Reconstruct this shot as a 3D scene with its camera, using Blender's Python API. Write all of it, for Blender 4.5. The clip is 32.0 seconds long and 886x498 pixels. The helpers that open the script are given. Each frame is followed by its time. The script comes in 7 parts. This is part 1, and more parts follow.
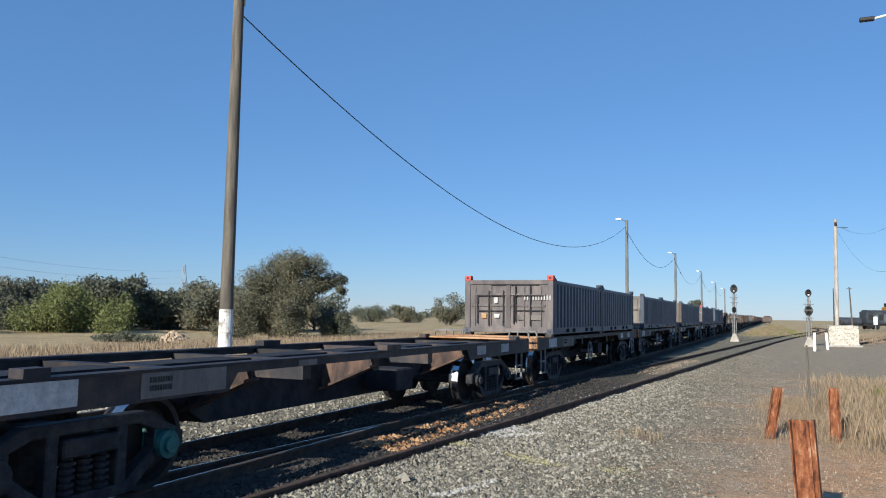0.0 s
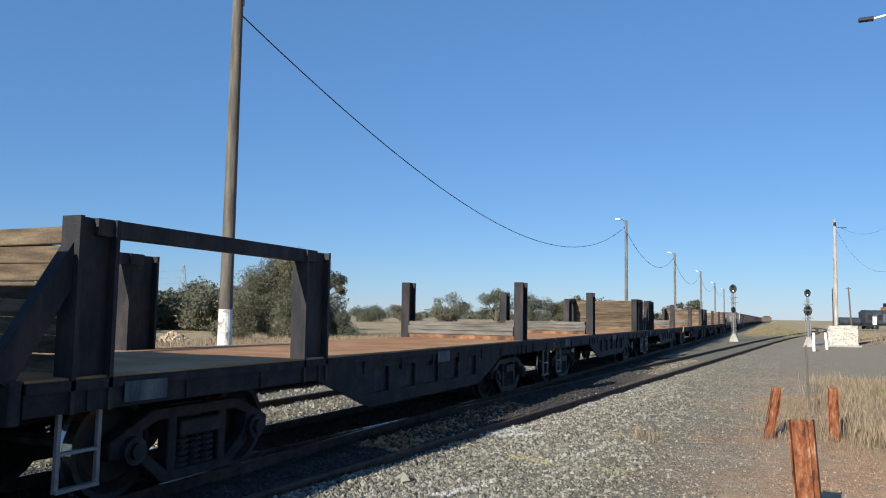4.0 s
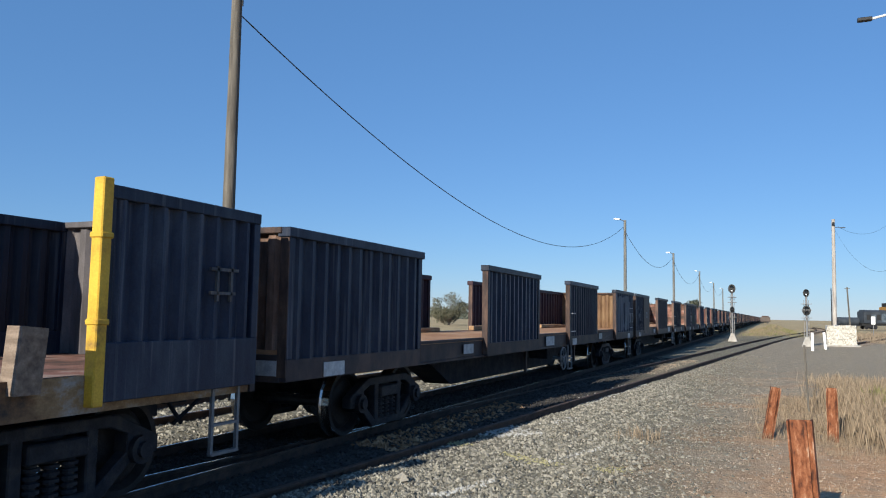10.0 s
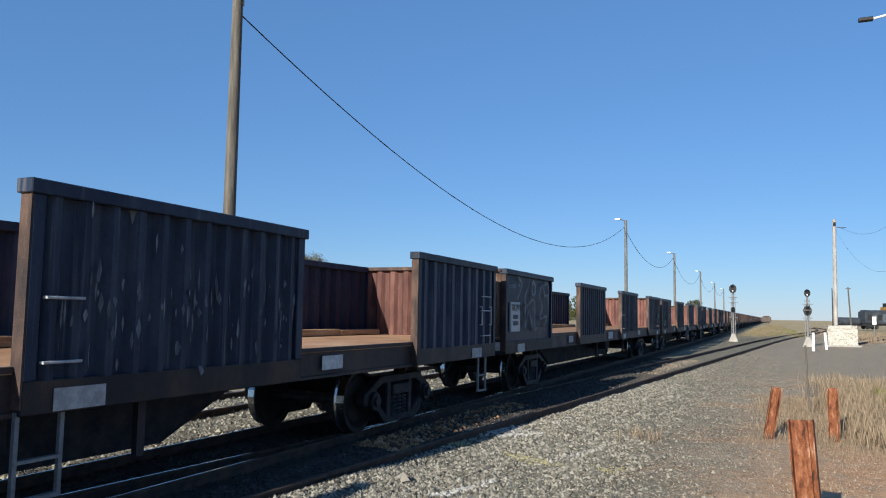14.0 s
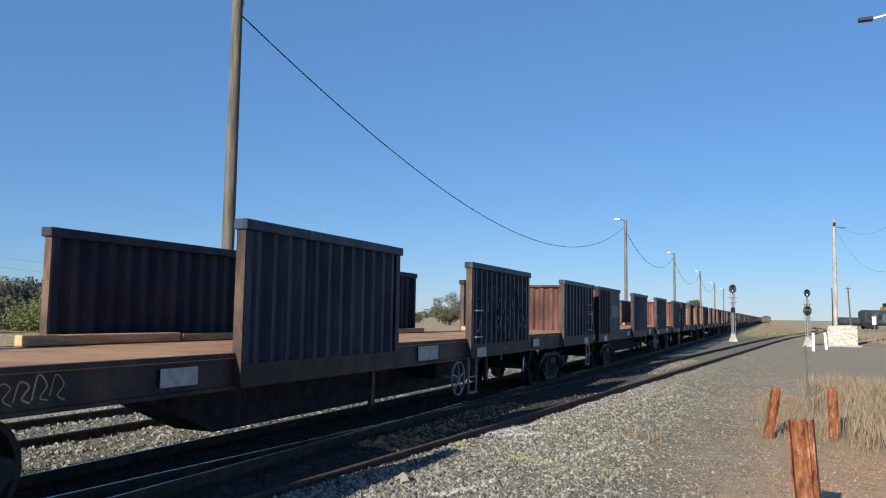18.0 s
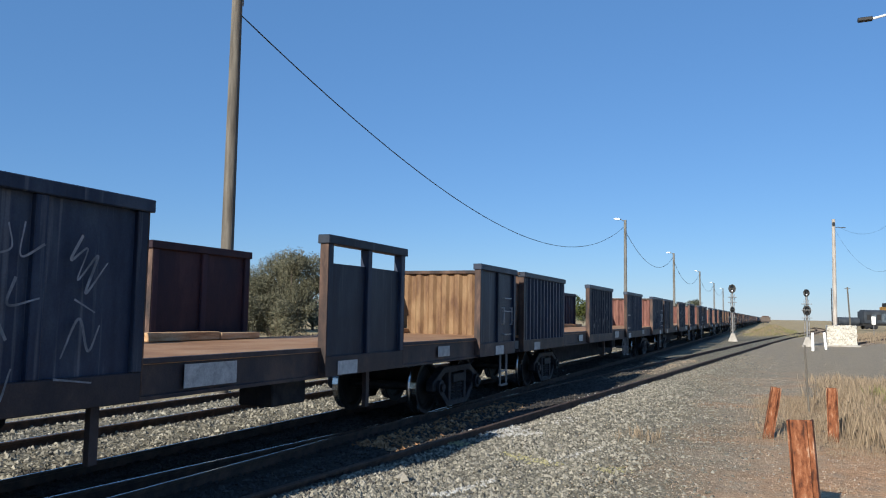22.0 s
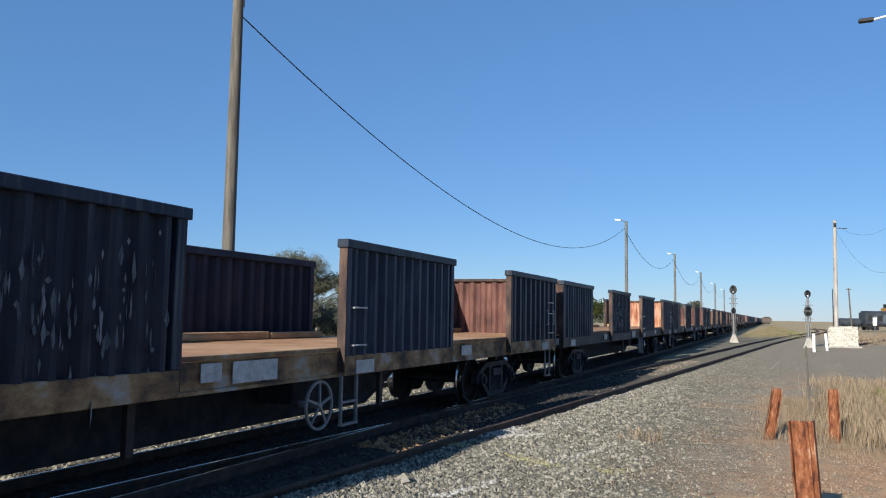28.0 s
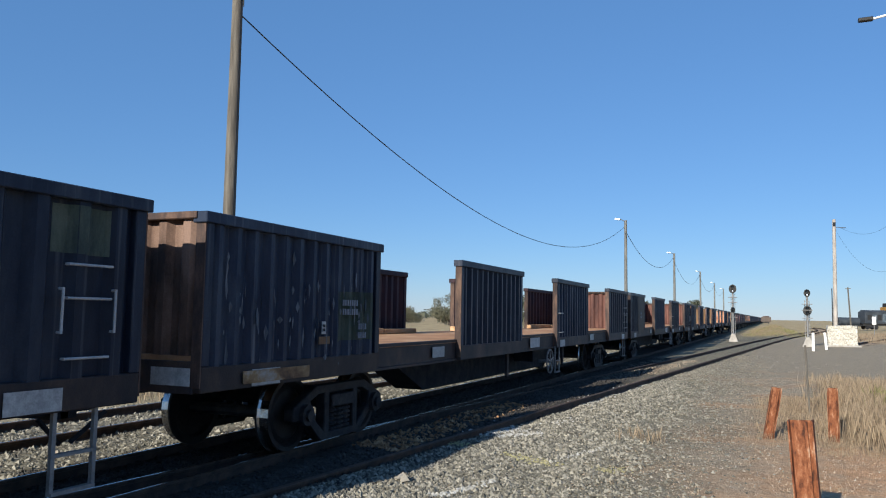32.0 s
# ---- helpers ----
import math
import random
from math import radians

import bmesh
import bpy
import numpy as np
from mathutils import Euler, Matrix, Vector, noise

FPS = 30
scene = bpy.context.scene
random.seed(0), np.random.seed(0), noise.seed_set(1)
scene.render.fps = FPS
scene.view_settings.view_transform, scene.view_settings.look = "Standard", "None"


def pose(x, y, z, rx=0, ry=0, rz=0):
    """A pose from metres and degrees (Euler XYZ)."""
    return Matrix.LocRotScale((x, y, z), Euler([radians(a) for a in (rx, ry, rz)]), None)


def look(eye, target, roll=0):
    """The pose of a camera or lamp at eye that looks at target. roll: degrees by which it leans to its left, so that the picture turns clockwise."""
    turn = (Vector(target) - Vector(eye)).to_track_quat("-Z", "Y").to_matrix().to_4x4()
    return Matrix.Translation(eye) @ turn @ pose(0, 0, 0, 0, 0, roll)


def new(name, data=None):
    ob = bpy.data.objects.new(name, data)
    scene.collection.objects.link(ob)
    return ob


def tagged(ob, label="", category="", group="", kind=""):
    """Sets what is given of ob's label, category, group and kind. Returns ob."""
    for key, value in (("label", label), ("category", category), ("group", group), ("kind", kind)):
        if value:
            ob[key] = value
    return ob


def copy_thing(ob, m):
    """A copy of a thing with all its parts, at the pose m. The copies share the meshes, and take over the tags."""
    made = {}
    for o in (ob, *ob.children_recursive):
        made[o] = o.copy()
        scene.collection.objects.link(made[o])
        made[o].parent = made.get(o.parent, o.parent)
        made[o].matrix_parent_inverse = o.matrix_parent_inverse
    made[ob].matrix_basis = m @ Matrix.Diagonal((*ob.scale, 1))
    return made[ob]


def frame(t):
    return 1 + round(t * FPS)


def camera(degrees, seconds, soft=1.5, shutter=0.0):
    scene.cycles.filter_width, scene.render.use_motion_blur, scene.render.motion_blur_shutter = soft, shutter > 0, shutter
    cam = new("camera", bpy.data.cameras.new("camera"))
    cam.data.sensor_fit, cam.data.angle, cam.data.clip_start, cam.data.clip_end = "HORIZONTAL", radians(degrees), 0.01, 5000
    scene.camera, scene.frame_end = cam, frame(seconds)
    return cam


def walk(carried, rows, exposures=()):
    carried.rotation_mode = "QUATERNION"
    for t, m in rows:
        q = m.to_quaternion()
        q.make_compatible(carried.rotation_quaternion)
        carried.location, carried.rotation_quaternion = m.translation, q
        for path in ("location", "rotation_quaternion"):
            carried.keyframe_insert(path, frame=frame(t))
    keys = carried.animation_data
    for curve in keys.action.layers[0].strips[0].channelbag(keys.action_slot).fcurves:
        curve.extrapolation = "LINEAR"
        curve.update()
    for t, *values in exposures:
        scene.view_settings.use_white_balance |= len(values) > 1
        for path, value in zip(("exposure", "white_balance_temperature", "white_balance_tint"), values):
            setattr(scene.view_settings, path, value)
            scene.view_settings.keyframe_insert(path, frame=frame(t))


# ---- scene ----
import functools

# World: Y runs along the main track, away from the camera; X to the right; z = 0 on the rail heads.
TRACK = -6.383
cam = camera(60.74, 32.0, soft=1.1)
CAM = [(0.0, 2.0, 0.0), (1.5, 2.1, 0.0), (3.3, 1.3, 0.0), (5.5, 0.1, 0.0), (8.0, -0.2, 0.0), (10.5, -1.1, -0.2), (12.0, -0.2, 0.0),
       (13.5, 0.4, 0.0), (15.5, 0.2, 0.0), (17.5, 0.3, 0.0), (20.0, -1.0, -0.2), (22.0, -0.6, -0.2), (24.0, 0.0, 0.0), (25.3, 1.1, 0.1),
       (27.5, 0.9, 1.5), (29.3, 1.3, 1.6), (30.3, 0.7, 0.9), (31.3, -0.1, 0.1), (32.0, 0.1, 0.1)]
walk(cam, [(t, pose(0, 0, 1.732, 94.937 + dy * 0.0428, -0.926, 23.41 + dx * 0.0428)) for t, dx, dy in CAM],
     [(0.0, 0.16, 5520, 10), (32.0, 0.16, 5520, 10)])

# ---- light ----
SUN = Vector((-0.35, -2.3, 1.0)).normalized()
world = bpy.data.worlds.new("world")
scene.world = world
world.use_nodes = True
sky = world.node_tree.nodes.new("ShaderNodeTexSky")
sky.sky_type = "NISHITA"
sky.sun_disc = False
sky.sun_elevation = math.asin(SUN.z)
sky.sun_rotation = math.atan2(SUN.x, SUN.y)
sky.altitude, sky.air_density, sky.dust_density, sky.ozone_density = 50, 1.0, 0.0, 4.0
back = world.node_tree.nodes["Background"]
back.inputs["Strength"].default_value = 0.05
world.node_tree.links.new(sky.outputs[0], back.inputs[0])
haze = world.node_tree.nodes.new("ShaderNodeBackground")   # even blue airlight of the clear afternoon
haze.inputs["Color"].default_value, haze.inputs["Strength"].default_value = (0.17, 0.36, 0.66, 1), 0.36
both = world.node_tree.nodes.new("ShaderNodeAddShader")
world.node_tree.links.new(back.outputs[0], both.inputs[0])
world.node_tree.links.new(haze.outputs[0], both.inputs[1])
world.node_tree.links.new(both.outputs[0], world.node_tree.nodes["World Output"].inputs["Surface"])
sun = new("sun", bpy.data.lights.new("sun", "SUN"))
sun.data.energy, sun.data.angle, sun.data.color = 6.8, radians(0.53), (1.0, 0.85, 0.62)
sun.matrix_world = look(SUN * 50, (0, 0, 0))


# ---- materials ----
def mat(name, cols, scale=4.0, stretch=(1, 1, 1), rough=0.8, metal=0.0, bump=0.25, rand=0.0, fine=60.0, space="Object", spec=0.3, wear=0.0):
    """Two scales of noise over a colour ramp, with relief; rand: how far each object differs."""
    m = bpy.data.materials.new(name)
    m.use_nodes = True
    nt = m.node_tree
    n, link = nt.nodes, nt.links.new
    p = n["Principled BSDF"]
    p.inputs["Roughness"].default_value, p.inputs["Metallic"].default_value = rough, metal
    p.inputs["Specular IOR Level"].default_value = spec
    co = n.new("ShaderNodeTexCoord")
    mp = n.new("ShaderNodeMapping")
    mp.inputs["Scale"].default_value = stretch
    info = n.new("ShaderNodeObjectInfo")
    link(co.outputs[space], mp.inputs["Vector"])
    if rand:
        off = n.new("ShaderNodeVectorMath")
        off.operation = "SCALE"
        off.inputs[0].default_value = (37.0, 61.0, 83.0)
        link(info.outputs["Random"], off.inputs["Scale"])
        link(off.outputs[0], mp.inputs["Location"])
    big = n.new("ShaderNodeTexNoise")
    big.inputs["Scale"].default_value, big.inputs["Detail"].default_value, big.inputs["Roughness"].default_value = scale, 6, 0.65
    small = n.new("ShaderNodeTexNoise")
    small.inputs["Scale"].default_value, small.inputs["Detail"].default_value = fine, 4
    link(mp.outputs[0], big.inputs["Vector"])
    link(co.outputs[space], small.inputs["Vector"])
    ramp = n.new("ShaderNodeValToRGB")
    el = ramp.color_ramp.elements
    while len(el) < len(cols):
        el.new(0.5)
    for i, (e, c) in enumerate(zip(el, cols)):
        e.position = 0.36 + 0.28 * i / max(1, len(cols) - 1)
        e.color = (*c, 1)
    link(big.outputs["Fac"], ramp.inputs["Fac"])
    hsv = n.new("ShaderNodeHueSaturation")
    if wear:   # pale upright scrapes and runs
        m2 = n.new("ShaderNodeMapping")
        m2.inputs["Scale"].default_value = (3.0, 3.0, 0.28)
        link(mp.outputs[0], m2.inputs["Vector"])
        scr = n.new("ShaderNodeTexNoise")
        scr.inputs["Scale"].default_value, scr.inputs["Detail"].default_value = 3.6, 5
        link(m2.outputs[0], scr.inputs["Vector"])
        mask = n.new("ShaderNodeMapRange")
        mask.inputs["From Min"].default_value, mask.inputs["From Max"].default_value, mask.inputs["To Max"].default_value = 0.58, 0.74, wear
        link(scr.outputs["Fac"], mask.inputs["Value"])
        mx = n.new("ShaderNodeMix")
        mx.data_type = "RGBA"
        mx.inputs["B"].default_value = (0.135, 0.14, 0.155, 1)
        link(mask.outputs[0], mx.inputs["Factor"])
        link(ramp.outputs["Color"], mx.inputs["A"])
        link(mx.outputs["Result"], hsv.inputs["Color"])
    else:
        link(ramp.outputs["Color"], hsv.inputs["Color"])
    rng = n.new("ShaderNodeMapRange")
    rng.inputs["To Min"].default_value, rng.inputs["To Max"].default_value = 0.72, 1.28
    link(small.outputs["Fac"], rng.inputs["Value"])
    if rand:
        r2 = n.new("ShaderNodeMapRange")
        r2.inputs["To Min"].default_value, r2.inputs["To Max"].default_value = 1 - rand, 1 + rand
        link(info.outputs["Random"], r2.inputs["Value"])
        mul = n.new("ShaderNodeMath")
        mul.operation = "MULTIPLY"
        link(rng.outputs[0], mul.inputs[0])
        link(r2.outputs[0], mul.inputs[1])
        link(mul.outputs[0], hsv.inputs["Value"])
    else:
        link(rng.outputs[0], hsv.inputs["Value"])
    link(hsv.outputs[0], p.inputs["Base Color"])
    if bump:
        add = n.new("ShaderNodeMath")
        add.operation = "ADD"
        link(big.outputs["Fac"], add.inputs[0])
        link(small.outputs["Fac"], add.inputs[1])
        b = n.new("ShaderNodeBump")
        b.inputs["Strength"].default_value, b.inputs["Distance"].default_value = bump, 0.02
        link(add.outputs[0], b.inputs["Height"])
        link(b.outputs[0], p.inputs["Normal"])
    return m


STREAK = (1.6, 1.6, 0.5)
M = dict(
    # panel sides: weathered paint with the blue of their shade put into the colour
    panel=mat("shade_navy_weathered_steel", [(0.011, 0.0165, 0.034), (0.0185, 0.0265, 0.048), (0.034, 0.044, 0.065)], 1.6, STREAK, 0.48, bump=0.12, rand=0.35, wear=0.5, spec=0.2),
    # inner faces of the far panels, bluish shade painted in
    navy=mat("shade_navy_inner_paint", [(0.014, 0.016, 0.03), (0.022, 0.023, 0.04), (0.038, 0.036, 0.05)], 1.5, STREAK, 0.6, bump=0.12, rand=0.3, spec=0.2),
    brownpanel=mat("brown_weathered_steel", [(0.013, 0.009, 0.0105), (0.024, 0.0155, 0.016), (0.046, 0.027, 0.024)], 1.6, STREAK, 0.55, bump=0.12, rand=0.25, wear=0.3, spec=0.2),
    # red oxide as it looks in shade, for the far inner faces
    maroon=mat("shade_dark_oxide_inner_paint", [(0.022, 0.016, 0.027), (0.035, 0.02, 0.028), (0.058, 0.031, 0.036)], 1.5, STREAK, 0.6, bump=0.12, rand=0.3, spec=0.2),
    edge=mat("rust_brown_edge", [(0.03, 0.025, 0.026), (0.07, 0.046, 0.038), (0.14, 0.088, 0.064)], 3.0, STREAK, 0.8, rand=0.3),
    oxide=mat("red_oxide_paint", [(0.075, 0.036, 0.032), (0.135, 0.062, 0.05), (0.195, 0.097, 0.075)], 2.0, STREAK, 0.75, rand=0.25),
    tan=mat("ochre_paint", [(0.085, 0.045, 0.026), (0.165, 0.098, 0.05), (0.22, 0.145, 0.078)], 2.0, STREAK, 0.75, rand=0.2),
    rusty=mat("flaking_orange_paint", [(0.22, 0.075, 0.04), (0.42, 0.21, 0.13), (0.55, 0.36, 0.26)], 3.0, STREAK, 0.8, rand=0.15),
    deck=mat("rusty_deck_plate", [(0.27, 0.142, 0.072), (0.375, 0.21, 0.11), (0.45, 0.285, 0.165)], 1.1, rough=0.85, rand=0.2),
    sill=mat("brown_sill_steel", [(0.022, 0.02, 0.025), (0.04, 0.031, 0.032), (0.075, 0.052, 0.043)], 1.6, (1.2, 1.2, 0.8), 0.6, bump=0.15, rand=0.4, spec=0.25),
    spine=mat("blackened_wagon_steel", [(0.014, 0.015, 0.02), (0.028, 0.026, 0.03), (0.066, 0.047, 0.04)], 1.8, (1.2, 1.2, 0.8), 0.6, bump=0.15, rand=0.3, spec=0.3),
    under=mat("grimy_underframe", [(0.009, 0.011, 0.017), (0.019, 0.021, 0.028), (0.037, 0.035, 0.037)], 4.0, rough=0.8, rand=0.2),
    bogie=mat("oily_cast_steel", [(0.009, 0.0105, 0.015), (0.019, 0.0205, 0.026), (0.04, 0.037, 0.036)], 6.0, rough=0.65, rand=0.25),
    wheel=mat("dark_wheel_steel", [(0.016, 0.015, 0.015), (0.034, 0.029, 0.027)], 5.0, rough=0.6, rand=0.2),
    tread=mat("polished_steel", [(0.45, 0.45, 0.46), (0.6, 0.6, 0.6)], 8.0, rough=0.25, metal=1.0, bump=0.05),
    # container sides: grey paint, with skylit shade put in as dark blue
    box=mat("shade_blue_container_paint", [(0.029, 0.041, 0.067), (0.043, 0.058, 0.09), (0.062, 0.077, 0.107)], 1.2, STREAK, 0.5, bump=0.1, rand=0.12, wear=0.16, spec=0.35),
    boxend=mat("warm_grey_end_paint", [(0.105, 0.098, 0.092), (0.15, 0.138, 0.128), (0.205, 0.185, 0.163)], 1.8, STREAK, 0.7, rand=0.1),
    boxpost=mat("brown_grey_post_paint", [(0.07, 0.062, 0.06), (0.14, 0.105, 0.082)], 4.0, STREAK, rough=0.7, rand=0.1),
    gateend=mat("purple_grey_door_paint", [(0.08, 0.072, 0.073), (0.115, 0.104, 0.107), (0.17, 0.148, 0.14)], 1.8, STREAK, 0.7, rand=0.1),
    rustwall=mat("mottled_brown_steel_wall", [(0.06, 0.043, 0.037), (0.125, 0.07, 0.052), (0.23, 0.115, 0.085), (0.28, 0.22, 0.19)], 1.6, (1, 1, 1.6), 0.8, rand=0.2),
    worn=mat("nearly_worn_off_yellow", [(0.11, 0.065, 0.04), (0.22, 0.14, 0.055), (0.36, 0.24, 0.07)], 6.0, rough=0.75, rand=0.2),
    peel=mat("peeling_tan_and_grey_paint", [(0.05, 0.04, 0.033), (0.16, 0.095, 0.05), (0.27, 0.18, 0.09), (0.32, 0.30, 0.27)], 1.6, (1, 1, 1.6), 0.8),
    red=mat("red_casting_paint", [(0.36, 0.05, 0.04), (0.5, 0.08, 0.06)], 6.0, rough=0.6),
    timber=mat("weathered_timber", [(0.07, 0.05, 0.034), (0.125, 0.092, 0.06), (0.2, 0.15, 0.1)], 3.0, (0.5, 3.5, 3.5), 0.9, rand=0.3),
    greytimber=mat("silvered_timber", [(0.075, 0.07, 0.063), (0.125, 0.118, 0.105), (0.18, 0.17, 0.15)], 3.0, (0.5, 3.5, 3.5), 0.9, rand=0.2),
    fresh=mat("dusty_pale_timber", [(0.15, 0.112, 0.085), (0.22, 0.168, 0.125), (0.3, 0.235, 0.18)], 3.0, (0.5, 4, 4), 0.85, rand=0.2),
    kerb=mat("tan_timber_kerb", [(0.25, 0.145, 0.075), (0.40, 0.25, 0.13), (0.48, 0.33, 0.2)], 3.0, (4, 0.5, 4), 0.9, rand=0.25),
    post=mat("dark_brown_stanchion", [(0.011, 0.012, 0.016), (0.022, 0.021, 0.024), (0.045, 0.035, 0.032)], 3.0, STREAK, 0.7, rand=0.3),
    steelpost=mat("grey_blue_stanchion", [(0.05, 0.052, 0.056), (0.095, 0.096, 0.10), (0.17, 0.145, 0.12)], 4.0, STREAK, 0.7, rand=0.3),
    safety=mat("safety_yellow_paint", [(0.2, 0.12, 0.035), (0.5, 0.31, 0.03), (0.6, 0.38, 0.035), (0.64, 0.41, 0.04)], 2.2, rough=0.5, rand=0.1, bump=0.1),
    orangedeck=mat("orange_rust_deck", [(0.31, 0.15, 0.062), (0.42, 0.215, 0.092), (0.5, 0.29, 0.14)], 1.0, rough=0.85, rand=0.15),
    yellow=mat("worn_yellow_paint", [(0.16, 0.075, 0.03), (0.38, 0.2, 0.045), (0.52, 0.30, 0.06)], 5.0, rough=0.65, rand=0.15),
    blue=mat("blue_paint", [(0.025, 0.04, 0.11), (0.045, 0.075, 0.19)], 4.0, rough=0.6),
    plate=mat("off_white_plate", [(0.32, 0.32, 0.32), (0.5, 0.5, 0.49)], 9.0, rough=0.6, rand=0.2),
    paint=mat("faded_white_spray", [(0.11, 0.12, 0.135), (0.32, 0.33, 0.36)], 5.0, (1, 1, 0.6), rough=0.8, rand=0.3),
    ink=mat("dark_lettering", [(0.03, 0.03, 0.03), (0.05, 0.05, 0.05)], 9.0, rough=0.7),
    white=mat("white_paint", [(0.66, 0.66, 0.64), (0.8, 0.8, 0.78)], 6.0, rough=0.7),
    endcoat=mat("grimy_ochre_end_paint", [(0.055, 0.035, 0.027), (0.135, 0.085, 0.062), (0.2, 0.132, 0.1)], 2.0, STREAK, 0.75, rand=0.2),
    grip=mat("bare_pale_grip_steel", [(0.3, 0.3, 0.31), (0.46, 0.46, 0.46)], 6.0, rough=0.5),
    mossy=mat("greenish_grey_overpaint", [(0.03, 0.042, 0.037), (0.06, 0.078, 0.06), (0.092, 0.11, 0.085)], 3.0, STREAK, 0.75, rand=0.2),
    redpatch=mat("dull_red_brown_patch", [(0.028, 0.016, 0.019), (0.05, 0.026, 0.028), (0.075, 0.042, 0.04)], 2.0, STREAK, 0.7, rand=0.15),
    silver=mat("silver_paint", [(0.14, 0.14, 0.145), (0.23, 0.23, 0.23)], 6.0, rough=0.5),
    black=mat("matt_black_paint", [(0.015, 0.015, 0.016), (0.03, 0.03, 0.03)], 8.0, rough=0.6),
    lens=mat("dark_lens_glass", [(0.01, 0.01, 0.012), (0.02, 0.02, 0.02)], 3.0, rough=0.1, bump=0, spec=0.6),
    railside=mat("rusty_rail", [(0.045, 0.033, 0.027), (0.10, 0.062, 0.044)], 5.0, rough=0.85),
    sleeper=mat("grey_timber_sleeper", [(0.09, 0.072, 0.057), (0.17, 0.14, 0.11), (0.25, 0.21, 0.17)], 3.0, (0.6, 5, 5), 0.95, rand=0.3),
    grit=mat("brown_grit", [(0.22, 0.165, 0.11), (0.36, 0.28, 0.20), (0.5, 0.42, 0.32)], 6.0, rough=0.95, fine=40),
    pole=mat("weathered_grey_pole", [(0.072, 0.064, 0.054), (0.106, 0.094, 0.078), (0.15, 0.135, 0.112)], 3.0, (3, 3, 0.25), 0.85, rand=0.1),
    # stained ballast, its colour darkened further for the train's shade
    oily_shade=mat("oil_and_shade_ballast", [(0.022, 0.021, 0.022), (0.044, 0.041, 0.039), (0.085, 0.075, 0.066)], 9.0, rough=0.9, fine=45),
    lime=mat("spilt_lime", [(0.29, 0.285, 0.265), (0.46, 0.45, 0.42)], 7.0, rough=0.95),
    dusty=mat("pale_dusty_stones", [(0.22, 0.2, 0.165), (0.34, 0.315, 0.265)], 7.0, rough=0.95),
    lichen=mat("yellow_lichen_stones", [(0.25, 0.23, 0.12), (0.37, 0.34, 0.18)], 7.0, rough=0.95),
    rusted=mat("orange_rail_crust", [(0.075, 0.045, 0.032), (0.16, 0.085, 0.05), (0.30, 0.155, 0.08)], 5.0, rough=0.95),
    crust=mat("orange_clay_crust", [(0.12, 0.06, 0.03), (0.28, 0.155, 0.075), (0.42, 0.27, 0.15)], 5.0, rough=0.95),
    pale=mat("bleached_pale_pole", [(0.23, 0.20, 0.175), (0.36, 0.325, 0.29), (0.46, 0.425, 0.385)], 3.0, (3, 3, 0.25), 0.85),
    bluegrey=mat("chalky_blue_grey_paint", [(0.036, 0.05, 0.066), (0.08, 0.105, 0.13), (0.15, 0.165, 0.18)], 3.0, STREAK, 0.7, rand=0.2),
    ring=mat("pale_faded_fill", [(0.06, 0.068, 0.082), (0.125, 0.138, 0.158), (0.2, 0.215, 0.235)], 2.5, (5, 5, 0.3), 0.8),
    chalk=mat("chalky_faded_spray", [(0.07, 0.08, 0.10), (0.19, 0.205, 0.24), (0.27, 0.29, 0.33)], 3.0, (9, 9, 0.15), 0.85),
    teal=mat("teal_cap_paint", [(0.02, 0.09, 0.09), (0.05, 0.16, 0.15)], 6.0, rough=0.6),
    # far poles: distance haze mixed into the grey
    greypole=mat("hazy_grey_pole", [(0.10, 0.098, 0.09), (0.145, 0.142, 0.13), (0.2, 0.195, 0.18)], 3.0, (3, 3, 0.25), 0.85, rand=0.1),
    # pylon and its lines: steel paled in colour for the haze before it
    haze=mat("hazy_galvanised_steel", [(0.26, 0.29, 0.32), (0.36, 0.39, 0.42)], 3.0, rough=0.7, bump=0),
    flake=mat("flaking_white_band_paint", [(0.22, 0.19, 0.16), (0.62, 0.61, 0.58), (0.76, 0.76, 0.74), (0.8, 0.8, 0.78)], 5.0, rough=0.8),
    wire=mat("black_cable", [(0.012, 0.012, 0.014), (0.02, 0.02, 0.02)], 3.0, rough=0.5, bump=0),
    rust=mat("bright_rust_scale", [(0.05, 0.021, 0.014), (0.13, 0.046, 0.021), (0.195, 0.07, 0.03), (0.27, 0.115, 0.056), (0.38, 0.24, 0.16)], 13.0, (1, 1, 0.4), 0.85, bump=0.5, fine=90),
    block=mat("flaking_whitewash", [(0.24, 0.21, 0.165), (0.43, 0.4, 0.34), (0.54, 0.52, 0.46), (0.62, 0.6, 0.55)], 9.0, rough=0.95, bump=0.8, rand=0.12),
    concrete=mat("grey_concrete", [(0.3, 0.28, 0.25), (0.42, 0.4, 0.37)], 3.0, rough=0.95),
    bark=mat("grey_bark", [(0.10, 0.08, 0.065), (0.2, 0.17, 0.14)], 5.0, (3, 3, 0.6), 0.95, bump=0.6),
    loco=mat("blue_grey_loco_paint", [(0.028, 0.034, 0.043), (0.055, 0.063, 0.075)], 1.0, rough=0.55),
)


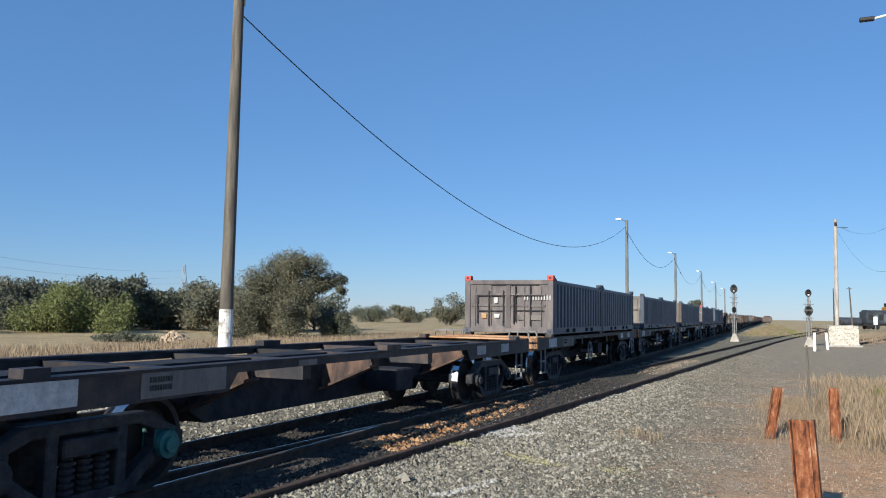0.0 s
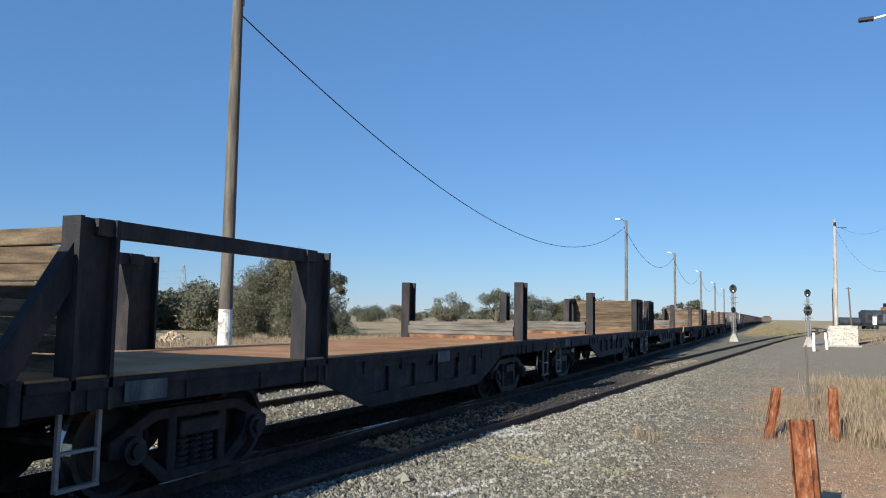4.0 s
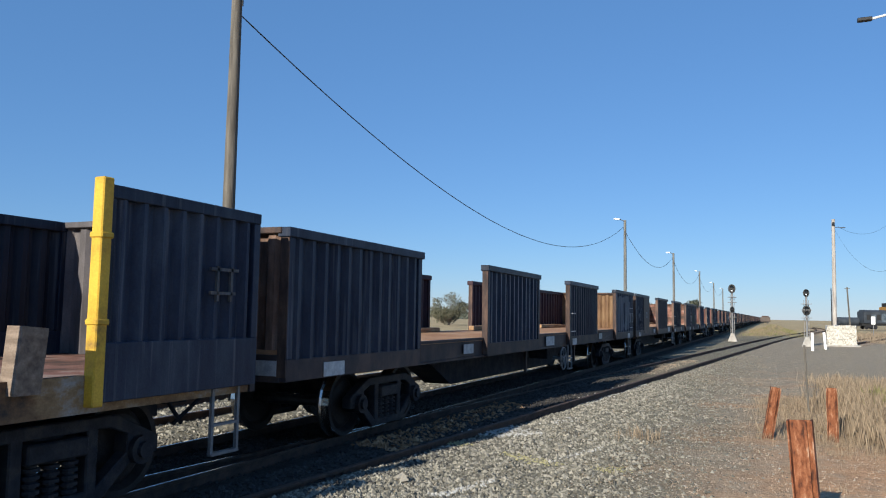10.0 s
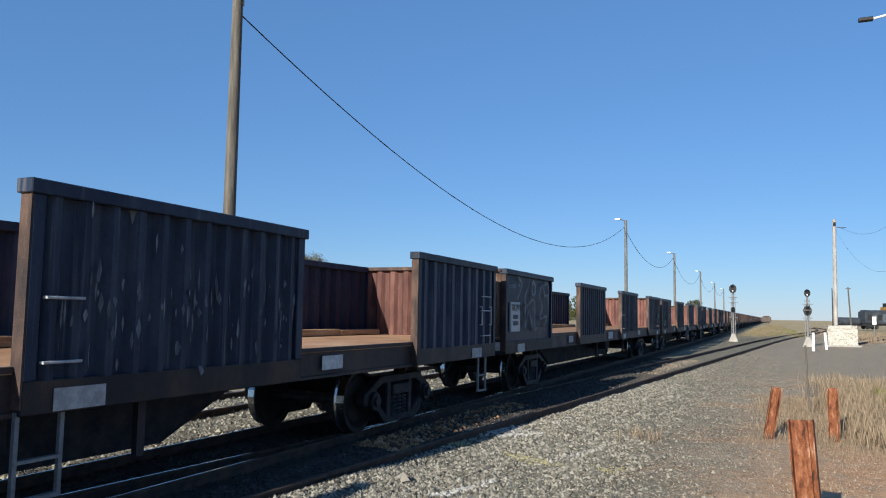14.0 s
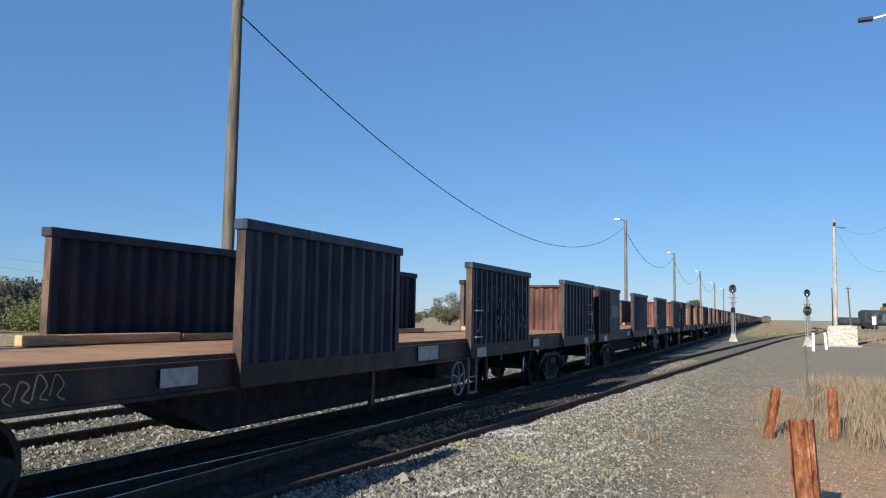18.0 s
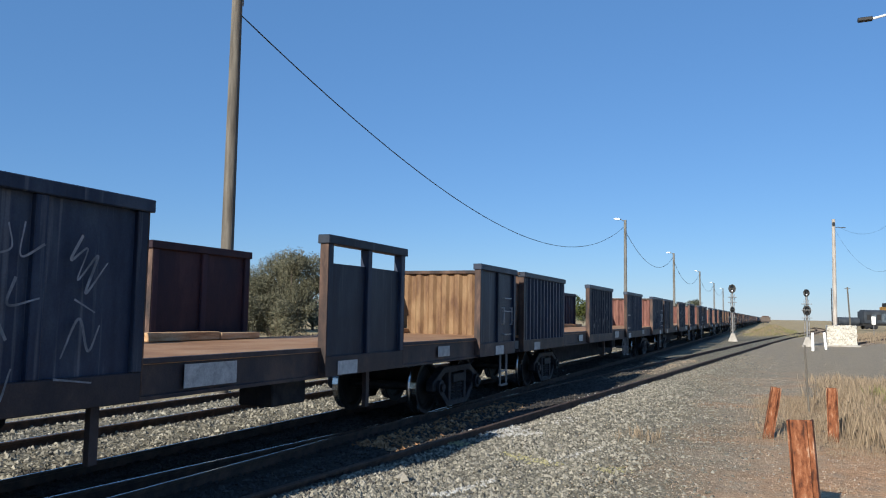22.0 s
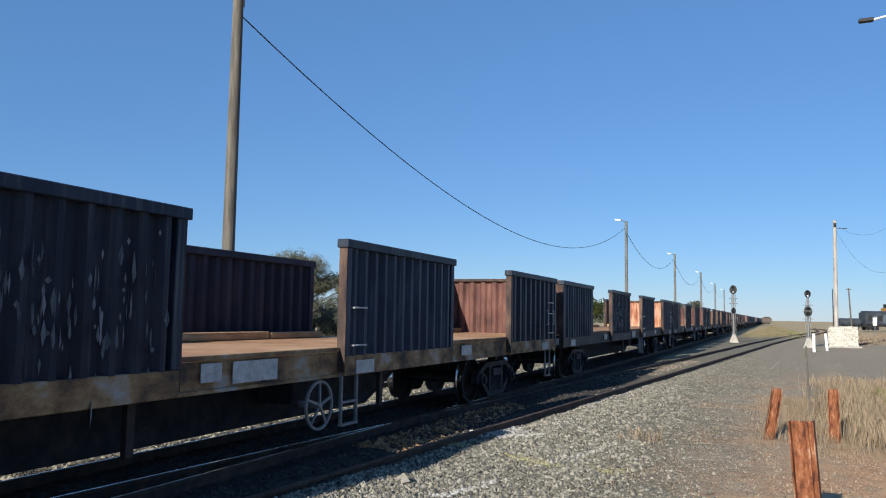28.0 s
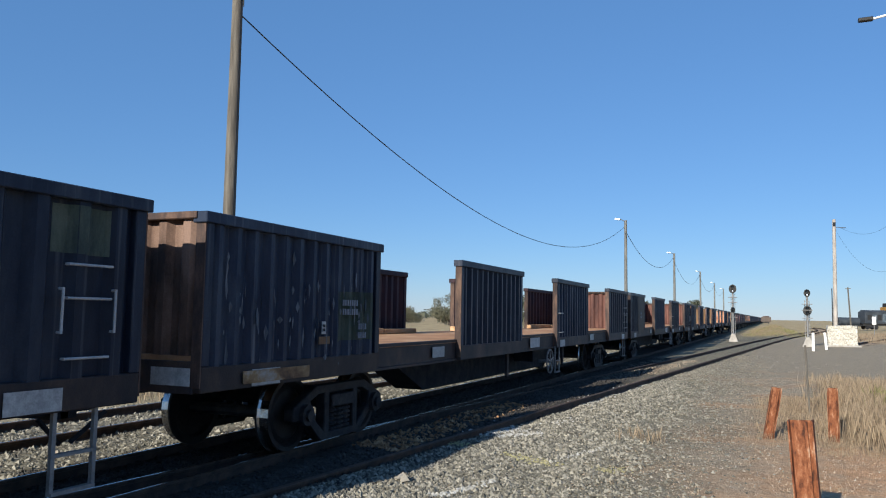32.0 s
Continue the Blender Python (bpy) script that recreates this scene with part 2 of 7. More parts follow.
def leaf_mat(name, a, b):
    m = bpy.data.materials.new(name)
    m.use_nodes = True
    n, link = m.node_tree.nodes, m.node_tree.links.new
    p = n["Principled BSDF"]
    p.inputs["Roughness"].default_value = 0.65
    p.inputs["Specular IOR Level"].default_value = 0.2
    g = n.new("ShaderNodeNewGeometry")
    r = n.new("ShaderNodeValToRGB")
    r.color_ramp.elements[0].color, r.color_ramp.elements[1].color = (*a, 1), (*b, 1)
    link(g.outputs["Random Per Island"], r.inputs["Fac"])
    link(r.outputs[0], p.inputs["Base Color"])
    t = n.new("ShaderNodeBsdfTranslucent")
    link(r.outputs[0], t.inputs["Color"])
    mx = n.new("ShaderNodeMixShader")
    mx.inputs[0].default_value = 0.25
    link(p.outputs[0], mx.inputs[1])
    link(t.outputs[0], mx.inputs[2])
    link(mx.outputs[0], n["Material Output"].inputs["Surface"])
    return m


M["leaf_olive"] = leaf_mat("olive_leaves", (0.1, 0.102, 0.068), (0.215, 0.205, 0.14))
M["leaf_green"] = leaf_mat("green_leaves", (0.125, 0.15, 0.052), (0.235, 0.25, 0.1))
M["leaf_dark"] = leaf_mat("dark_leaves", (0.072, 0.084, 0.06), (0.175, 0.18, 0.13))
M["leaf_pine"] = leaf_mat("pine_needles", (0.03, 0.05, 0.016), (0.11, 0.12, 0.03))
M["grass"] = leaf_mat("dry_grass_blades", (0.20, 0.15, 0.098), (0.40, 0.315, 0.215))
M["greengrass"] = leaf_mat("half_green_grass_blades", (0.12, 0.13, 0.04), (0.32, 0.28, 0.13))


def ground_mat():
    m = bpy.data.materials.new("ground_soil_gravel_and_dry_grass")
    m.use_nodes = True
    n, link = m.node_tree.nodes, m.node_tree.links.new
    p = n["Principled BSDF"]
    p.inputs["Roughness"].default_value = 0.95
    p.inputs["Specular IOR Level"].default_value = 0.15
    co = n.new("ShaderNodeTexCoord")

    def noise_tex(scale, detail=5, rough=0.6):
        t = n.new("ShaderNodeTexNoise")
        t.inputs["Scale"].default_value, t.inputs["Detail"].default_value, t.inputs["Roughness"].default_value = scale, detail, rough
        link(co.outputs["Object"], t.inputs["Vector"])
        return t

    def ramp(src, stops):
        r = n.new("ShaderNodeValToRGB")
        e = r.color_ramp.elements
        while len(e) < len(stops):
            e.new(0.5)
        for k, (pos, c) in zip(e, stops):
            k.position, k.color = pos, (*c, 1)
        link(src, r.inputs["Fac"])
        return r

    def blend(fac, a, b):
        x = n.new("ShaderNodeMix")
        x.data_type = "RGBA"
        link(fac, x.inputs["Factor"])
        link(a, x.inputs["A"])
        link(b, x.inputs["B"])
        return x.outputs["Result"]

    sep = n.new("ShaderNodeSeparateXYZ")
    link(co.outputs["Object"], sep.inputs[0])
    wob = noise_tex(0.35, 4)

    def band(src, lo, hi, wobble):
        a = n.new("ShaderNodeMath")
        a.operation = "MULTIPLY_ADD"
        link(wob.outputs["Fac"], a.inputs[0])
        a.inputs[1].default_value = wobble
        link(src, a.inputs[2])
        r = n.new("ShaderNodeMapRange")
        r.inputs["From Min"].default_value, r.inputs["From Max"].default_value = lo + wobble / 2, hi + wobble / 2
        link(a.outputs[0], r.inputs["Value"])
        return r.outputs[0]

    vor = n.new("ShaderNodeTexVoronoi")
    vor.inputs["Scale"].default_value, vor.inputs["Randomness"].default_value = 27.0, 1.0
    link(co.outputs["Object"], vor.inputs["Vector"])
    cell = n.new("ShaderNodeSeparateColor")
    link(vor.outputs["Color"], cell.inputs[0])
    chips = ramp(cell.outputs[0], [(0.0, (0.13, 0.12, 0.08)), (0.35, (0.25, 0.23, 0.16)), (0.75, (0.35, 0.32, 0.23)), (1.0, (0.50, 0.46, 0.36))])
    gaps = ramp(vor.outputs["Distance"], [(0.25, (0, 0, 0)), (0.62, (1, 1, 1))])
    joint = n.new("ShaderNodeRGB")
    joint.outputs[0].default_value = (0.055, 0.05, 0.04, 1)
    stony = blend(gaps.outputs[0], chips.outputs[0], joint.outputs[0])
    sand = ramp(noise_tex(26, 7, 0.8).outputs["Fac"], [(0.34, (0.16, 0.13, 0.088)), (0.5, (0.32, 0.28, 0.195)), (0.7, (0.50, 0.45, 0.33))])
    gravel = n.new("ShaderNodeMix")
    gravel.data_type = "RGBA"
    gravel.inputs["Factor"].default_value = 0.35
    link(stony, gravel.inputs["A"])
    link(sand.outputs[0], gravel.inputs["B"])
    dirt = ramp(noise_tex(13, 9, 0.8).outputs["Fac"], [(0.30, (0.19, 0.15, 0.10)), (0.5, (0.335, 0.275, 0.195)), (0.7, (0.49, 0.412, 0.305))])
    clay = ramp(noise_tex(15, 8, 0.8).outputs["Fac"], [(0.3, (0.26, 0.14, 0.07)), (0.5, (0.45, 0.265, 0.14)), (0.7, (0.6, 0.39, 0.23))])
    # dark bed colour: stains plus the shade that falls beside the train
    oil_shade = ramp(noise_tex(18, 7, 0.8).outputs["Fac"], [(0.35, (0.028, 0.026, 0.025)), (0.65, (0.088, 0.078, 0.068))])
    field = ramp(noise_tex(0.22, 9, 0.8).outputs["Fac"], [(0.3, (0.22, 0.175, 0.09)), (0.46, (0.36, 0.28, 0.155)), (0.6, (0.45, 0.36, 0.21)), (0.74, (0.27, 0.25, 0.12))])
    dirt_or_clay = blend(ramp(noise_tex(0.5, 5, 0.7).outputs["Fac"], [(0.44, (0, 0, 0)), (0.62, (0.9, 0.9, 0.9))]).outputs[0], dirt.outputs[0], clay.outputs[0])
    mixed = blend(ramp(noise_tex(0.8, 6, 0.7).outputs["Fac"], [(0.36, (0.25, 0.25, 0.25)), (0.58, (0.95, 0.95, 0.95))]).outputs[0], gravel.outputs["Result"], dirt_or_clay)
    near = blend(band(sep.outputs["X"], -2.2, -0.4, 2.2), gravel.outputs["Result"], mixed)
    reddish = blend(ramp(noise_tex(0.9, 6, 0.75).outputs["Fac"], [(0.36, (0.15, 0.15, 0.15)), (0.56, (0.95, 0.95, 0.95))]).outputs[0], dirt.outputs[0], clay.outputs[0])
    red = blend(band(sep.outputs["X"], -1.3, 0.5, 1.6), near, reddish)
    dusty = n.new("ShaderNodeMix")
    dusty.data_type = "RGBA"
    dusty.inputs["Factor"].default_value = 0.7
    link(gravel.outputs["Result"], dusty.inputs["A"])
    link(dirt.outputs[0], dusty.inputs["B"])
    yard = blend(band(sep.outputs["Y"], 10.0, 20.0, 6.0), red, near)
    yard = blend(band(sep.outputs["Y"], 22.0, 34.0, 8.0), yard, dusty.outputs["Result"])
    skew = n.new("ShaderNodeMath")
    skew.operation = "MULTIPLY_ADD"
    link(sep.outputs["Y"], skew.inputs[0])
    skew.inputs[1].default_value = -0.0785
    link(sep.outputs["X"], skew.inputs[2])
    # shade tone painted between the siding rails, giving way to gravel further off
    between = blend(band(sep.outputs["Y"], 20.0, 32.0, 8.0), oil_shade.outputs[0], gravel.outputs["Result"])
    siding_bed = blend(band(skew.outputs[0], -5.15, -4.9, 0.25), between, yard)
    track_bed = blend(band(sep.outputs["X"], -5.1, -4.6, 0.5), oil_shade.outputs[0], siding_bed)
    shoulder = blend(band(sep.outputs["X"], -8.1, -7.5, 0.4), gravel.outputs["Result"], track_bed)
    left = blend(band(sep.outputs["X"], -13.6, -11.6, 1.6), field.outputs[0], shoulder)
    right = blend(band(sep.outputs["X"], 9.0, 15.0, 3.0), left, field.outputs[0])
    far = blend(band(sep.outputs["Y"], 85.0, 130.0, 30.0), right, field.outputs[0])
    speck = n.new("ShaderNodeMapRange")
    speck.inputs["From Min"].default_value, speck.inputs["From Max"].default_value = 0.33, 0.67
    speck.inputs["To Min"].default_value, speck.inputs["To Max"].default_value = 0.62, 1.34
    link(noise_tex(5.5, 10, 0.85).outputs["Fac"], speck.inputs["Value"])
    tone = n.new("ShaderNodeHueSaturation")
    link(speck.outputs[0], tone.inputs["Value"])
    link(far, tone.inputs["Color"])
    link(tone.outputs[0], p.inputs["Base Color"])
    b = n.new("ShaderNodeBump")
    b.inputs["Strength"].default_value, b.inputs["Distance"].default_value = 0.55, 0.03
    relief = n.new("ShaderNodeMath")
    relief.operation = "SUBTRACT"
    link(noise_tex(24, 7, 0.75).outputs["Fac"], relief.inputs[0])
    link(vor.outputs["Distance"], relief.inputs[1])
    link(relief.outputs[0], b.inputs["Height"])
    link(b.outputs[0], p.inputs["Normal"])
    return m


def stone_mat(name, a, b, c):
    """Broken stone: every piece its own grey, with a fine grain."""
    m = bpy.data.materials.new(name)
    m.use_nodes = True
    n, link = m.node_tree.nodes, m.node_tree.links.new
    p = n["Principled BSDF"]
    p.inputs["Roughness"].default_value, p.inputs["Specular IOR Level"].default_value = 0.9, 0.2
    g = n.new("ShaderNodeNewGeometry")
    r = n.new("ShaderNodeValToRGB")
    r.color_ramp.elements.new(0.55)
    for e, col in zip(r.color_ramp.elements, (a, b, c)):
        e.color = (*col, 1)
    link(g.outputs["Random Per Island"], r.inputs["Fac"])
    co, t = n.new("ShaderNodeTexCoord"), n.new("ShaderNodeTexNoise")
    t.inputs["Scale"].default_value, t.inputs["Detail"].default_value = 70.0, 4
    link(co.outputs["Object"], t.inputs["Vector"])
    mr, hsv = n.new("ShaderNodeMapRange"), n.new("ShaderNodeHueSaturation")
    mr.inputs["To Min"].default_value, mr.inputs["To Max"].default_value = 0.7, 1.3
    link(t.outputs["Fac"], mr.inputs["Value"])
    link(mr.outputs[0], hsv.inputs["Value"])
    link(r.outputs[0], hsv.inputs["Color"])
    link(hsv.outputs[0], p.inputs["Base Color"])
    return m


M["stone"] = stone_mat("basalt_ballast", (0.075, 0.071, 0.06), (0.185, 0.173, 0.14), (0.35, 0.325, 0.265))
M["ground"] = ground_mat()
M["lit"] = bpy.data.materials.new("lit_signal_lamp")
M["lit"].use_nodes = True
M["lit"].node_tree.nodes["Principled BSDF"].inputs["Emission Color"].default_value = (1.0, 0.97, 0.9, 1)
M["lit"].node_tree.nodes["Principled BSDF"].inputs["Emission Strength"].default_value = 1.0


# ---- mesh tools ----
class Shape:
    """Collects solids into one bmesh."""

    def __init__(self):
        self.bm = bmesh.new()
        self.slot = 0

    def box(self, x0, x1, y0, y1, z0, z1, m=None):
        r = bmesh.ops.create_cube(self.bm, size=1.0, matrix=Matrix.LocRotScale(((x0 + x1) / 2, (y0 + y1) / 2, (z0 + z1) / 2), None, (abs(x1 - x0), abs(y1 - y0), abs(z1 - z0))))
        if m is not None:
            bmesh.ops.transform(self.bm, matrix=m, verts=r["verts"])
        self.paint(r["verts"])
        return self

    def paint(self, verts):
        for f in {f for v in verts for f in v.link_faces}:
            f.material_index = self.slot

    def rod(self, a, b, r1, r2=None, n=10, caps=True):
        a, b = Vector(a), Vector(b)
        d = b - a
        m = Matrix.Translation((a + b) / 2) @ d.to_track_quat("Z", "Y").to_matrix().to_4x4()
        r = bmesh.ops.create_cone(self.bm, cap_ends=caps, cap_tris=False, segments=n, radius1=r1, radius2=r1 if r2 is None else r2, depth=d.length, matrix=m)
        self.paint(r["verts"])
        return self

    def bar(self, a, b, w, h, up=(0, 0, 1)):
        """A straight bar of section w x h from a to b."""
        a, b = Vector(a), Vector(b)
        z = (b - a).normalized()
        x = Vector(up).cross(z)
        x = x.normalized() if x.length > 1e-4 else Vector((1, 0, 0))
        y = z.cross(x)
        vs = [self.bm.verts.new(p + x * sx * w / 2 + y * sy * h / 2) for p in (a, b) for sx, sy in ((-1, -1), (1, -1), (1, 1), (-1, 1))]
        for q in ((3, 2, 1, 0), (4, 5, 6, 7), (0, 1, 5, 4), (1, 2, 6, 5), (2, 3, 7, 6), (3, 0, 4, 7)):
            self.bm.faces.new([vs[i] for i in q]).material_index = self.slot
        return self

    def prism(self, pts, axis, a, b):
        """A polygon drawn in the two other axes, pushed along axis from a to b."""
        def at(p, k):
            return {"x": (k, p[0], p[1]), "y": (p[0], k, p[1]), "z": (p[0], p[1], k)}[axis]
        lo = [self.bm.verts.new(at(p, a)) for p in pts]
        hi = [self.bm.verts.new(at(p, b)) for p in pts]
        fs = [self.bm.faces.new(lo), self.bm.faces.new(hi[::-1])]
        for i in range(len(pts)):
            j = (i + 1) % len(pts)
            fs.append(self.bm.faces.new((lo[j], lo[i], hi[i], hi[j])))
        for f in fs:
            f.material_index = self.slot
        return self

    def mesh(self, name, *mats, bevel=0.0, smooth=False):
        if bevel:
            bmesh.ops.bevel(self.bm, geom=[e for e in self.bm.edges if e.is_manifold and e.calc_face_angle(0) > 0.9], offset=bevel, segments=1, affect="EDGES", clamp_overlap=True)
        bmesh.ops.recalc_face_normals(self.bm, faces=self.bm.faces)
        me = bpy.data.meshes.new(name)
        self.bm.to_mesh(me)
        self.bm.free()
        for m in mats:
            me.materials.append(M[m])
        if smooth:
            me.shade_smooth()
        return me


def piece(name, me, parent=None, m=None, label=""):
    """One mesh object, under parent, at the pose m in its parent's space."""
    ob = new(name, me)
    ob.parent = parent
    if m is not None:
        ob.matrix_basis = m
    return tagged(ob, label, kind="stuff" if name == "graffiti" else "")


def part(name, shape, material, parent, label="", m=None, bevel=0.0):
    return piece(name, shape.mesh(name, material, bevel=bevel), parent, m, label)


def recolour(ob, key):
    """Another paint on an object that shares its mesh."""
    ob.material_slots[0].link = "OBJECT"
    ob.material_slots[0].material = M[key]


def thing(name, label, category, group="", m=None):
    ob = new(name)
    if m is not None:
        ob.matrix_basis = m
    return tagged(ob, label, category, group)


def from_arrays(name, verts, faces, key):
    me = bpy.data.meshes.new(name)
    me.from_pydata(verts.tolist() if hasattr(verts, "tolist") else verts, [], faces.tolist() if hasattr(faces, "tolist") else faces)
    me.materials.append(M[key])
    me.update()
    return me


def rib_line(width, ribs, depth, share=0.5):
    """The section of a pressed sheet along y: (x, y) from valley to rib and back."""
    line = []
    pitch = width / ribs
    for i in range(ribs):
        y = i * pitch
        a, b = pitch * (1 - share) / 2, pitch * share
        sl = min(0.03, a * 0.6, b * 0.4)
        line += [(0, y), (0, y + a - sl), (depth, y + a + sl), (depth, y + a + b - sl), (0, y + a + b + sl)]
    line.append((0, width))
    return [q for i, q in enumerate(line) if i == 0 or abs(q[1] - line[i - 1][1]) > 1e-5 or abs(q[0] - line[i - 1][0]) > 1e-5]


def corrugated(width, z0, z1, ribs, depth, thick=0.012, share=0.5):
    """A pressed sheet that lies in the plane x = 0, along y; ribs stand out towards +x."""
    s = Shape()
    clean = rib_line(width, ribs, depth, share)
    rows = []
    for side, flip in ((0.0, False), (-thick, True)):
        lo = [s.bm.verts.new((x + side, y, z0)) for x, y in clean]
        hi = [s.bm.verts.new((x + side, y, z1)) for x, y in clean]
        for i in range(len(clean) - 1):
            q = (lo[i], lo[i + 1], hi[i + 1], hi[i])
            s.bm.faces.new(q[::-1] if flip else q)
        rows.append((lo, hi))
    (lo, hi), (lo2, hi2) = rows
    for i in (0, len(clean) - 1):
        s.bm.faces.new((lo[i], hi[i], hi2[i], lo2[i]))
    for i in range(len(clean) - 1):
        s.bm.faces.new((hi[i], hi[i + 1], hi2[i + 1], hi2[i]))
    return s


def strokes(seed, width, height, n, thick=0.05, loops=True, key="paint"):
    """Loose sprayed lines: flat ribbons in the plane x = 0, over y and z."""
    rnd = random.Random(seed)
    v, f = [], []
    for k in range(n):
        cy, cz = width * (k + 0.5 + rnd.uniform(-0.2, 0.2)) / n, height * rnd.uniform(0.35, 0.65)
        a, b = width / n * rnd.uniform(0.4, 0.75), height * rnd.uniform(0.25, 0.48)
        ph, turn, fy = rnd.uniform(0, 6.3), rnd.uniform(3.0, 7.0), rnd.choice((1, 1, 2))
        pts = [(cy + a * math.sin(fy * (ph + turn * i / 22)), cz + b * math.cos(ph + turn * i / 22)) for i in range(23)]
        if not loops:
            x0, x1 = cy + rnd.uniform(-a, a), cy + rnd.uniform(-a, a)
            pts = [(x0 + (x1 - x0) * i / 8, cz - b + 2 * b * i / 8) for i in range(9)]
        for i, (y, z) in enumerate(pts):
            y0, z0 = pts[max(0, i - 1)]
            y1, z1 = pts[min(len(pts) - 1, i + 1)]
            d = Vector((y1 - y0, z1 - z0))
            d = d.normalized() if d.length > 1e-6 else Vector((1, 0))
            w = thick * (0.6 + 0.4 * math.sin(i * 0.7 + ph))
            base = len(v)
            lift = 0.004 * k / n + 0.0006 * i
            v += [(lift, y - d.y * w / 2, z + d.x * w / 2), (lift, y + d.y * w / 2, z - d.x * w / 2)]
            if i:
                f.append((base - 2, base - 1, base + 1, base))
    return from_arrays("graffiti", v, f, key)


def flat_face(y):
    return 0.0


def smooth(p, closed, step=0.02):
    """A curve through points, cut into short even steps."""
    p = [Vector(q) for q in pts_closed(p)] if closed else [Vector(p[0]) * 2 - Vector(p[1])] + [Vector(q) for q in p] + [Vector(p[-1]) * 2 - Vector(p[-2])]
    out = []
    for a, b, c, d in zip(p, p[1:], p[2:], p[3:]):
        n = max(2, int((c - b).length / step))
        for i in range(n):
            t = i / n
            out.append(0.5 * (2 * b + (c - a) * t + (2 * a - 5 * b + 4 * c - d) * t * t + (3 * b - a - 3 * c + d) * t ** 3))
    return out if closed else out + [p[-2]]


def pts_closed(p):
    return [p[-1]] + list(p) + [p[0], p[1]]


def sprayed(lines_list, thick, key="paint", face=flat_face):
    """Hand-sprayed lines through a few points each: ribbons over y and z that lie on the sheet x = face(y)."""
    v, f = [], []
    for k, pts in enumerate(lines_list):
        fine = smooth(pts, False)
        for i, q in enumerate(fine):
            d = fine[min(i + 1, len(fine) - 1)] - fine[max(i - 1, 0)]
            d = d.normalized() if d.length > 1e-6 else Vector((1, 0))
            w = thick * (0.75 + 0.25 * math.sin(i * 0.12 + k * 2)) / 2
            n = len(v)
            for e in (-1.0, -0.33, 0.33, 1.0):
                y, z = q.x + d.y * w * e, q.y - d.x * w * e
                v.append((face(y) + 0.0008 * k + 0.00002 * i, y, z))
            if i:
                f += [(n - 4 + e, n - 3 + e, n + 1 + e, n + e) for e in range(3)]
    return from_arrays("graffiti", v, f, key)


def sprayed_fill(shapes, key="ring", face=flat_face):
    """Filled sprayed letters: narrow upright strips inside rounded outlines, laid on the sheet x = face(y)."""
    v, f = [], []
    for k, pts in enumerate(shapes):
        p = smooth(pts, True)

        def spans(y):
            zs = sorted(a.y + (b.y - a.y) * (y - a.x) / (b.x - a.x) for a, b in zip(p, p[1:] + p[:1]) if (a.x > y) != (b.x > y))
            return list(zip(zs[::2], zs[1::2]))
        y0, y1 = min(q.x for q in p) + 1e-4, max(q.x for q in p) - 1e-4
        n = max(2, int((y1 - y0) / 0.015))
        ys = [y0 + (y1 - y0) * i / n for i in range(n + 1)]
        cols = [spans(y) for y in ys]
        for i in range(n):
            for (a0, a1), (b0, b1) in zip(cols[i], cols[i + 1]):
                if a1 < b0 or b1 < a0:
                    continue
                m = len(v)
                x0, x1 = face(ys[i]) + 0.0008 * k, face(ys[i + 1]) + 0.0008 * k
                v += [(x0, ys[i], a0), (x1, ys[i + 1], b0), (x1, ys[i + 1], b1), (x0, ys[i], a1)]
                f.append((m, m + 1, m + 2, m + 3))
    return from_arrays("graffiti", v, f, key)


def text_mesh(words, size, key):
    cu = bpy.data.curves.new("lettering", "FONT")
    cu.body, cu.size, cu.extrude = words, size, 0.002
    ob = bpy.data.objects.new("lettering", cu)
    scene.collection.objects.link(ob)
    me = bpy.data.meshes.new_from_object(ob.evaluated_get(bpy.context.evaluated_depsgraph_get()))
    bpy.data.objects.remove(ob)
    me.materials.clear()
    me.materials.append(M[key])
    return me


FACE = pose(0, 0, 0, 90, 0, 90)   # lettering upright on the side that looks towards +x, read along +y


# ---- ground ----
def ground_z(x, y):
    z = -0.24
    if x < -11.2:
        z -= 0.16 * min(1, (-11.2 - x) / 3)
    bed = min(abs(x - TRACK), abs(x + 9.86))
    if bed < 2.6:
        z += 0.105 * (1 - max(0, bed - 1.6))
    side = abs((x + 5.807) * 0.9969 - y * 0.0783)
    if x > TRACK + 1.2 and y < 110 and side < 2.4:
        z += 0.085 * min(1.0, (2.4 - side) / 0.9)
    z += 0.95 * math.exp(-(((x - 0.3) / 1.7) ** 2) - ((y - 128) / 22) ** 2)
    z += 0.5 * math.exp(-(((x - 26) / 7) ** 2) - ((y - 105) / 25) ** 2)
    z += 0.45 * math.exp(-(((x + 24) / 4) ** 2)) * (0.5 + 0.5 * noise.noise((x * 0.2, y * 0.11, 3)))
    if abs(x) < 60 and -20 < y < 140:
        z += 0.025 * noise.noise((x * 0.9, y * 0.9, 0)) + (0.02 * noise.noise((x * 3, y * 3, 5)) if bed > 3 and x > -12 else 0)
    return z


def lines(spans):
    out = []
    for a, b, step in spans:
        out += list(np.arange(a, b, step))
    return np.array(out + [spans[-1][1]])


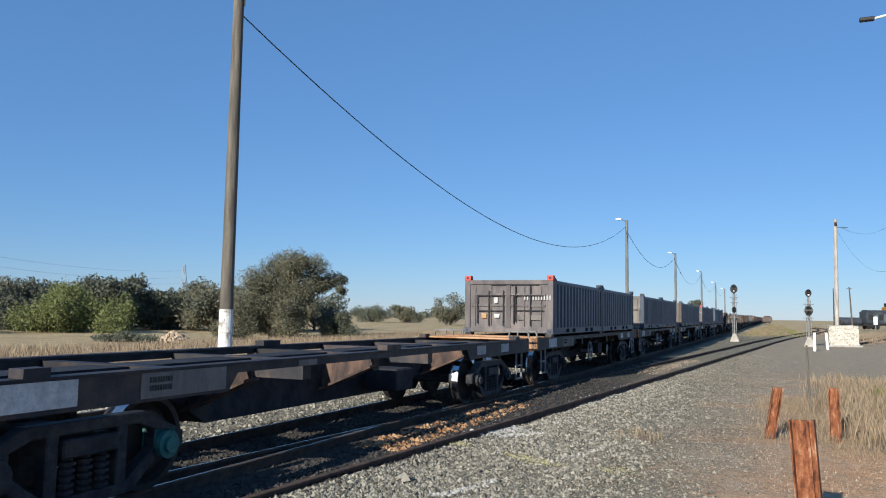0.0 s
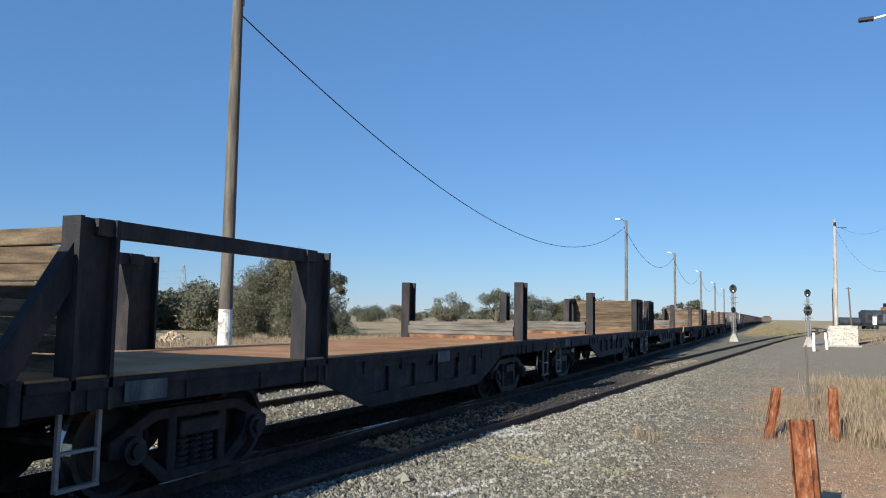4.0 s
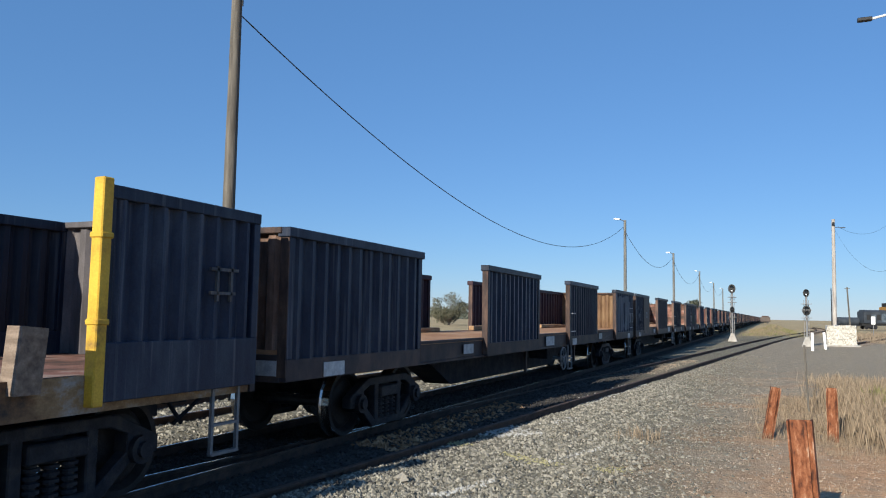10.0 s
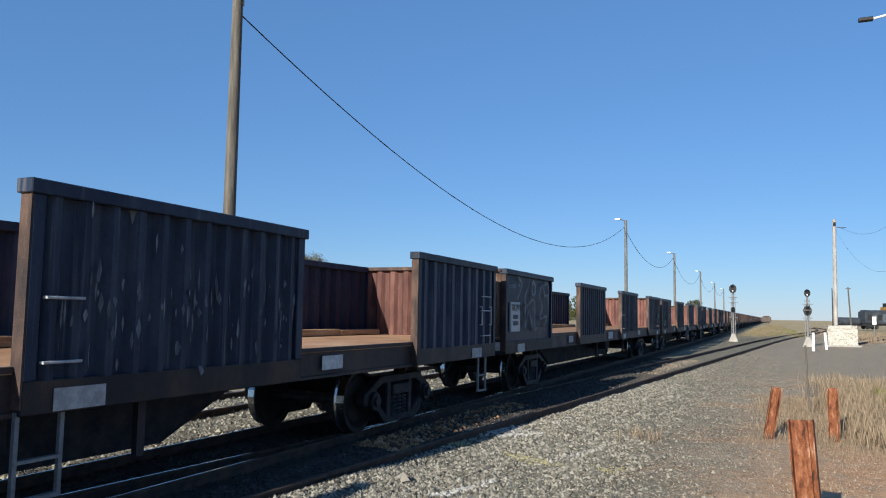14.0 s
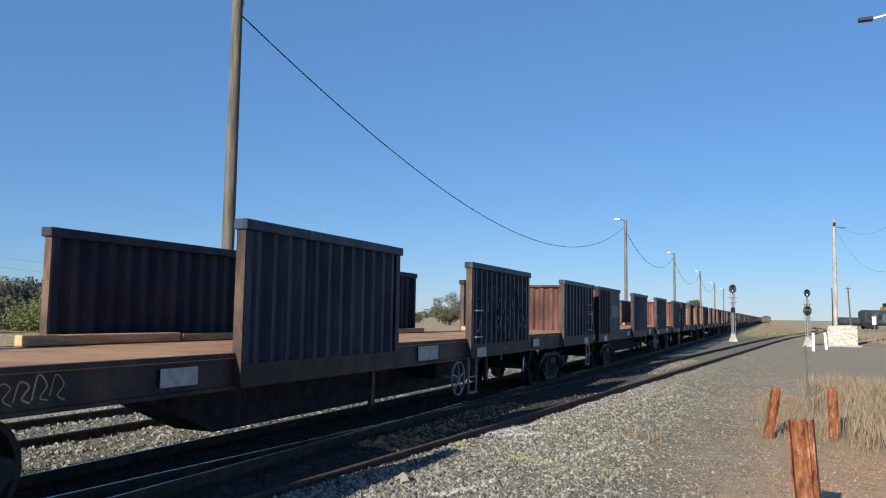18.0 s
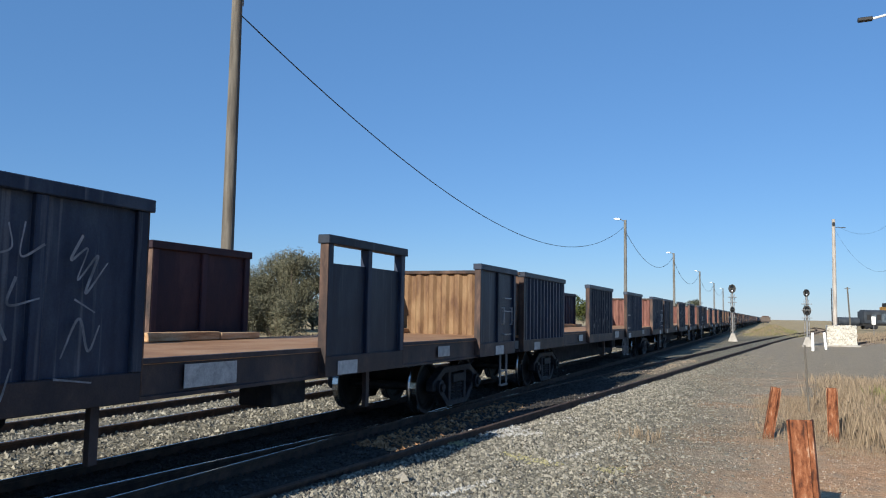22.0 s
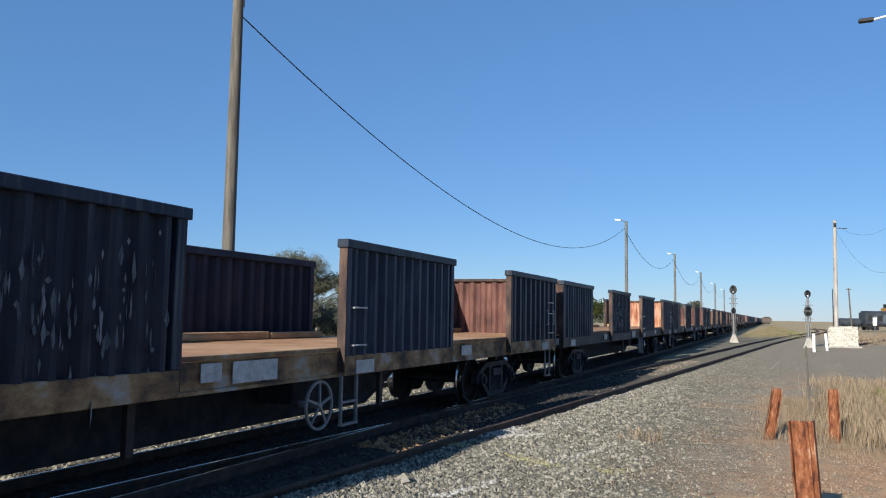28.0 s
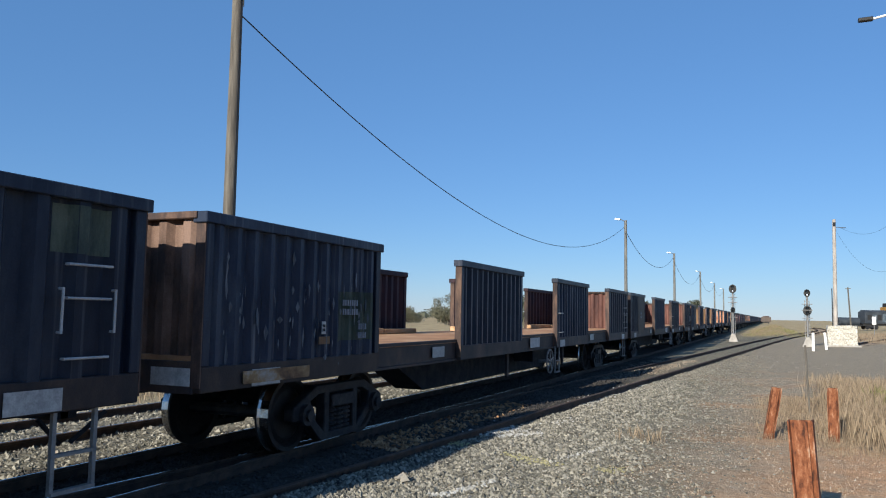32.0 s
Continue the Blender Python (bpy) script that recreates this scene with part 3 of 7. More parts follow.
def ground():
    xs = lines([(-3500, -300, 400), (-300, -60, 30), (-60, -20, 2.5), (-20, -1.5, 0.45), (-1.5, 6, 0.3), (6, 30, 1.5), (30, 300, 30), (300, 3500, 400)])
    ys = lines([(-3500, -100, 400), (-100, 0, 10), (0, 30, 0.4), (30, 140, 2.0), (140, 400, 20), (400, 4600, 300)])
    v = [(x, y, ground_z(x, y)) for y in ys for x in xs]
    w = len(xs)
    f = [(j * w + i, j * w + i + 1, (j + 1) * w + i + 1, (j + 1) * w + i) for j in range(len(ys) - 1) for i in range(w - 1)]
    me = from_arrays("ground", v, f, "ground")
    me.shade_smooth()
    tagged(new("ground", me), "gravel yard, bare soil and dry yellow grass field", "ground", kind="structure")


ground()


# ---- tracks ----
def rail_mesh(length):
    prof = [(-0.07, -0.155), (0.07, -0.155), (0.07, -0.143), (0.012, -0.125), (0.012, -0.045), (0.036, -0.035), (0.036, -0.010), (0.030, -0.005), (0.010, -0.0005),
            (-0.010, -0.0005), (-0.030, -0.005), (-0.036, -0.010), (-0.036, -0.035), (-0.012, -0.045), (-0.012, -0.125), (-0.07, -0.143)]
    s = Shape()
    s.prism(prof, "y", 0, length)
    for f in s.bm.faces:
        if f.normal.z > 0.9 and f.calc_center_median().z > -0.01:
            f.material_index = 1
    me = s.mesh("rail", "railside", "tread")
    for poly in me.polygons:
        poly.material_index = 1 if (abs(poly.normal.z) > 0.99 and poly.center.z > -0.002) else 0
    return me


def track(name, label, x, y, turn, length, near, sunk=0.0):
    t = tagged(thing(name, label, "railway track", m=pose(x, y, 0, 0, 0, turn)), kind="structure")
    me = rail_mesh(length)
    for side in (-0.7525, 0.7525):
        piece("rail", me, t, pose(side, 0, 0))
    s = Shape()
    s.box(-1.3, 1.3, -0.12, 0.12, -0.30, -0.155)
    sl = s.mesh("sleeper", "sleeper", bevel=0.012)
    rnd = random.Random(7)
    k = 0
    for k in range(near):
        piece("sleeper", sl, t, pose(rnd.uniform(-0.05, 0.05), 0.4 + 0.66 * k, rnd.uniform(-0.012, 0.004) - sunk, 0, 0, rnd.uniform(-1.2, 1.2)))
    y0 = 0.4 + 0.66 * near
    rest = Shape()
    while y0 < min(length - 1, 190):
        rest.box(-1.3, 1.3, y0 - 0.12, y0 + 0.12, -0.30, -0.16)
        y0 += 0.66
    tagged(part("sleepers", rest, "sleeper", t), kind="stuff")
    return t


track("main_track", "main railway track with polished rails on basalt ballast", TRACK, -30, 0, 1800, 120, 0.03)
SLOPES = ((-4.0, 0.0785), (60.0, 0.0785), (95.0, 0.11), (135.0, 0.11), (175.0, 0.02), (212.0, -0.06))   # the siding's bend


def siding_x(y):
    x, y0, s0 = -5.807 + SLOPES[0][0] * SLOPES[0][1], *SLOPES[0]
    for y1, s1 in SLOPES[1:]:
        e = min(y, y1)
        s = s0 + (s1 - s0) * (e - y0) / (y1 - y0)
        x += (s0 + s) / 2 * (e - y0)
        if y <= y1:
            break
        y0, s0 = y1, s1
    return x


def siding():
    t = tagged(thing("siding_track", "curving siding track with rusty rails and grey sleepers", "railway track"), kind="structure")
    prof = [(-0.07, -0.155), (0.07, -0.155), (0.07, -0.143), (0.012, -0.125), (0.012, -0.045), (0.036, -0.035), (0.036, -0.010), (0.030, -0.005), (0.010, -0.001),
            (-0.010, -0.001), (-0.030, -0.005), (-0.036, -0.010), (-0.036, -0.035), (-0.012, -0.045), (-0.012, -0.125), (-0.07, -0.143)]
    ys = list(np.arange(-4.0, 56.0, 10.0)) + list(np.arange(56.0, 212.0, 3.0))
    for side in (-0.7525, 0.7525):
        v = [(siding_x(y) + side + a, y, b - 0.01) for y in ys for a, b in prof]
        k = len(prof)
        f = [(r * k + i, r * k + (i + 1) % k, (r + 1) * k + (i + 1) % k, (r + 1) * k + i) for r in range(len(ys) - 1) for i in range(k)]
        me = from_arrays("rail", v, f, "railside")
        me.materials.append(M["tread"])
        for poly in me.polygons:
            if side < 0 and poly.center.z > -0.0115 and abs(poly.normal.z) > 0.9 and poly.center.y < 26:
                poly.material_index = 1
        piece("rail", me, t)
    s = Shape()
    s.box(-1.3, 1.3, -0.12, 0.12, -0.30, -0.155)
    sl = s.mesh("sleeper", "sleeper", bevel=0.012)
    rnd = random.Random(9)
    rest = Shape()
    for k in range(300):
        y = -3.5 + 0.68 * k
        m = pose(siding_x(y) + rnd.uniform(-0.05, 0.05), y, rnd.uniform(-0.012, 0.004) - 0.06, 0, 0, -4.5 + rnd.uniform(-1.2, 1.2))
        if k < 110:
            piece("sleeper", sl, t, m)
        else:
            rest.box(-1.3, 1.3, -0.12, 0.12, -0.30, -0.16, m)
    tagged(part("sleepers", rest, "sleeper", t), kind="stuff")


siding()
track("parallel_track", "second railway track with shiny rails beyond the train", -9.86, -20, 0, 240, 60, 0.03)
track("yard_track", "rusty yard track that ends at the white block", 5.15, 67.2, -12.2, 120, 40)


def stones(name, label, n, area, size, seed, key="stone", fade=0.0, outside=False):
    """Loose angular stones, scattered; joined, nobody could count them."""
    rng = np.random.default_rng(seed)
    ico = np.array([(1, 0, 0), (-1, 0, 0), (0, 1, 0), (0, -1, 0), (0, 0, 1), (0, 0, -1)], float)
    tri = np.array([(0, 2, 4), (2, 1, 4), (1, 3, 4), (3, 0, 4), (2, 0, 5), (1, 2, 5), (3, 1, 5), (0, 3, 5)])
    x0, x1, y0, y1 = area
    u = rng.random(n)
    ys = y0 + (y1 - y0) * u ** 1.6
    xs = x0 + (x1 - x0) * (rng.beta(1.0, 1.0 + fade, n))
    if outside:   # none inside the siding
        ok = xs - 0.0785 * ys > -4.97
        xs, ys = xs[ok], ys[ok]
        n = len(xs)
    r = size * (0.5 + rng.random(n) ** 2 * 1.1)
    v = ico[None] * r[:, None, None] * rng.uniform(0.6, 1.25, (n, 1, 3)) + size * rng.normal(0, 0.22, (n, 6, 3))
    a = rng.uniform(0, 6.28, n)
    c, s = np.cos(a)[:, None], np.sin(a)[:, None]
    vx, vy = v[..., 0] * c - v[..., 1] * s, v[..., 0] * s + v[..., 1] * c
    zs = np.array([ground_z(x, y) for x, y in zip(xs, ys)]) + r * 0.15
    v = np.stack([vx + xs[:, None], vy + ys[:, None], v[..., 2] * 0.75 + zs[:, None]], -1).reshape(-1, 3)
    f = (tri[None] + 6 * np.arange(n)[:, None, None]).reshape(-1, 3)
    tagged(new(name, from_arrays(name, v, f, key)), label, "ballast", kind="stuff")


def streak(label, x0, y0, x1, y1, w, n, size, key):
    """Stones of one kind along a line on the ground, thinning out to its sides."""
    rng = np.random.default_rng(int(abs(x0 * y0) * 100))
    u = rng.random(n)
    xs, ys = x0 + (x1 - x0) * u + rng.normal(0, w * 0.6, n), y0 + (y1 - y0) * u + rng.normal(0, w * 0.6, n)
    r = size * (0.5 + rng.random(n))
    base = np.array([(1, 0, 0), (-1, 0, 0), (0, 1, 0), (0, -1, 0), (0, 0, 1), (0, 0, -1)], float)
    tri = np.array([(0, 2, 4), (2, 1, 4), (1, 3, 4), (3, 0, 4), (2, 0, 5), (1, 2, 5), (3, 1, 5), (0, 3, 5)])
    v = base[None] * r[:, None, None] * rng.uniform(0.6, 1.25, (n, 1, 3)) + size * rng.normal(0, 0.2, (n, 6, 3))
    zs = np.array([ground_z(x, y) for x, y in zip(xs, ys)]) + r * 0.45
    v = v * (1, 1, 0.7) + np.stack([xs, ys, zs], -1)[:, None]
    f = (tri[None] + 6 * np.arange(n)[:, None, None]).reshape(-1, 3)
    tagged(new("ballast", from_arrays("ballast", v.reshape(-1, 3), f, key)), label, "ballast", kind="stuff")


# ---- wagons: shared pieces ----
def wheel_mesh():
    s = Shape()
    ring = [(0.10, 0.06), (0.10, 0.30), (0.055, 0.36), (0.135, 0.40), (0.135, 0.455), (0.02, 0.462), (0.0, 0.49), (-0.03, 0.49), (-0.03, 0.40), (0.02, 0.36), (0.04, 0.28), (0.02, 0.10), (0.02, 0.06)]
    ring[0] = (0.14, 0.07)
    ring.insert(0, (0.14, 0.0))
    ring.append((0.0, 0.0))
    n = 28
    rows = [[s.bm.verts.new((x, r * math.cos(6.28319 * k / n), r * math.sin(6.28319 * k / n))) for k in range(n)] if r > 0 else [s.bm.verts.new((x, 0, 0))] * n for x, r in ring]
    for i in range(len(ring) - 1):
        for k in range(n):
            q = [rows[i][k], rows[i][(k + 1) % n], rows[i + 1][(k + 1) % n], rows[i + 1][k]]
            q = list(dict.fromkeys(q))
            if len(q) > 2:
                fc = s.bm.faces.new(q)
                fc.material_index = 1 if ring[i][1] > 0.45 and ring[i + 1][1] > 0.45 and ring[i][0] > 0.01 else 0
    return s.mesh("wheel", "wheel", "tread", smooth=False)


def side_frame_mesh():
    s = Shape()
    x0, x1 = -0.07, 0.07
    s.prism([(-1.12, 0.40), (-1.12, 0.56), (-0.62, 0.80), (0.62, 0.80), (1.12, 0.56), (1.12, 0.40), (0.98, 0.40), (0.98, 0.52), (0.55, 0.69), (-0.55, 0.69), (-0.98, 0.52), (-0.98, 0.40)], "x", x0, x1)
    s.prism([(-0.80, 0.50), (-0.70, 0.42), (-0.40, 0.19), (0.40, 0.19), (0.70, 0.42), (0.80, 0.50), (0.80, 0.36), (0.48, 0.09), (-0.48, 0.09), (-0.80, 0.36)], "x", x0, x1)
    for y in (-0.36, 0.36):
        s.box(x0, x1, y - 0.06, y + 0.06, 0.16, 0.72)
        s.box(x0, x1, y * 2.22 - 0.06, y * 2.22 + 0.06, 0.36, 0.62)
    return s.mesh("side_frame", "bogie", bevel=0.012)


def spring_mesh():
    """One coil spring, turned as a ridged body."""
    s = Shape()
    prof = [(0.0, 0.19), (0.05, 0.19)]
    for k in range(5):
        prof += [(0.05, 0.20 + 0.058 * k), (0.08, 0.208 + 0.058 * k), (0.08, 0.235 + 0.058 * k), (0.05, 0.243 + 0.058 * k)]
    prof += [(0.05, 0.5), (0.0, 0.5)]
    n = 10
    rows = [[s.bm.verts.new((r * math.cos(6.28319 * k / n), r * math.sin(6.28319 * k / n), z)) for k in range(n)] for r, z in prof[1:-1]]
    for a, b in zip(rows, rows[1:]):
        for k in range(n):
            s.bm.faces.new((a[k], a[(k + 1) % n], b[(k + 1) % n], b[k]))
    return s.mesh("spring", "bogie")


def spring_cap_mesh():
    s = Shape()
    s.box(-0.11, 0.11, -0.29, 0.29, 0.50, 0.66)
    return s.mesh("spring_cap", "bogie", bevel=0.015)


def axle_mesh():
    s = Shape()
    s.rod((-0.72, 0, 0), (0.72, 0, 0), 0.08, n=10)
    return s.mesh("axle", "bogie", smooth=False)


def axlebox_mesh():
    s = Shape()
    s.rod((-0.10, 0, 0), (0.13, 0, 0), 0.13, n=14)
    s.rod((0.13, 0, 0), (0.17, 0, 0), 0.075, n=10)
    s.box(-0.09, 0.07, -0.13, 0.13, -0.02, 0.15)
    return s.mesh("axle_box", "bogie")


WHEEL, FRAME_SIDE, SPRING, CAP, AXLE, AXLEBOX = wheel_mesh(), side_frame_mesh(), spring_mesh(), spring_cap_mesh(), axle_mesh(), axlebox_mesh()


def bogie(parent, y, full=True):
    s = Shape()
    s.box(-0.95, 0.95, -0.16, 0.16, 0.46, 0.72)
    s.rod((0, 0, 0.72), (0, 0, 0.86), 0.3, n=12)
    if not full:
        for x in (-0.98, 0.98):
            s.box(x - 0.07, x + 0.07, -1.1, 1.1, 0.38, 0.72)
        for yy in (-0.875, 0.875):
            for x in (-0.78, 0.78):
                s.rod((x - 0.06, yy, 0.46), (x + 0.06, yy, 0.46), 0.46, n=16)
        return part("bogie", s, "bogie", parent, m=pose(0, y, 0))
    b = part("bogie", s, "bogie", parent, m=pose(0, y, 0), label="grimy three-piece freight bogie", bevel=0.02)
    for sx in (1, -1):
        piece("side_frame", FRAME_SIDE, b, pose(sx * 0.98, 0, 0))
        piece("spring_cap", CAP, b, pose(sx * 0.98, 0, 0))
        for yy in (-0.18, 0.0, 0.18):
            piece("spring", SPRING, b, pose(sx * 0.98, yy, 0))
        for yy in (-0.875, 0.875):
            piece("wheel", WHEEL, b, pose(sx * 0.69, yy, 0.46, 0, 0, 0 if sx > 0 else 180))
            piece("axle_box", AXLEBOX, b, pose(sx * 0.98, yy, 0.46, 0, 0, 0 if sx > 0 else 180))
    for yy in (-0.875, 0.875):
        piece("axle", AXLE, b, pose(0, yy, 0.46))
    return b


def coupler(parent, y, side):
    s = Shape()
    s.box(-0.09, 0.09, y, y + side * 0.30, 0.72, 0.9)
    s.box(-0.16, 0.16, y + side * 0.24, y + side * 0.42, 0.68, 0.96)
    s.rod((0.28, y, 0.72), (0.18, y + side * 0.32, 0.45), 0.025, n=6)
    part("coupler", s, "under", parent)


def step_mesh():
    s = Shape()
    for y in (-0.19, 0.19):
        s.bar((0, y, 0.98), (0, y, 0.34), 0.035, 0.035)
    s.bar((0, -0.2, 0.34), (0, 0.2, 0.34), 0.06, 0.03)
    s.bar((0, -0.2, 0.62), (0, 0.2, 0.62), 0.05, 0.025)
    return s.mesh("step", "silver")


def brake_wheel_mesh():
    s = Shape()
    n, r = 20, 0.28
    for k in range(n):
        a, b = 6.28319 * k / n, 6.28319 * (k + 1) / n
        s.bar((0, r * math.cos(a), r * math.sin(a)), (0, r * math.cos(b), r * math.sin(b)), 0.03, 0.03, up=(1, 0, 0))
    for k in range(5):
        a = 6.28319 * k / 5 + 0.3
        s.bar((0.01, 0, 0), (0, r * math.cos(a), r * math.sin(a)), 0.028, 0.02, up=(1, 0, 0))
    s.rod((-0.28, 0, 0), (0.03, 0, 0), 0.04, n=8)
    return s.mesh("brake_wheel", "silver")


def handrail_mesh():
    """Three rungs and two short upright grips on a panel."""
    s = Shape()
    for z in (0.0, 0.46, 0.72):
        s.rod((0.04, -0.21, z), (0.04, 0.21, z), 0.011, n=8)
        for y in (-0.2, 0.2):
            s.rod((0.0, y, z), (0.04, y, z), 0.011, n=6)
    for y in (-0.25, 0.25):
        s.rod((0.045, y, 0.19), (0.045, y, 0.54), 0.011, n=8)
        for z in (0.2, 0.53):
            s.rod((0.0, y, z), (0.045, y, z), 0.011, n=6)
    return s.mesh("ladder", "grip")


def rung_mesh():
    s = Shape()
    s.rod((0.04, -0.17, 0), (0.04, 0.17, 0), 0.012, n=8)
    for y in (-0.16, 0.16):
        s.rod((0.0, y, 0), (0.04, y, 0), 0.012, n=6)
    return s.mesh("grab_rung", "grip")


def plate_mesh(w, h):
    s = Shape()
    s.box(0, 0.006, -w / 2, w / 2, -h / 2, h / 2)
    return s.mesh("white_plate", "plate")


STEP, BRAKE, LADDER, RUNG = step_mesh(), brake_wheel_mesh(), handrail_mesh(), rung_mesh()
PLATE_S, PLATE_L = plate_mesh(0.48, 0.17), plate_mesh(0.75, 0.22)


def bars(parent, x, y, z, n, w, h, key="ink", label=""):
    """Writing too small to read: upright bars in two rows."""
    s = Shape()
    for r in range(2):
        for k in range(n):
            s.box(0, 0.006, k * w * 1.6, k * w * 1.6 + w, -r * h * 1.5, h - r * h * 1.5)
    return part("lettering", s, key, parent, label, pose(x, y, z))


# ---- panel-sided steel wagons ----
RIB = 0.07


def ribbed_panel(width, z0, z1, ribs, flat=False, frame_too=True):
    s = corrugated(width - 0.16, z0 + 0.1, z1 - 0.1, ribs, RIB, share=0.44)
    bmesh.ops.translate(s.bm, vec=(-RIB, 0.08, 0), verts=s.bm.verts)
    if not frame_too:
        return s.mesh("side_panel", "panel")
    s.box(-0.13, 0.012, 0, width, z1 - 0.11, z1)
    s.box(-0.11, 0.006, 0, width, z0, z0 + 0.12)
    for y in (0, width - 0.1):
        s.box(-0.12, 0.004, y, y + 0.1, z0 + 0.11, z1 - 0.108)
    if flat:
        for k in (1, 2):
            s.box(-0.1, 0.02, width * k / 3 - 0.05, width * k / 3 + 0.05, z0 + 0.1, z1 - 0.1)
    return s.mesh("side_panel", "panel")


def flat_panel(width, z0, z1, frame_too=True):
    s = Shape()
    s.box(-0.075, -0.045, 0.06, width - 0.06, z0, z1 - 0.08)
    if not frame_too:
        return s.mesh("side_panel", "panel")
    s.box(-0.13, 0.012, 0, width, z1 - 0.11, z1)
    s.box(-0.11, 0.006, 0, width, z0, z0 + 0.14)
    for k in range(4):
        y = (width - 0.12) * k / 3
        s.box(-0.12, 0.004, y, y + 0.12, z0 + 0.13, z1 - 0.108)
    return s.mesh("side_panel", "panel", bevel=0.008)


def bulkhead_mesh(z0, z1, half=1.37):
    """The ribbed end wall, a thin ribbed sheet on its outside and the beam on top."""
    out = []
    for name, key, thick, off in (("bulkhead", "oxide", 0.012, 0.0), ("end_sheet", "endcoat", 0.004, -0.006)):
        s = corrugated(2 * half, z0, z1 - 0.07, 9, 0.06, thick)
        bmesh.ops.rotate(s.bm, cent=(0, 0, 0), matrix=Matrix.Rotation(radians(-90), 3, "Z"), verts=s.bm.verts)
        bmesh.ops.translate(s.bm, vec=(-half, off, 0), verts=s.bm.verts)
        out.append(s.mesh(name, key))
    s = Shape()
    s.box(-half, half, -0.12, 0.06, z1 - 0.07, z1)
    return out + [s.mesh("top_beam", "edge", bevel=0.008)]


K = dict(length=23.0, panels=(0.0, 6.5, 12.9, 19.5), width=3.5, bogie=3.25, brake=12.4, steps=(13.1, 22.42), plates=(5.7, 11.2, 17.2), belly=4.0)
R = dict(length=17.4, panels=(0.0, 5.05, 10.05, 15.32), width=2.08, bogie=2.15, brake=8.7, steps=(16.8,), plates=(4.4, 8.1, 13.8), belly=2.4)
TOP, DECK = 2.68, 1.30


def panel_meshes(spec, flat, frame_too):
    if flat:
        return [flat_panel(spec["width"], 0.95, TOP, frame_too)]
    return [ribbed_panel(spec["width"], 0.95, TOP, 12, False, frame_too), ribbed_panel(spec["width"], 0.95, TOP, 9, False, frame_too)]


def frame_meshes(width, posts):
    """The rails and posts that frame a panel."""
    out = []
    for name, box in [("top_rail", (-0.14, 0.03, -0.04, width + 0.05, TOP - 0.11, TOP)), ("bottom_rail", (-0.11, 0.002, 0.0, width, 0.95, 1.2))] + [("panel_post", (-0.12, 0.004, (width - 0.11) * k / (posts - 1), (width - 0.11) * k / (posts - 1) + 0.11, 1.2, TOP - 0.108)) for k in range(posts)]:
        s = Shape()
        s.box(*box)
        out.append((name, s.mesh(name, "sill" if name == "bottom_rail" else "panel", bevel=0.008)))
    # flanges in brown, the sunlit tone of the panel edge set as colour
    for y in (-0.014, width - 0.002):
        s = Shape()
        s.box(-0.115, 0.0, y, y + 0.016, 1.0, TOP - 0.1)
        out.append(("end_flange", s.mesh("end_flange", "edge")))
    return out


PANELS = {k: panel_meshes(K if k == "K" else R, k == "R", False) for k in "KR"}
def slotted_panel(width):
    """A plain plate that stops short of its top rail; the posts part the gap into two slots."""
    s = Shape()
    s.box(-0.075, -0.045, 0.06, width - 0.06, 0.95, TOP - 0.34)
    return s.mesh("side_panel", "panel")


PANELS["slotR"] = slotted_panel(R["width"])
PANELS["flatK"] = flat_panel(K["width"], 0.95, TOP, False)
FRAMES = {"K": frame_meshes(K["width"], 2), "R": frame_meshes(R["width"], 3)}
BULK = bulkhead_mesh(DECK, TOP)


def sheet_face(start, width, ribs, depth, share, inset):
    """How far the surface of a framed, ribbed sheet stands back at y."""
    line = rib_line(width - 2 * inset, ribs, depth, share)
    ys, xs = [start + inset + q[1] for q in line], [q[0] - depth for q in line]
    return lambda y: float(np.interp(y, ys, xs)) + 0.002 if ys[0] < y < ys[-1] else 0.007


def side_face(kind, y):
    """The outer face of a wagon's panels at y."""
    i = max(k for k in range(4) if (K if kind == "K" else R)["panels"][k] <= max(y, 0.0))
    return FACES[kind][i](y)


FACES = {"K": [sheet_face(p, K["width"], 9 if i == 3 else 12, RIB, 0.44, 0.08) for i, p in enumerate(K["panels"])],
         "R": [lambda y: 0.008] * 4}


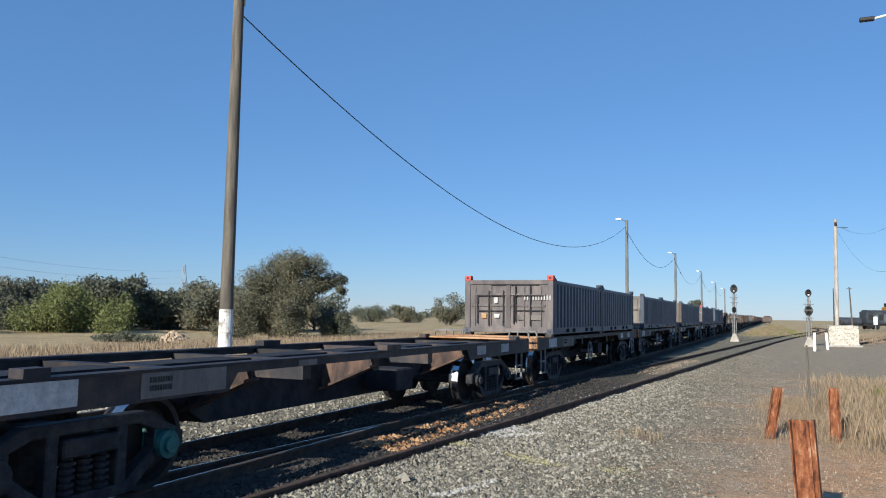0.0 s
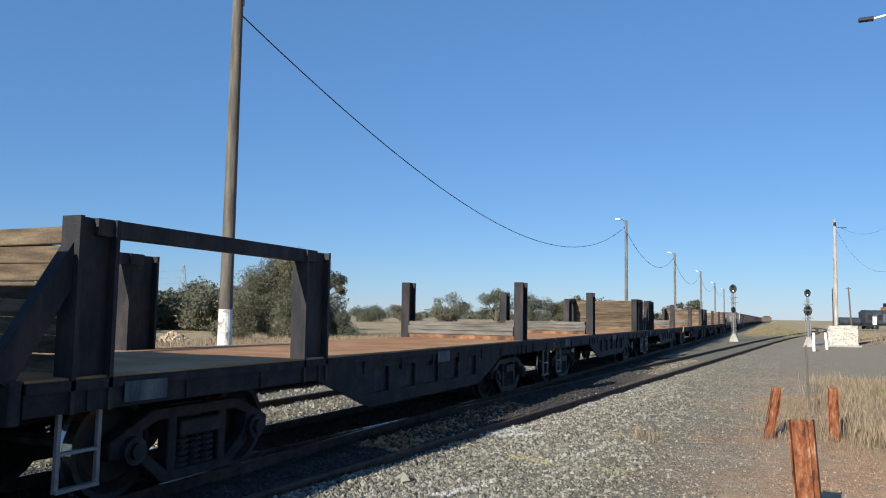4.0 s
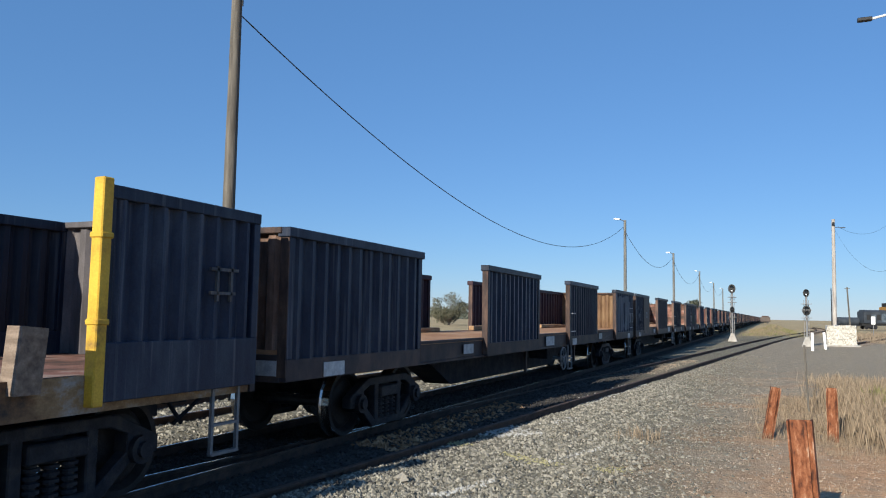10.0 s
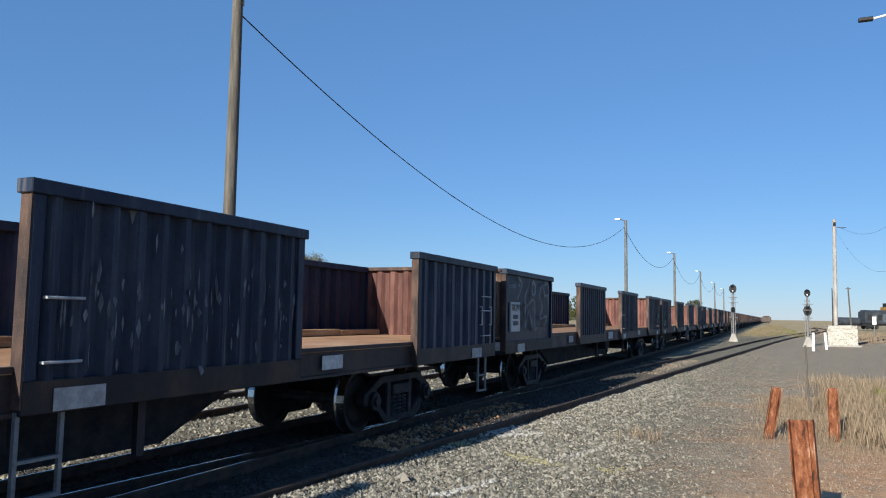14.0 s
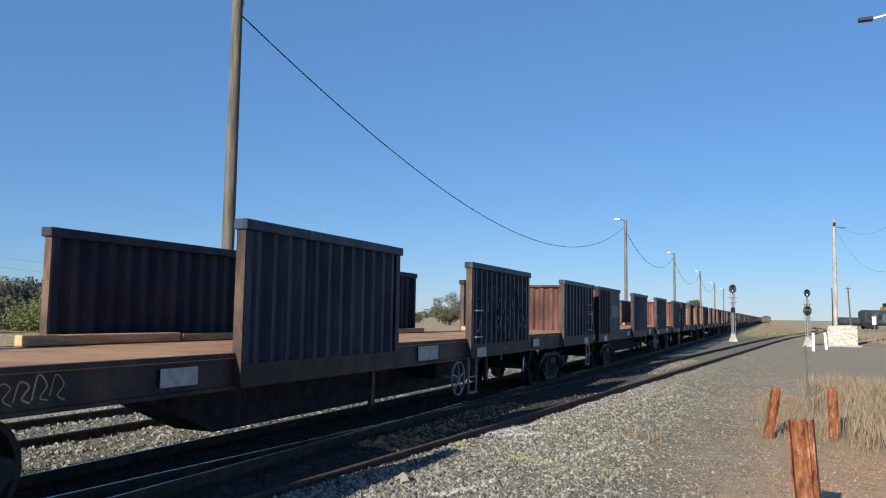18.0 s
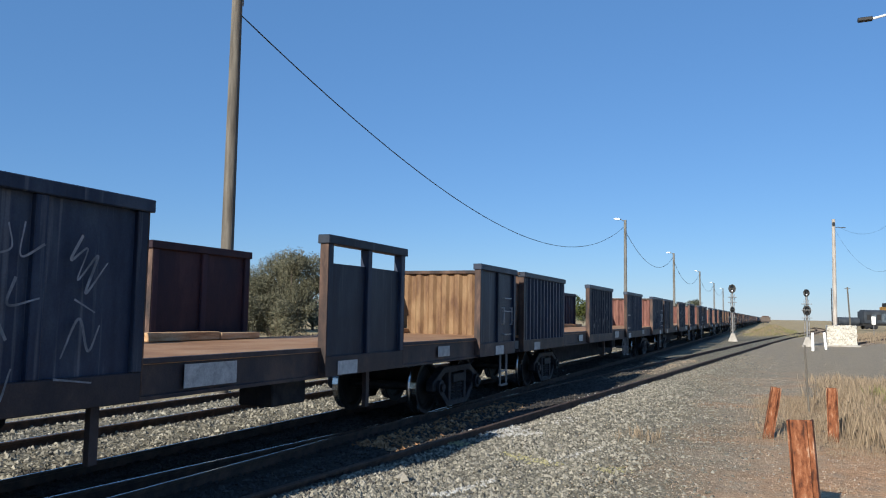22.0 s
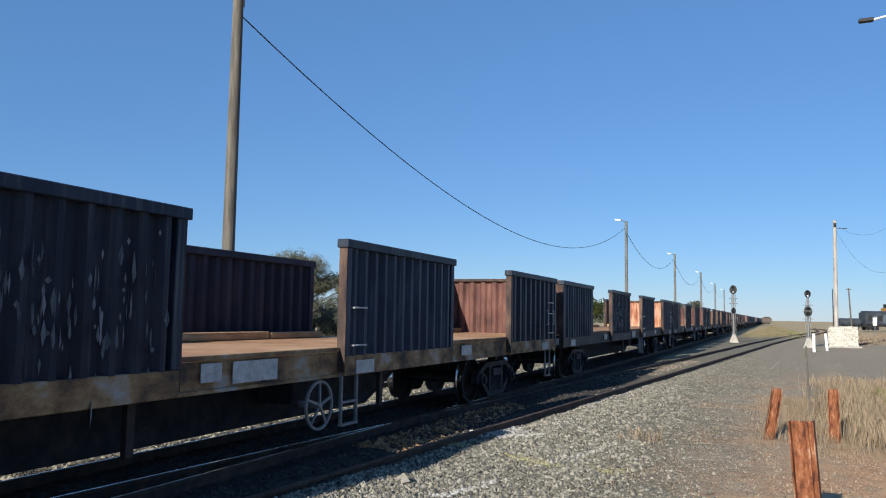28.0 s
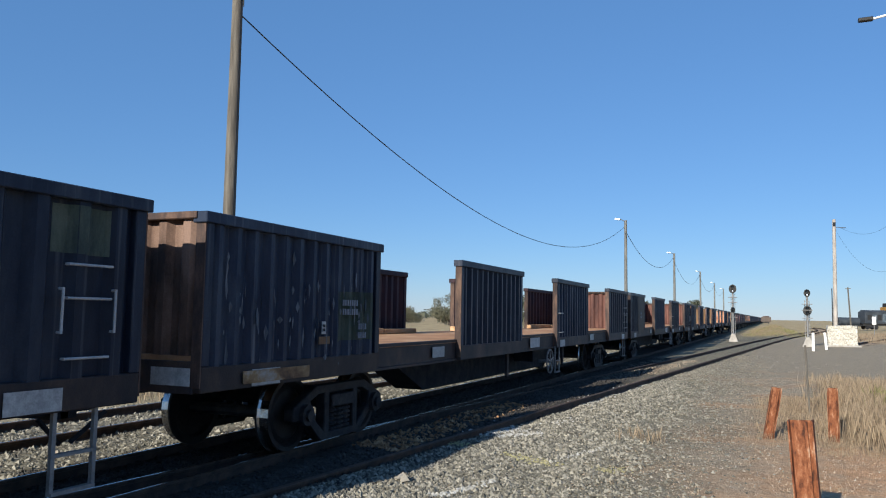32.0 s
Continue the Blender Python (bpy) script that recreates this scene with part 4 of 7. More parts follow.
def panel_wagon(kind, full=True):
    spec = K if kind == "K" else R
    L = spec["length"]
    w = thing("panel_sided_wagon", "", "freight wagon", "wagons of the train")
    s = Shape()
    s.box(-1.37, 1.37, 0.0, L, DECK - 0.05, DECK)
    part("deck", s, "deck", w)
    for sx in (1, -1):
        s = Shape()
        s.prism([(1.30, 0.94), (1.381, 0.94), (1.381, 0.975), (1.34, 0.985), (1.34, 1.25), (1.381, 1.26), (1.381, 1.304), (1.30, 1.304)], "y", 0.03, L - 0.03)
        s.box(1.31, 1.352, 0.03, L - 0.03, 0.96, 1.28)
        part("side_sill", s, "sill", w, m=Matrix.Diagonal((sx, 1, 1, 1)))
    s = Shape()
    m, be, dip = L / 2, spec["belly"], 0.3 if kind == "K" else 0.8
    s.prism([(0.3, 0.86), (0.3, DECK - 0.06), (L - 0.3, DECK - 0.06), (L - 0.3, 0.86), (m + be + 1.3, 0.86), (m + be, dip), (m - be, dip), (m - be - 1.3, 0.86)], "x", -0.3, 0.3)
    part("centre_girder", s, "under", w)
    s = Shape()
    s.box(-1.33, 1.33, -0.05, 0.05, 0.95, DECK - 0.06)
    bearer = s.mesh("crossbearer", "under")
    for k in range(int(L / 2.2) if full else 0):
        piece("crossbearer", bearer, w, pose(0, 1.05 + 2.2 * k, 0))
    if full:
        s = Shape()
        s.rod((-0.6, m - 2.6, 0.72), (-0.6, m - 1.4, 0.72), 0.22, n=12)
        part("air_tank", s, "under", w)
        s = Shape()
        s.box(0.45, 0.95, m + 1.0, m + 1.7, 0.6, 0.95)
        part("valve_box", s, "under", w, bevel=0.02)
        for yy in (m - 1.9, m + 2.7):
            s = Shape()
            s.box(1.2, 1.26, yy, yy + 0.09, 0.45, 0.95)
            part("bracket", s, "sill", w)
    for i, y in enumerate(spec["panels"]):
        for sx in (1, -1):
            ms = PANELS[kind]
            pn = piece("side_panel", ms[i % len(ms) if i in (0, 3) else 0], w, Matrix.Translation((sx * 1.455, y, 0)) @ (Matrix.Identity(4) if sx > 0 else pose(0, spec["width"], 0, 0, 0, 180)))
            # far side faces away from the sun: its shade is in this paint
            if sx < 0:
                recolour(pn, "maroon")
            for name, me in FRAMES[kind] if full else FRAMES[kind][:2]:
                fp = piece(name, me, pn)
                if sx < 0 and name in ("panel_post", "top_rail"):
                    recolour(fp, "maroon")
    for y, turn in ((0.06, 0), (L - 0.06, 180)):
        wall = piece("bulkhead", BULK[0], w, pose(0, y, 0, 0, 0, turn))
        piece("end_sheet", BULK[1], wall, label="ochre outer sheet")
        piece("top_beam", BULK[2], wall)
    for y in (spec["bogie"], L - spec["bogie"]):
        bogie(w, y, full)
    for i, y in enumerate(spec["panels"]):
        for k, (a, b, h) in enumerate(((-0.15, 0.52, 0.12), (0.53, 0.97, 0.1))):
            s = Shape()
            s.box(-1.24, -1.06, 0, spec["width"] * (b - a), 0, h)
            part("timber_kerb", s, "kerb", w, m=pose(0.03 * (i % 2) + 0.03 * k, max(0.15, y + spec["width"] * a), DECK + 0.008, 0, 0, 0.6 * (k - 0.5)), bevel=0.01)
    if full:
        coupler(w, 0, -1)
        coupler(w, L, 1)
        for y in spec["steps"]:
            for sx in (1, -1):
                piece("step", STEP, w, pose(sx * 1.4, y, 0))
        piece("ladder", LADDER, w, pose(1.45, spec["steps"][-1], 1.35))
        for z in (1.33, 1.81) if kind == "K" else ():
            piece("grab_rung", RUNG, w, pose(1.45, spec["panels"][2] + 0.3, z))
        for sx in (1, -1) if kind == "K" else ():
            piece("brake_wheel", BRAKE, w, pose(sx * 1.41, spec["brake"], 0.64, 0, 0, 0 if sx > 0 else 180))
        for i, y in enumerate(spec["plates"]):
            piece("white_plate", PLATE_L if i % 2 else PLATE_S, w, pose(1.383, y, 1.12))
        for y in (1.0, spec["panels"][2] + 0.5, L - 1.0):
            piece("white_plate", PLATE_S, w, pose(1.463, y, 1.05))
        for y, turn in ((-0.012, -90), (L + 0.012, 90)):
            s = Shape()
            s.box(-0.04, 0.0, -1.37, 1.37, 0.94, DECK - 0.052)
            hs = part("headstock", s, "sill", w, m=pose(0, y, 0, 0, 0, turn), bevel=0.006)
            piece("white_plate", PLATE_S, hs, pose(0.003, 1.1 if turn < 0 else -1.1, 1.1))
    return w


# ---- container wagons ----
def skeletal_wagon():
    L = 14.35
    w = thing("container_wagon", "rust-brown skeletal container flat wagon", "freight wagon", "wagons of the train")
    for sx in (1, -1):
        s = Shape()
        s.prism([(0.05, 0.9), (3.75, 0.9), (3.9, 1.085), (L - 3.9, 1.085), (L - 3.75, 0.9), (L - 0.05, 0.9), (L - 0.05, 1.19), (0.05, 1.19)], "x", 1.06, 1.185)
        for y in (1.5, 7.4, 7.6, 13.5):
            s.box(1.02, 1.185, y - 0.12, y + 0.12, 1.188, 1.268)
        part("side_sill", s, "spine", w, m=Matrix.Diagonal((sx, 1, 1, 1)))
        s = Shape()
        s.box(1.03, 1.2, 0.05, L - 0.05, 1.165, 1.192)
        part("sill_flange", s, "spine", w, m=Matrix.Diagonal((sx, 1, 1, 1)))
    s = Shape()
    s.prism([(0.2, 0.82), (0.2, 1.14), (L - 0.2, 1.14), (L - 0.2, 0.82), (10.6, 0.82), (9.9, 0.42), (4.5, 0.42), (3.8, 0.82)], "x", -0.26, 0.26)
    part("centre_sill", s, "under", w)
    for y in (1.5, 3.4, 5.4, 7.2, 9.1, 11.0, 12.9):
        s = Shape()
        s.box(-1.05, 1.05, y - 0.09, y + 0.09, 0.9, 1.15)
        part("crossbeam", s, "spine", w)
    for y in (4.2, 7.0, 10.6):
        for sx in (1, -1):
            s = Shape()
            s.prism([(sx * 0.22, 0.62), (sx * 1.12, 1.0), (sx * 1.12, 1.1), (sx * 0.22, 0.98)], "y", y, y + 0.03)
            s.prism([(sx * 0.22, 0.58), (sx * 1.14, 0.97), (sx * 1.14, 1.0), (sx * 0.22, 0.62)], "y", y - 0.09, y + 0.12)
            part("outrigger", s, "edge", w, "rust-brown tapered outrigger")
    s = Shape()
    s.rod((-0.6, 6.0, 0.7), (-0.6, 7.2, 0.7), 0.22, n=12)
    part("air_tank", s, "under", w)
    s = Shape()
    s.box(0.4, 0.98, 8.0, 8.6, 0.52, 0.86)
    part("valve_box", s, "under", w, bevel=0.02)
    for y, d in ((0.05, 1), (L - 0.05, -1)):
        s = Shape()
        s.box(-1.2, 1.2, y, y + d * 0.09, 0.9, 1.19)
        ep = part("end_platform", s, "deck", w)
        for k in range(5):
            s = Shape()
            s.box(-1.18, 1.18, y + d * 0.16 * k, y + d * (0.16 * k + 0.11), 1.19, 1.225)
            part("tread_bar", s, "deck", ep)
        for x in (-0.95, 0.95):
            s = Shape()
            for a, b in (((x - 0.25, y, 1.22), (x - 0.22, y, 1.36)), ((x - 0.22, y, 1.36), (x + 0.22, y, 1.36)), ((x + 0.22, y, 1.36), (x + 0.25, y, 1.22))):
                s.bar(a, b, 0.03, 0.03, up=(0.3, 1, 0.1))
            part("handrail", s, "silver", w)
        coupler(w, y, -d)
    for y in (0.7, L - 0.7):
        for sx in (1, -1):
            piece("step", STEP, w, pose(sx * 1.16, y, 0))
    piece("brake_wheel", BRAKE, w, pose(1.17, 5.9, 0.68))
    for y, me in ((1.5, PLATE_L), (11.2, PLATE_S), (12.6, PLATE_S)):
        piece("white_plate", me, w, pose(1.188, y, 1.05))
    recolour(piece("white_plate", plate_mesh(0.4, 0.07), w, pose(1.188, 5.2, 1.125)), "boxend")
    s = Shape()
    s.box(1.186, 1.194, 2.55, 3.7, 0.93, 1.16)
    dp = part("data_plate", s, "boxend", w, "large dusty data plate on the sill")
    bars(dp, 1.195, 2.65, 1.07, 9, 0.02, 0.05, "ink", "unreadable dark stencil")
    for y in (2.15, L - 2.15):
        bogie(w, y)
    return w


def container(gate, m):
    """Half-height open-top container; gate: grid-ribbed doors with red castings, or a drop gate."""
    label = "grey half-height steel container with " + ("red corner castings and latched doors" if gate else "a ribbed pale drop gate")
    c = thing("open_top_container", label, "container", "containers on the train", m)
    W, L, H = 1.219, 6.058, 1.40
    for sx in (1, -1):
        s = corrugated(L - 0.3, 0.16, H - 0.09, 16, 0.045, share=0.62)
        bmesh.ops.translate(s.bm, vec=(W - 0.06, 0.15, 0), verts=s.bm.verts)
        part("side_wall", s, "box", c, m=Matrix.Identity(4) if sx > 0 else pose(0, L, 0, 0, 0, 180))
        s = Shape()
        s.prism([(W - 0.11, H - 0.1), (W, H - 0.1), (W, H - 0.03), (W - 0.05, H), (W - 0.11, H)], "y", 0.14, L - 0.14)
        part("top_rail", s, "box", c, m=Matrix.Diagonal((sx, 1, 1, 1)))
        s = Shape()
        s.box(W - 0.08, W - 0.004, 0.14, L - 0.14, 0.13, 0.165)
        rail = part("bottom_rail", s, "box", c, m=Matrix.Diagonal((sx, 1, 1, 1)))
        s = Shape()
        s.box(W - 0.08, W - 0.004, 0.14, L - 0.14, 0.0, 0.03)
        part("rail_flange", s, "box", rail)
        for a, b in ((0.14, 1.35), (1.72, 2.05), (2.42, 3.64), (4.01, 4.34), (4.71, L - 0.14)):
            s = Shape()
            s.box(W - 0.078, W - 0.002, a, b, 0.025, 0.135)
            part("rail_web", s, "box", rail)
        for y in (0, L - 0.15):
            s = Shape()
            s.box(sx * (W - 0.16), sx * W, y, y + 0.15, 0.115, H - 0.02)
            post = part("corner_post", s, "gateend" if gate else "box", c, bevel=0.01)
            for z0, z1 in ((0.0, 0.118), (H - 0.02, H + 0.11)):
                s = Shape()
                s.box(sx * (W - 0.165), sx * (W + 0.004), y - 0.004, y + 0.158, z0, z1)
                s.slot = 1
                s.rod((sx * (W + 0.006), y + 0.075, (z0 + z1) / 2), (sx * (W - 0.03), y + 0.075, (z0 + z1) / 2), 0.034, n=10)
                s.rod((sx * (W - 0.08), y - 0.006, (z0 + z1) / 2), (sx * (W - 0.08), y + 0.02, (z0 + z1) / 2), 0.034, n=10)
                piece("corner_casting", s.mesh("corner_casting", "red" if gate and z0 > 0.5 and y < 1 else "box", "ink"), post)
            g = Shape()
            d = 1 if y < 1 else -1
            y1 = 0.15 if y < 1 else L - 0.15
            g.prism([(y1, H - 0.005), (y1, H + 0.09), (y1 + d * 0.05, H + 0.085), (y1 + d * 0.3, H - 0.005)], "x", W - 0.09, W - 0.01)
            part("gusset", g, "box", c, m=Matrix.Diagonal((sx, 1, 1, 1)))
    s = Shape()
    s.box(-W + 0.08, W - 0.08, 0.05, L - 0.05, 0.03, 0.17)
    part("floor", s, "under", c)
    for end in (0, 1):
        s = Shape()
        s.box(-W + 0.15, W - 0.15, 0.03, 0.07, 0.1, H - 0.02)
        s.box(-W + 0.15, W - 0.15, 0.0, 0.12, H - 0.12, H - 0.005)
        s.box(-W + 0.15, W - 0.15, 0.0, 0.12, 0.02, 0.13)
        ribs = []
        if gate and not end:
            ribs += [(-W + 0.3 + k * 0.455 - 0.012, -W + 0.3 + k * 0.455 + 0.012, -0.01, 0.035, 0.2, H - 0.16) for k in range(5)]
            ribs += [(-W + 0.2, W - 0.2, 0.0, 0.04, 0.70, 0.75), (-W + 0.2, W - 0.2, 0.0, 0.04, 1.0, 1.04), (-0.06, 0.06, -0.005, 0.04, 0.13, H - 0.14)]
        else:
            ribs += [(-W + 0.285 + k * 0.36, -W + 0.355 + k * 0.36, -0.01, 0.04, 0.86, H - 0.12) for k in range(6)]
            ribs += [(-W + 0.16, W - 0.16, -0.015, 0.04, 0.78, 0.86), (-W + 0.2, W - 0.2, -0.004, 0.04, 0.2, 0.25), (-W + 0.19, -W + 0.29, -0.01, 0.04, 0.25, 0.78), (W - 0.29, W - 0.19, -0.01, 0.04, 0.25, 0.78)]
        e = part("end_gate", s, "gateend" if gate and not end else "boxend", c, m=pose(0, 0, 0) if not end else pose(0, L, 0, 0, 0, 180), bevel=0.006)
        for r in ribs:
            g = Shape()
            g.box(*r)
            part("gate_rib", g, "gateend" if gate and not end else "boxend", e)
        for k in range(0 if gate and not end else 5):
            g = Shape()
            g.rod((-W + 0.25 + k * 0.46, -0.03, 0.81), (-W + 0.35 + k * 0.46, -0.03, 0.81), 0.03, n=8)
            part("hinge", g, "boxpost", e)
        if not end:
            ln = Shape()
            for r in range(2 if not gate else 1):
                for k in range(6 if not gate else 10):
                    x = 0.45 + k * (0.055 if not gate else 0.075)
                    ln.box(x, x + 0.035, -0.016, -0.006 if gate else 0.028, (0.55 if not gate else 0.88) - r * 0.16, (0.66 if not gate else 0.99) - r * 0.16)
            part("lettering", ln, "plate", e, "unreadable pale stencil marks")
            if gate:
                for x, z0, z1 in ((-0.84, 0.25, 1.0), (-0.52, 0.18, 1.12), (-0.12, 0.18, 1.12), (0.17, 0.25, 1.0), (0.22, 0.3, 1.25), (0.62, 0.2, 1.25)):
                    b = Shape()
                    b.rod((x, -0.03, z0), (x, -0.03, z1), 0.014, n=6)
                    part("lock_rod", b, "black", e)
                for x0, x1, z in ((-0.84, -0.12, 0.98), (-0.84, -0.12, 0.58), (0.2, 0.98, 0.98), (0.2, 0.98, 0.6), (-0.5, 0.85, 1.28)):
                    b = Shape()
                    b.rod((x0, -0.03, z), (x1, -0.03, z), 0.012, n=6)
                    part("lock_bar", b, "black", e)
                for x, z, w, h, key in ((-0.33, 0.86, 0.1, 0.15, "plate"), (-0.66, 0.45, 0.14, 0.14, "kerb"), (-0.3, 0.45, 0.14, 0.1, "plate"), (0.75, 0.42, 0.3, 0.13, "boxend"), (0.35, 0.42, 0.2, 0.13, "boxend")):
                    b = Shape()
                    b.box(x - w / 2, x + w / 2, -0.018, -0.012, z - h / 2, z + h / 2)
                    part("small_plate", b, key, e)
    return c


# ---- timber-bulkhead flat wagons ----
def stanchion(s, x, y, z0, z1, depth=0.30, width=0.2):
    """An H-section post whose flanges look along the track."""
    w, d, t = width / 2, depth / 2, 0.02
    s.prism([(x + a, y + b) for a, b in ((-w, -d), (w, -d), (w, -d + 2 * t), (t, -d + 2 * t), (t, d - 2 * t), (w, d - 2 * t), (w, d), (-w, d), (-w, d - 2 * t), (-t, d - 2 * t), (-t, -d + 2 * t), (-w, -d + 2 * t))], "z", z0, z1)


def bulkhead_wagon(mirror, mid=4.43, inner=12.5, outer=13.62, graffiti=0):
    L = 14.54
    f = (lambda y: L - y) if mirror else (lambda y: y)
    w = thing("bulkhead_flat_wagon", "rusty flat wagon with stanchions and a timber end wall", "freight wagon", "wagons of the train")
    s = Shape()
    s.box(-1.43, 1.43, 0.06, L - 0.06, 1.13, 1.20)
    part("deck", s, "orangedeck", w)
    for sx in (1, -1):
        s = Shape()
        s.prism([(0.06, 0.93), (0.06, 1.17), (L - 0.06, 1.17), (L - 0.06, 0.93), (10.6, 0.93), (10.35, 1.0), (4.15, 1.0), (3.9, 0.93)], "x", 1.40, 1.435)
        s.prism([(3.9, 0.93), (4.15, 1.0), (5.2, 1.0), (5.2, 0.48)], "x", 1.40, 1.435)
        s.box(1.40, 1.435, 5.2, 9.3, 0.48, 0.66)
        for k in range(4):
            s.box(1.40, 1.435, 5.75 + 0.85 * k, 6.05 + 0.85 * k, 0.66, 1.0)
        s.prism([(9.15, 0.66), (9.15, 1.0), (10.35, 1.0), (10.6, 0.93), (9.3, 0.48), (9.3, 0.66)], "x", 1.40, 1.435)
        s.box(1.39, 1.46, 0.06, L - 0.06, 1.10, 1.18)
        for k in range(13):
            s.box(1.4, 1.455, 0.6 + 1.1 * k, 0.66 + 1.1 * k, 0.93, 1.1)
        sill = part("side_sill", s, "under", w, "black deep fish-belly side sill", m=Matrix.Diagonal((sx, 1, 1, 1)))
        s = Shape()
        s.box(1.365, 1.385, 5.0, 9.5, 0.56, 1.05)
        part("web_plate", s, "under", sill)
    for y in (0.0, L):
        s = Shape()
        s.box(-1.43, 1.43, y - 0.05, y + 0.05, 0.88, 1.2)
        part("headstock", s, "yellow" if (y == 0) != mirror else "under", w, "worn yellow-painted end beam" if (y == 0) != mirror else "", bevel=0.01)
        coupler(w, y, -1 if y == 0 else 1)
    s = Shape()
    s.box(-0.3, 0.3, 0.2, L - 0.2, 0.7, 1.12)
    part("centre_sill", s, "under", w)
    for y in (2.35, L - 2.35):
        bogie(w, y)
    for sx in (1, -1):
        s = Shape()
        stanchion(s, sx * 1.36, f(mid), 0.92, 2.45, 0.34)
        part("stanchion", s, "post", w, "tall dark H-section stanchion")
        s = Shape()
        stanchion(s, sx * 1.36, f(inner), 0.92, 2.45, 0.5)
        part("stanchion", s, "post", w)
        s = Shape()
        stanchion(s, sx * 1.36, f(outer), 0.92, 2.46, 0.4)
        part("end_post", s, "post", w)
        s = Shape()
        a, b = sorted((f(inner), f(outer)))
        s.box(sx * 1.28, sx * 1.43, a, b, 2.32, 2.46)
        part("top_beam", s, "post", w)
        s = Shape()
        s.bar((sx * 1.34, f(outer + 0.05), 2.3), (sx * 1.34, f(outer + 0.75), 1.2), 0.12, 0.2)
        part("end_brace", s, "post", w)
    rnd = random.Random(int(mid * 100) + graffiti)
    for k in range(8):
        s = Shape()
        s.box(-1.25, 1.25, -0.045, 0.045, 0, 0.145)
        z = 1.2 + 0.152 * k
        part("plank", s, "timber", w, m=pose(rnd.uniform(-0.02, 0.02), f(outer) - (0.1 if not mirror else -0.1), z, 0, rnd.uniform(-0.5, 0.5), 0), bevel=0.008)
    for layer in range(4):
        for k in range(3):
            s = Shape()
            s.box(-1.25, 1.25, -0.06, 0.06, 0, 0.085)
            part("timber_bearer", s, "fresh" if (layer == 1 and rnd.random() < 0.12) else "greytimber" if layer else "rusted", w, m=pose(rnd.uniform(-0.03, 0.03), f(mid) + (k - 1) * 0.14, 1.20 + 0.095 * layer, 0, 0, rnd.uniform(-0.6, 0.6)))
    if graffiti:
        tag = [[(0.1, 0.9), (0.12, 0.5)], [(0.1, 0.7), (0.3, 0.85), (0.28, 0.5), (0.1, 0.45)], [(0.35, 0.95), (0.75, 0.98)], [(0.55, 0.97), (0.55, 0.55)], [(0.75, 0.9), (0.72, 0.55), (0.95, 0.5)], [(0.75, 0.72), (0.95, 0.75)], [(1.0, 0.9), (1.15, 0.5), (1.2, 0.85), (1.35, 0.55), (1.4, 0.9)], [(1.55, 0.85), (1.5, 0.5), (1.75, 0.55), (1.7, 0.9)],
               [(0.25, 0.15), (0.45, 0.35), (0.5, 0.1), (0.75, 0.35), (0.7, 0.05)], [(1.2, 0.35), (1.0, 0.2), (1.25, 0.1), (1.15, -0.02)], [(1.3, 0.1), (1.55, 0.35), (1.75, 0.1)], [(1.3, 1.05), (1.42, 1.2)], [(1.28, 1.2), (1.45, 1.05)]]
        tag = [[(a * 0.68, b * 0.8) for a, b in line] for line in tag]
        piece("graffiti", sprayed(tag, 0.03, "white"), w, pose(-0.22, f(outer) - 0.145, 1.24, 0, 0, -90), "white sprayed tag")
        s = Shape()
        s.box(-1.25, 1.25, f(outer) - 0.14, f(outer) - 0.11, 1.2, 2.42)
        part("steel_wall", s, "rustwall", w, "brown steel plate wall")
    for y in (1.2, 7.6):
        recolour(piece("white_plate", PLATE_S, w, pose(1.464, y, 1.05)), "bluegrey")
    for y in (0.6, L - 0.6):
        piece("step", STEP, w, pose(1.38, y, 0))
    return w


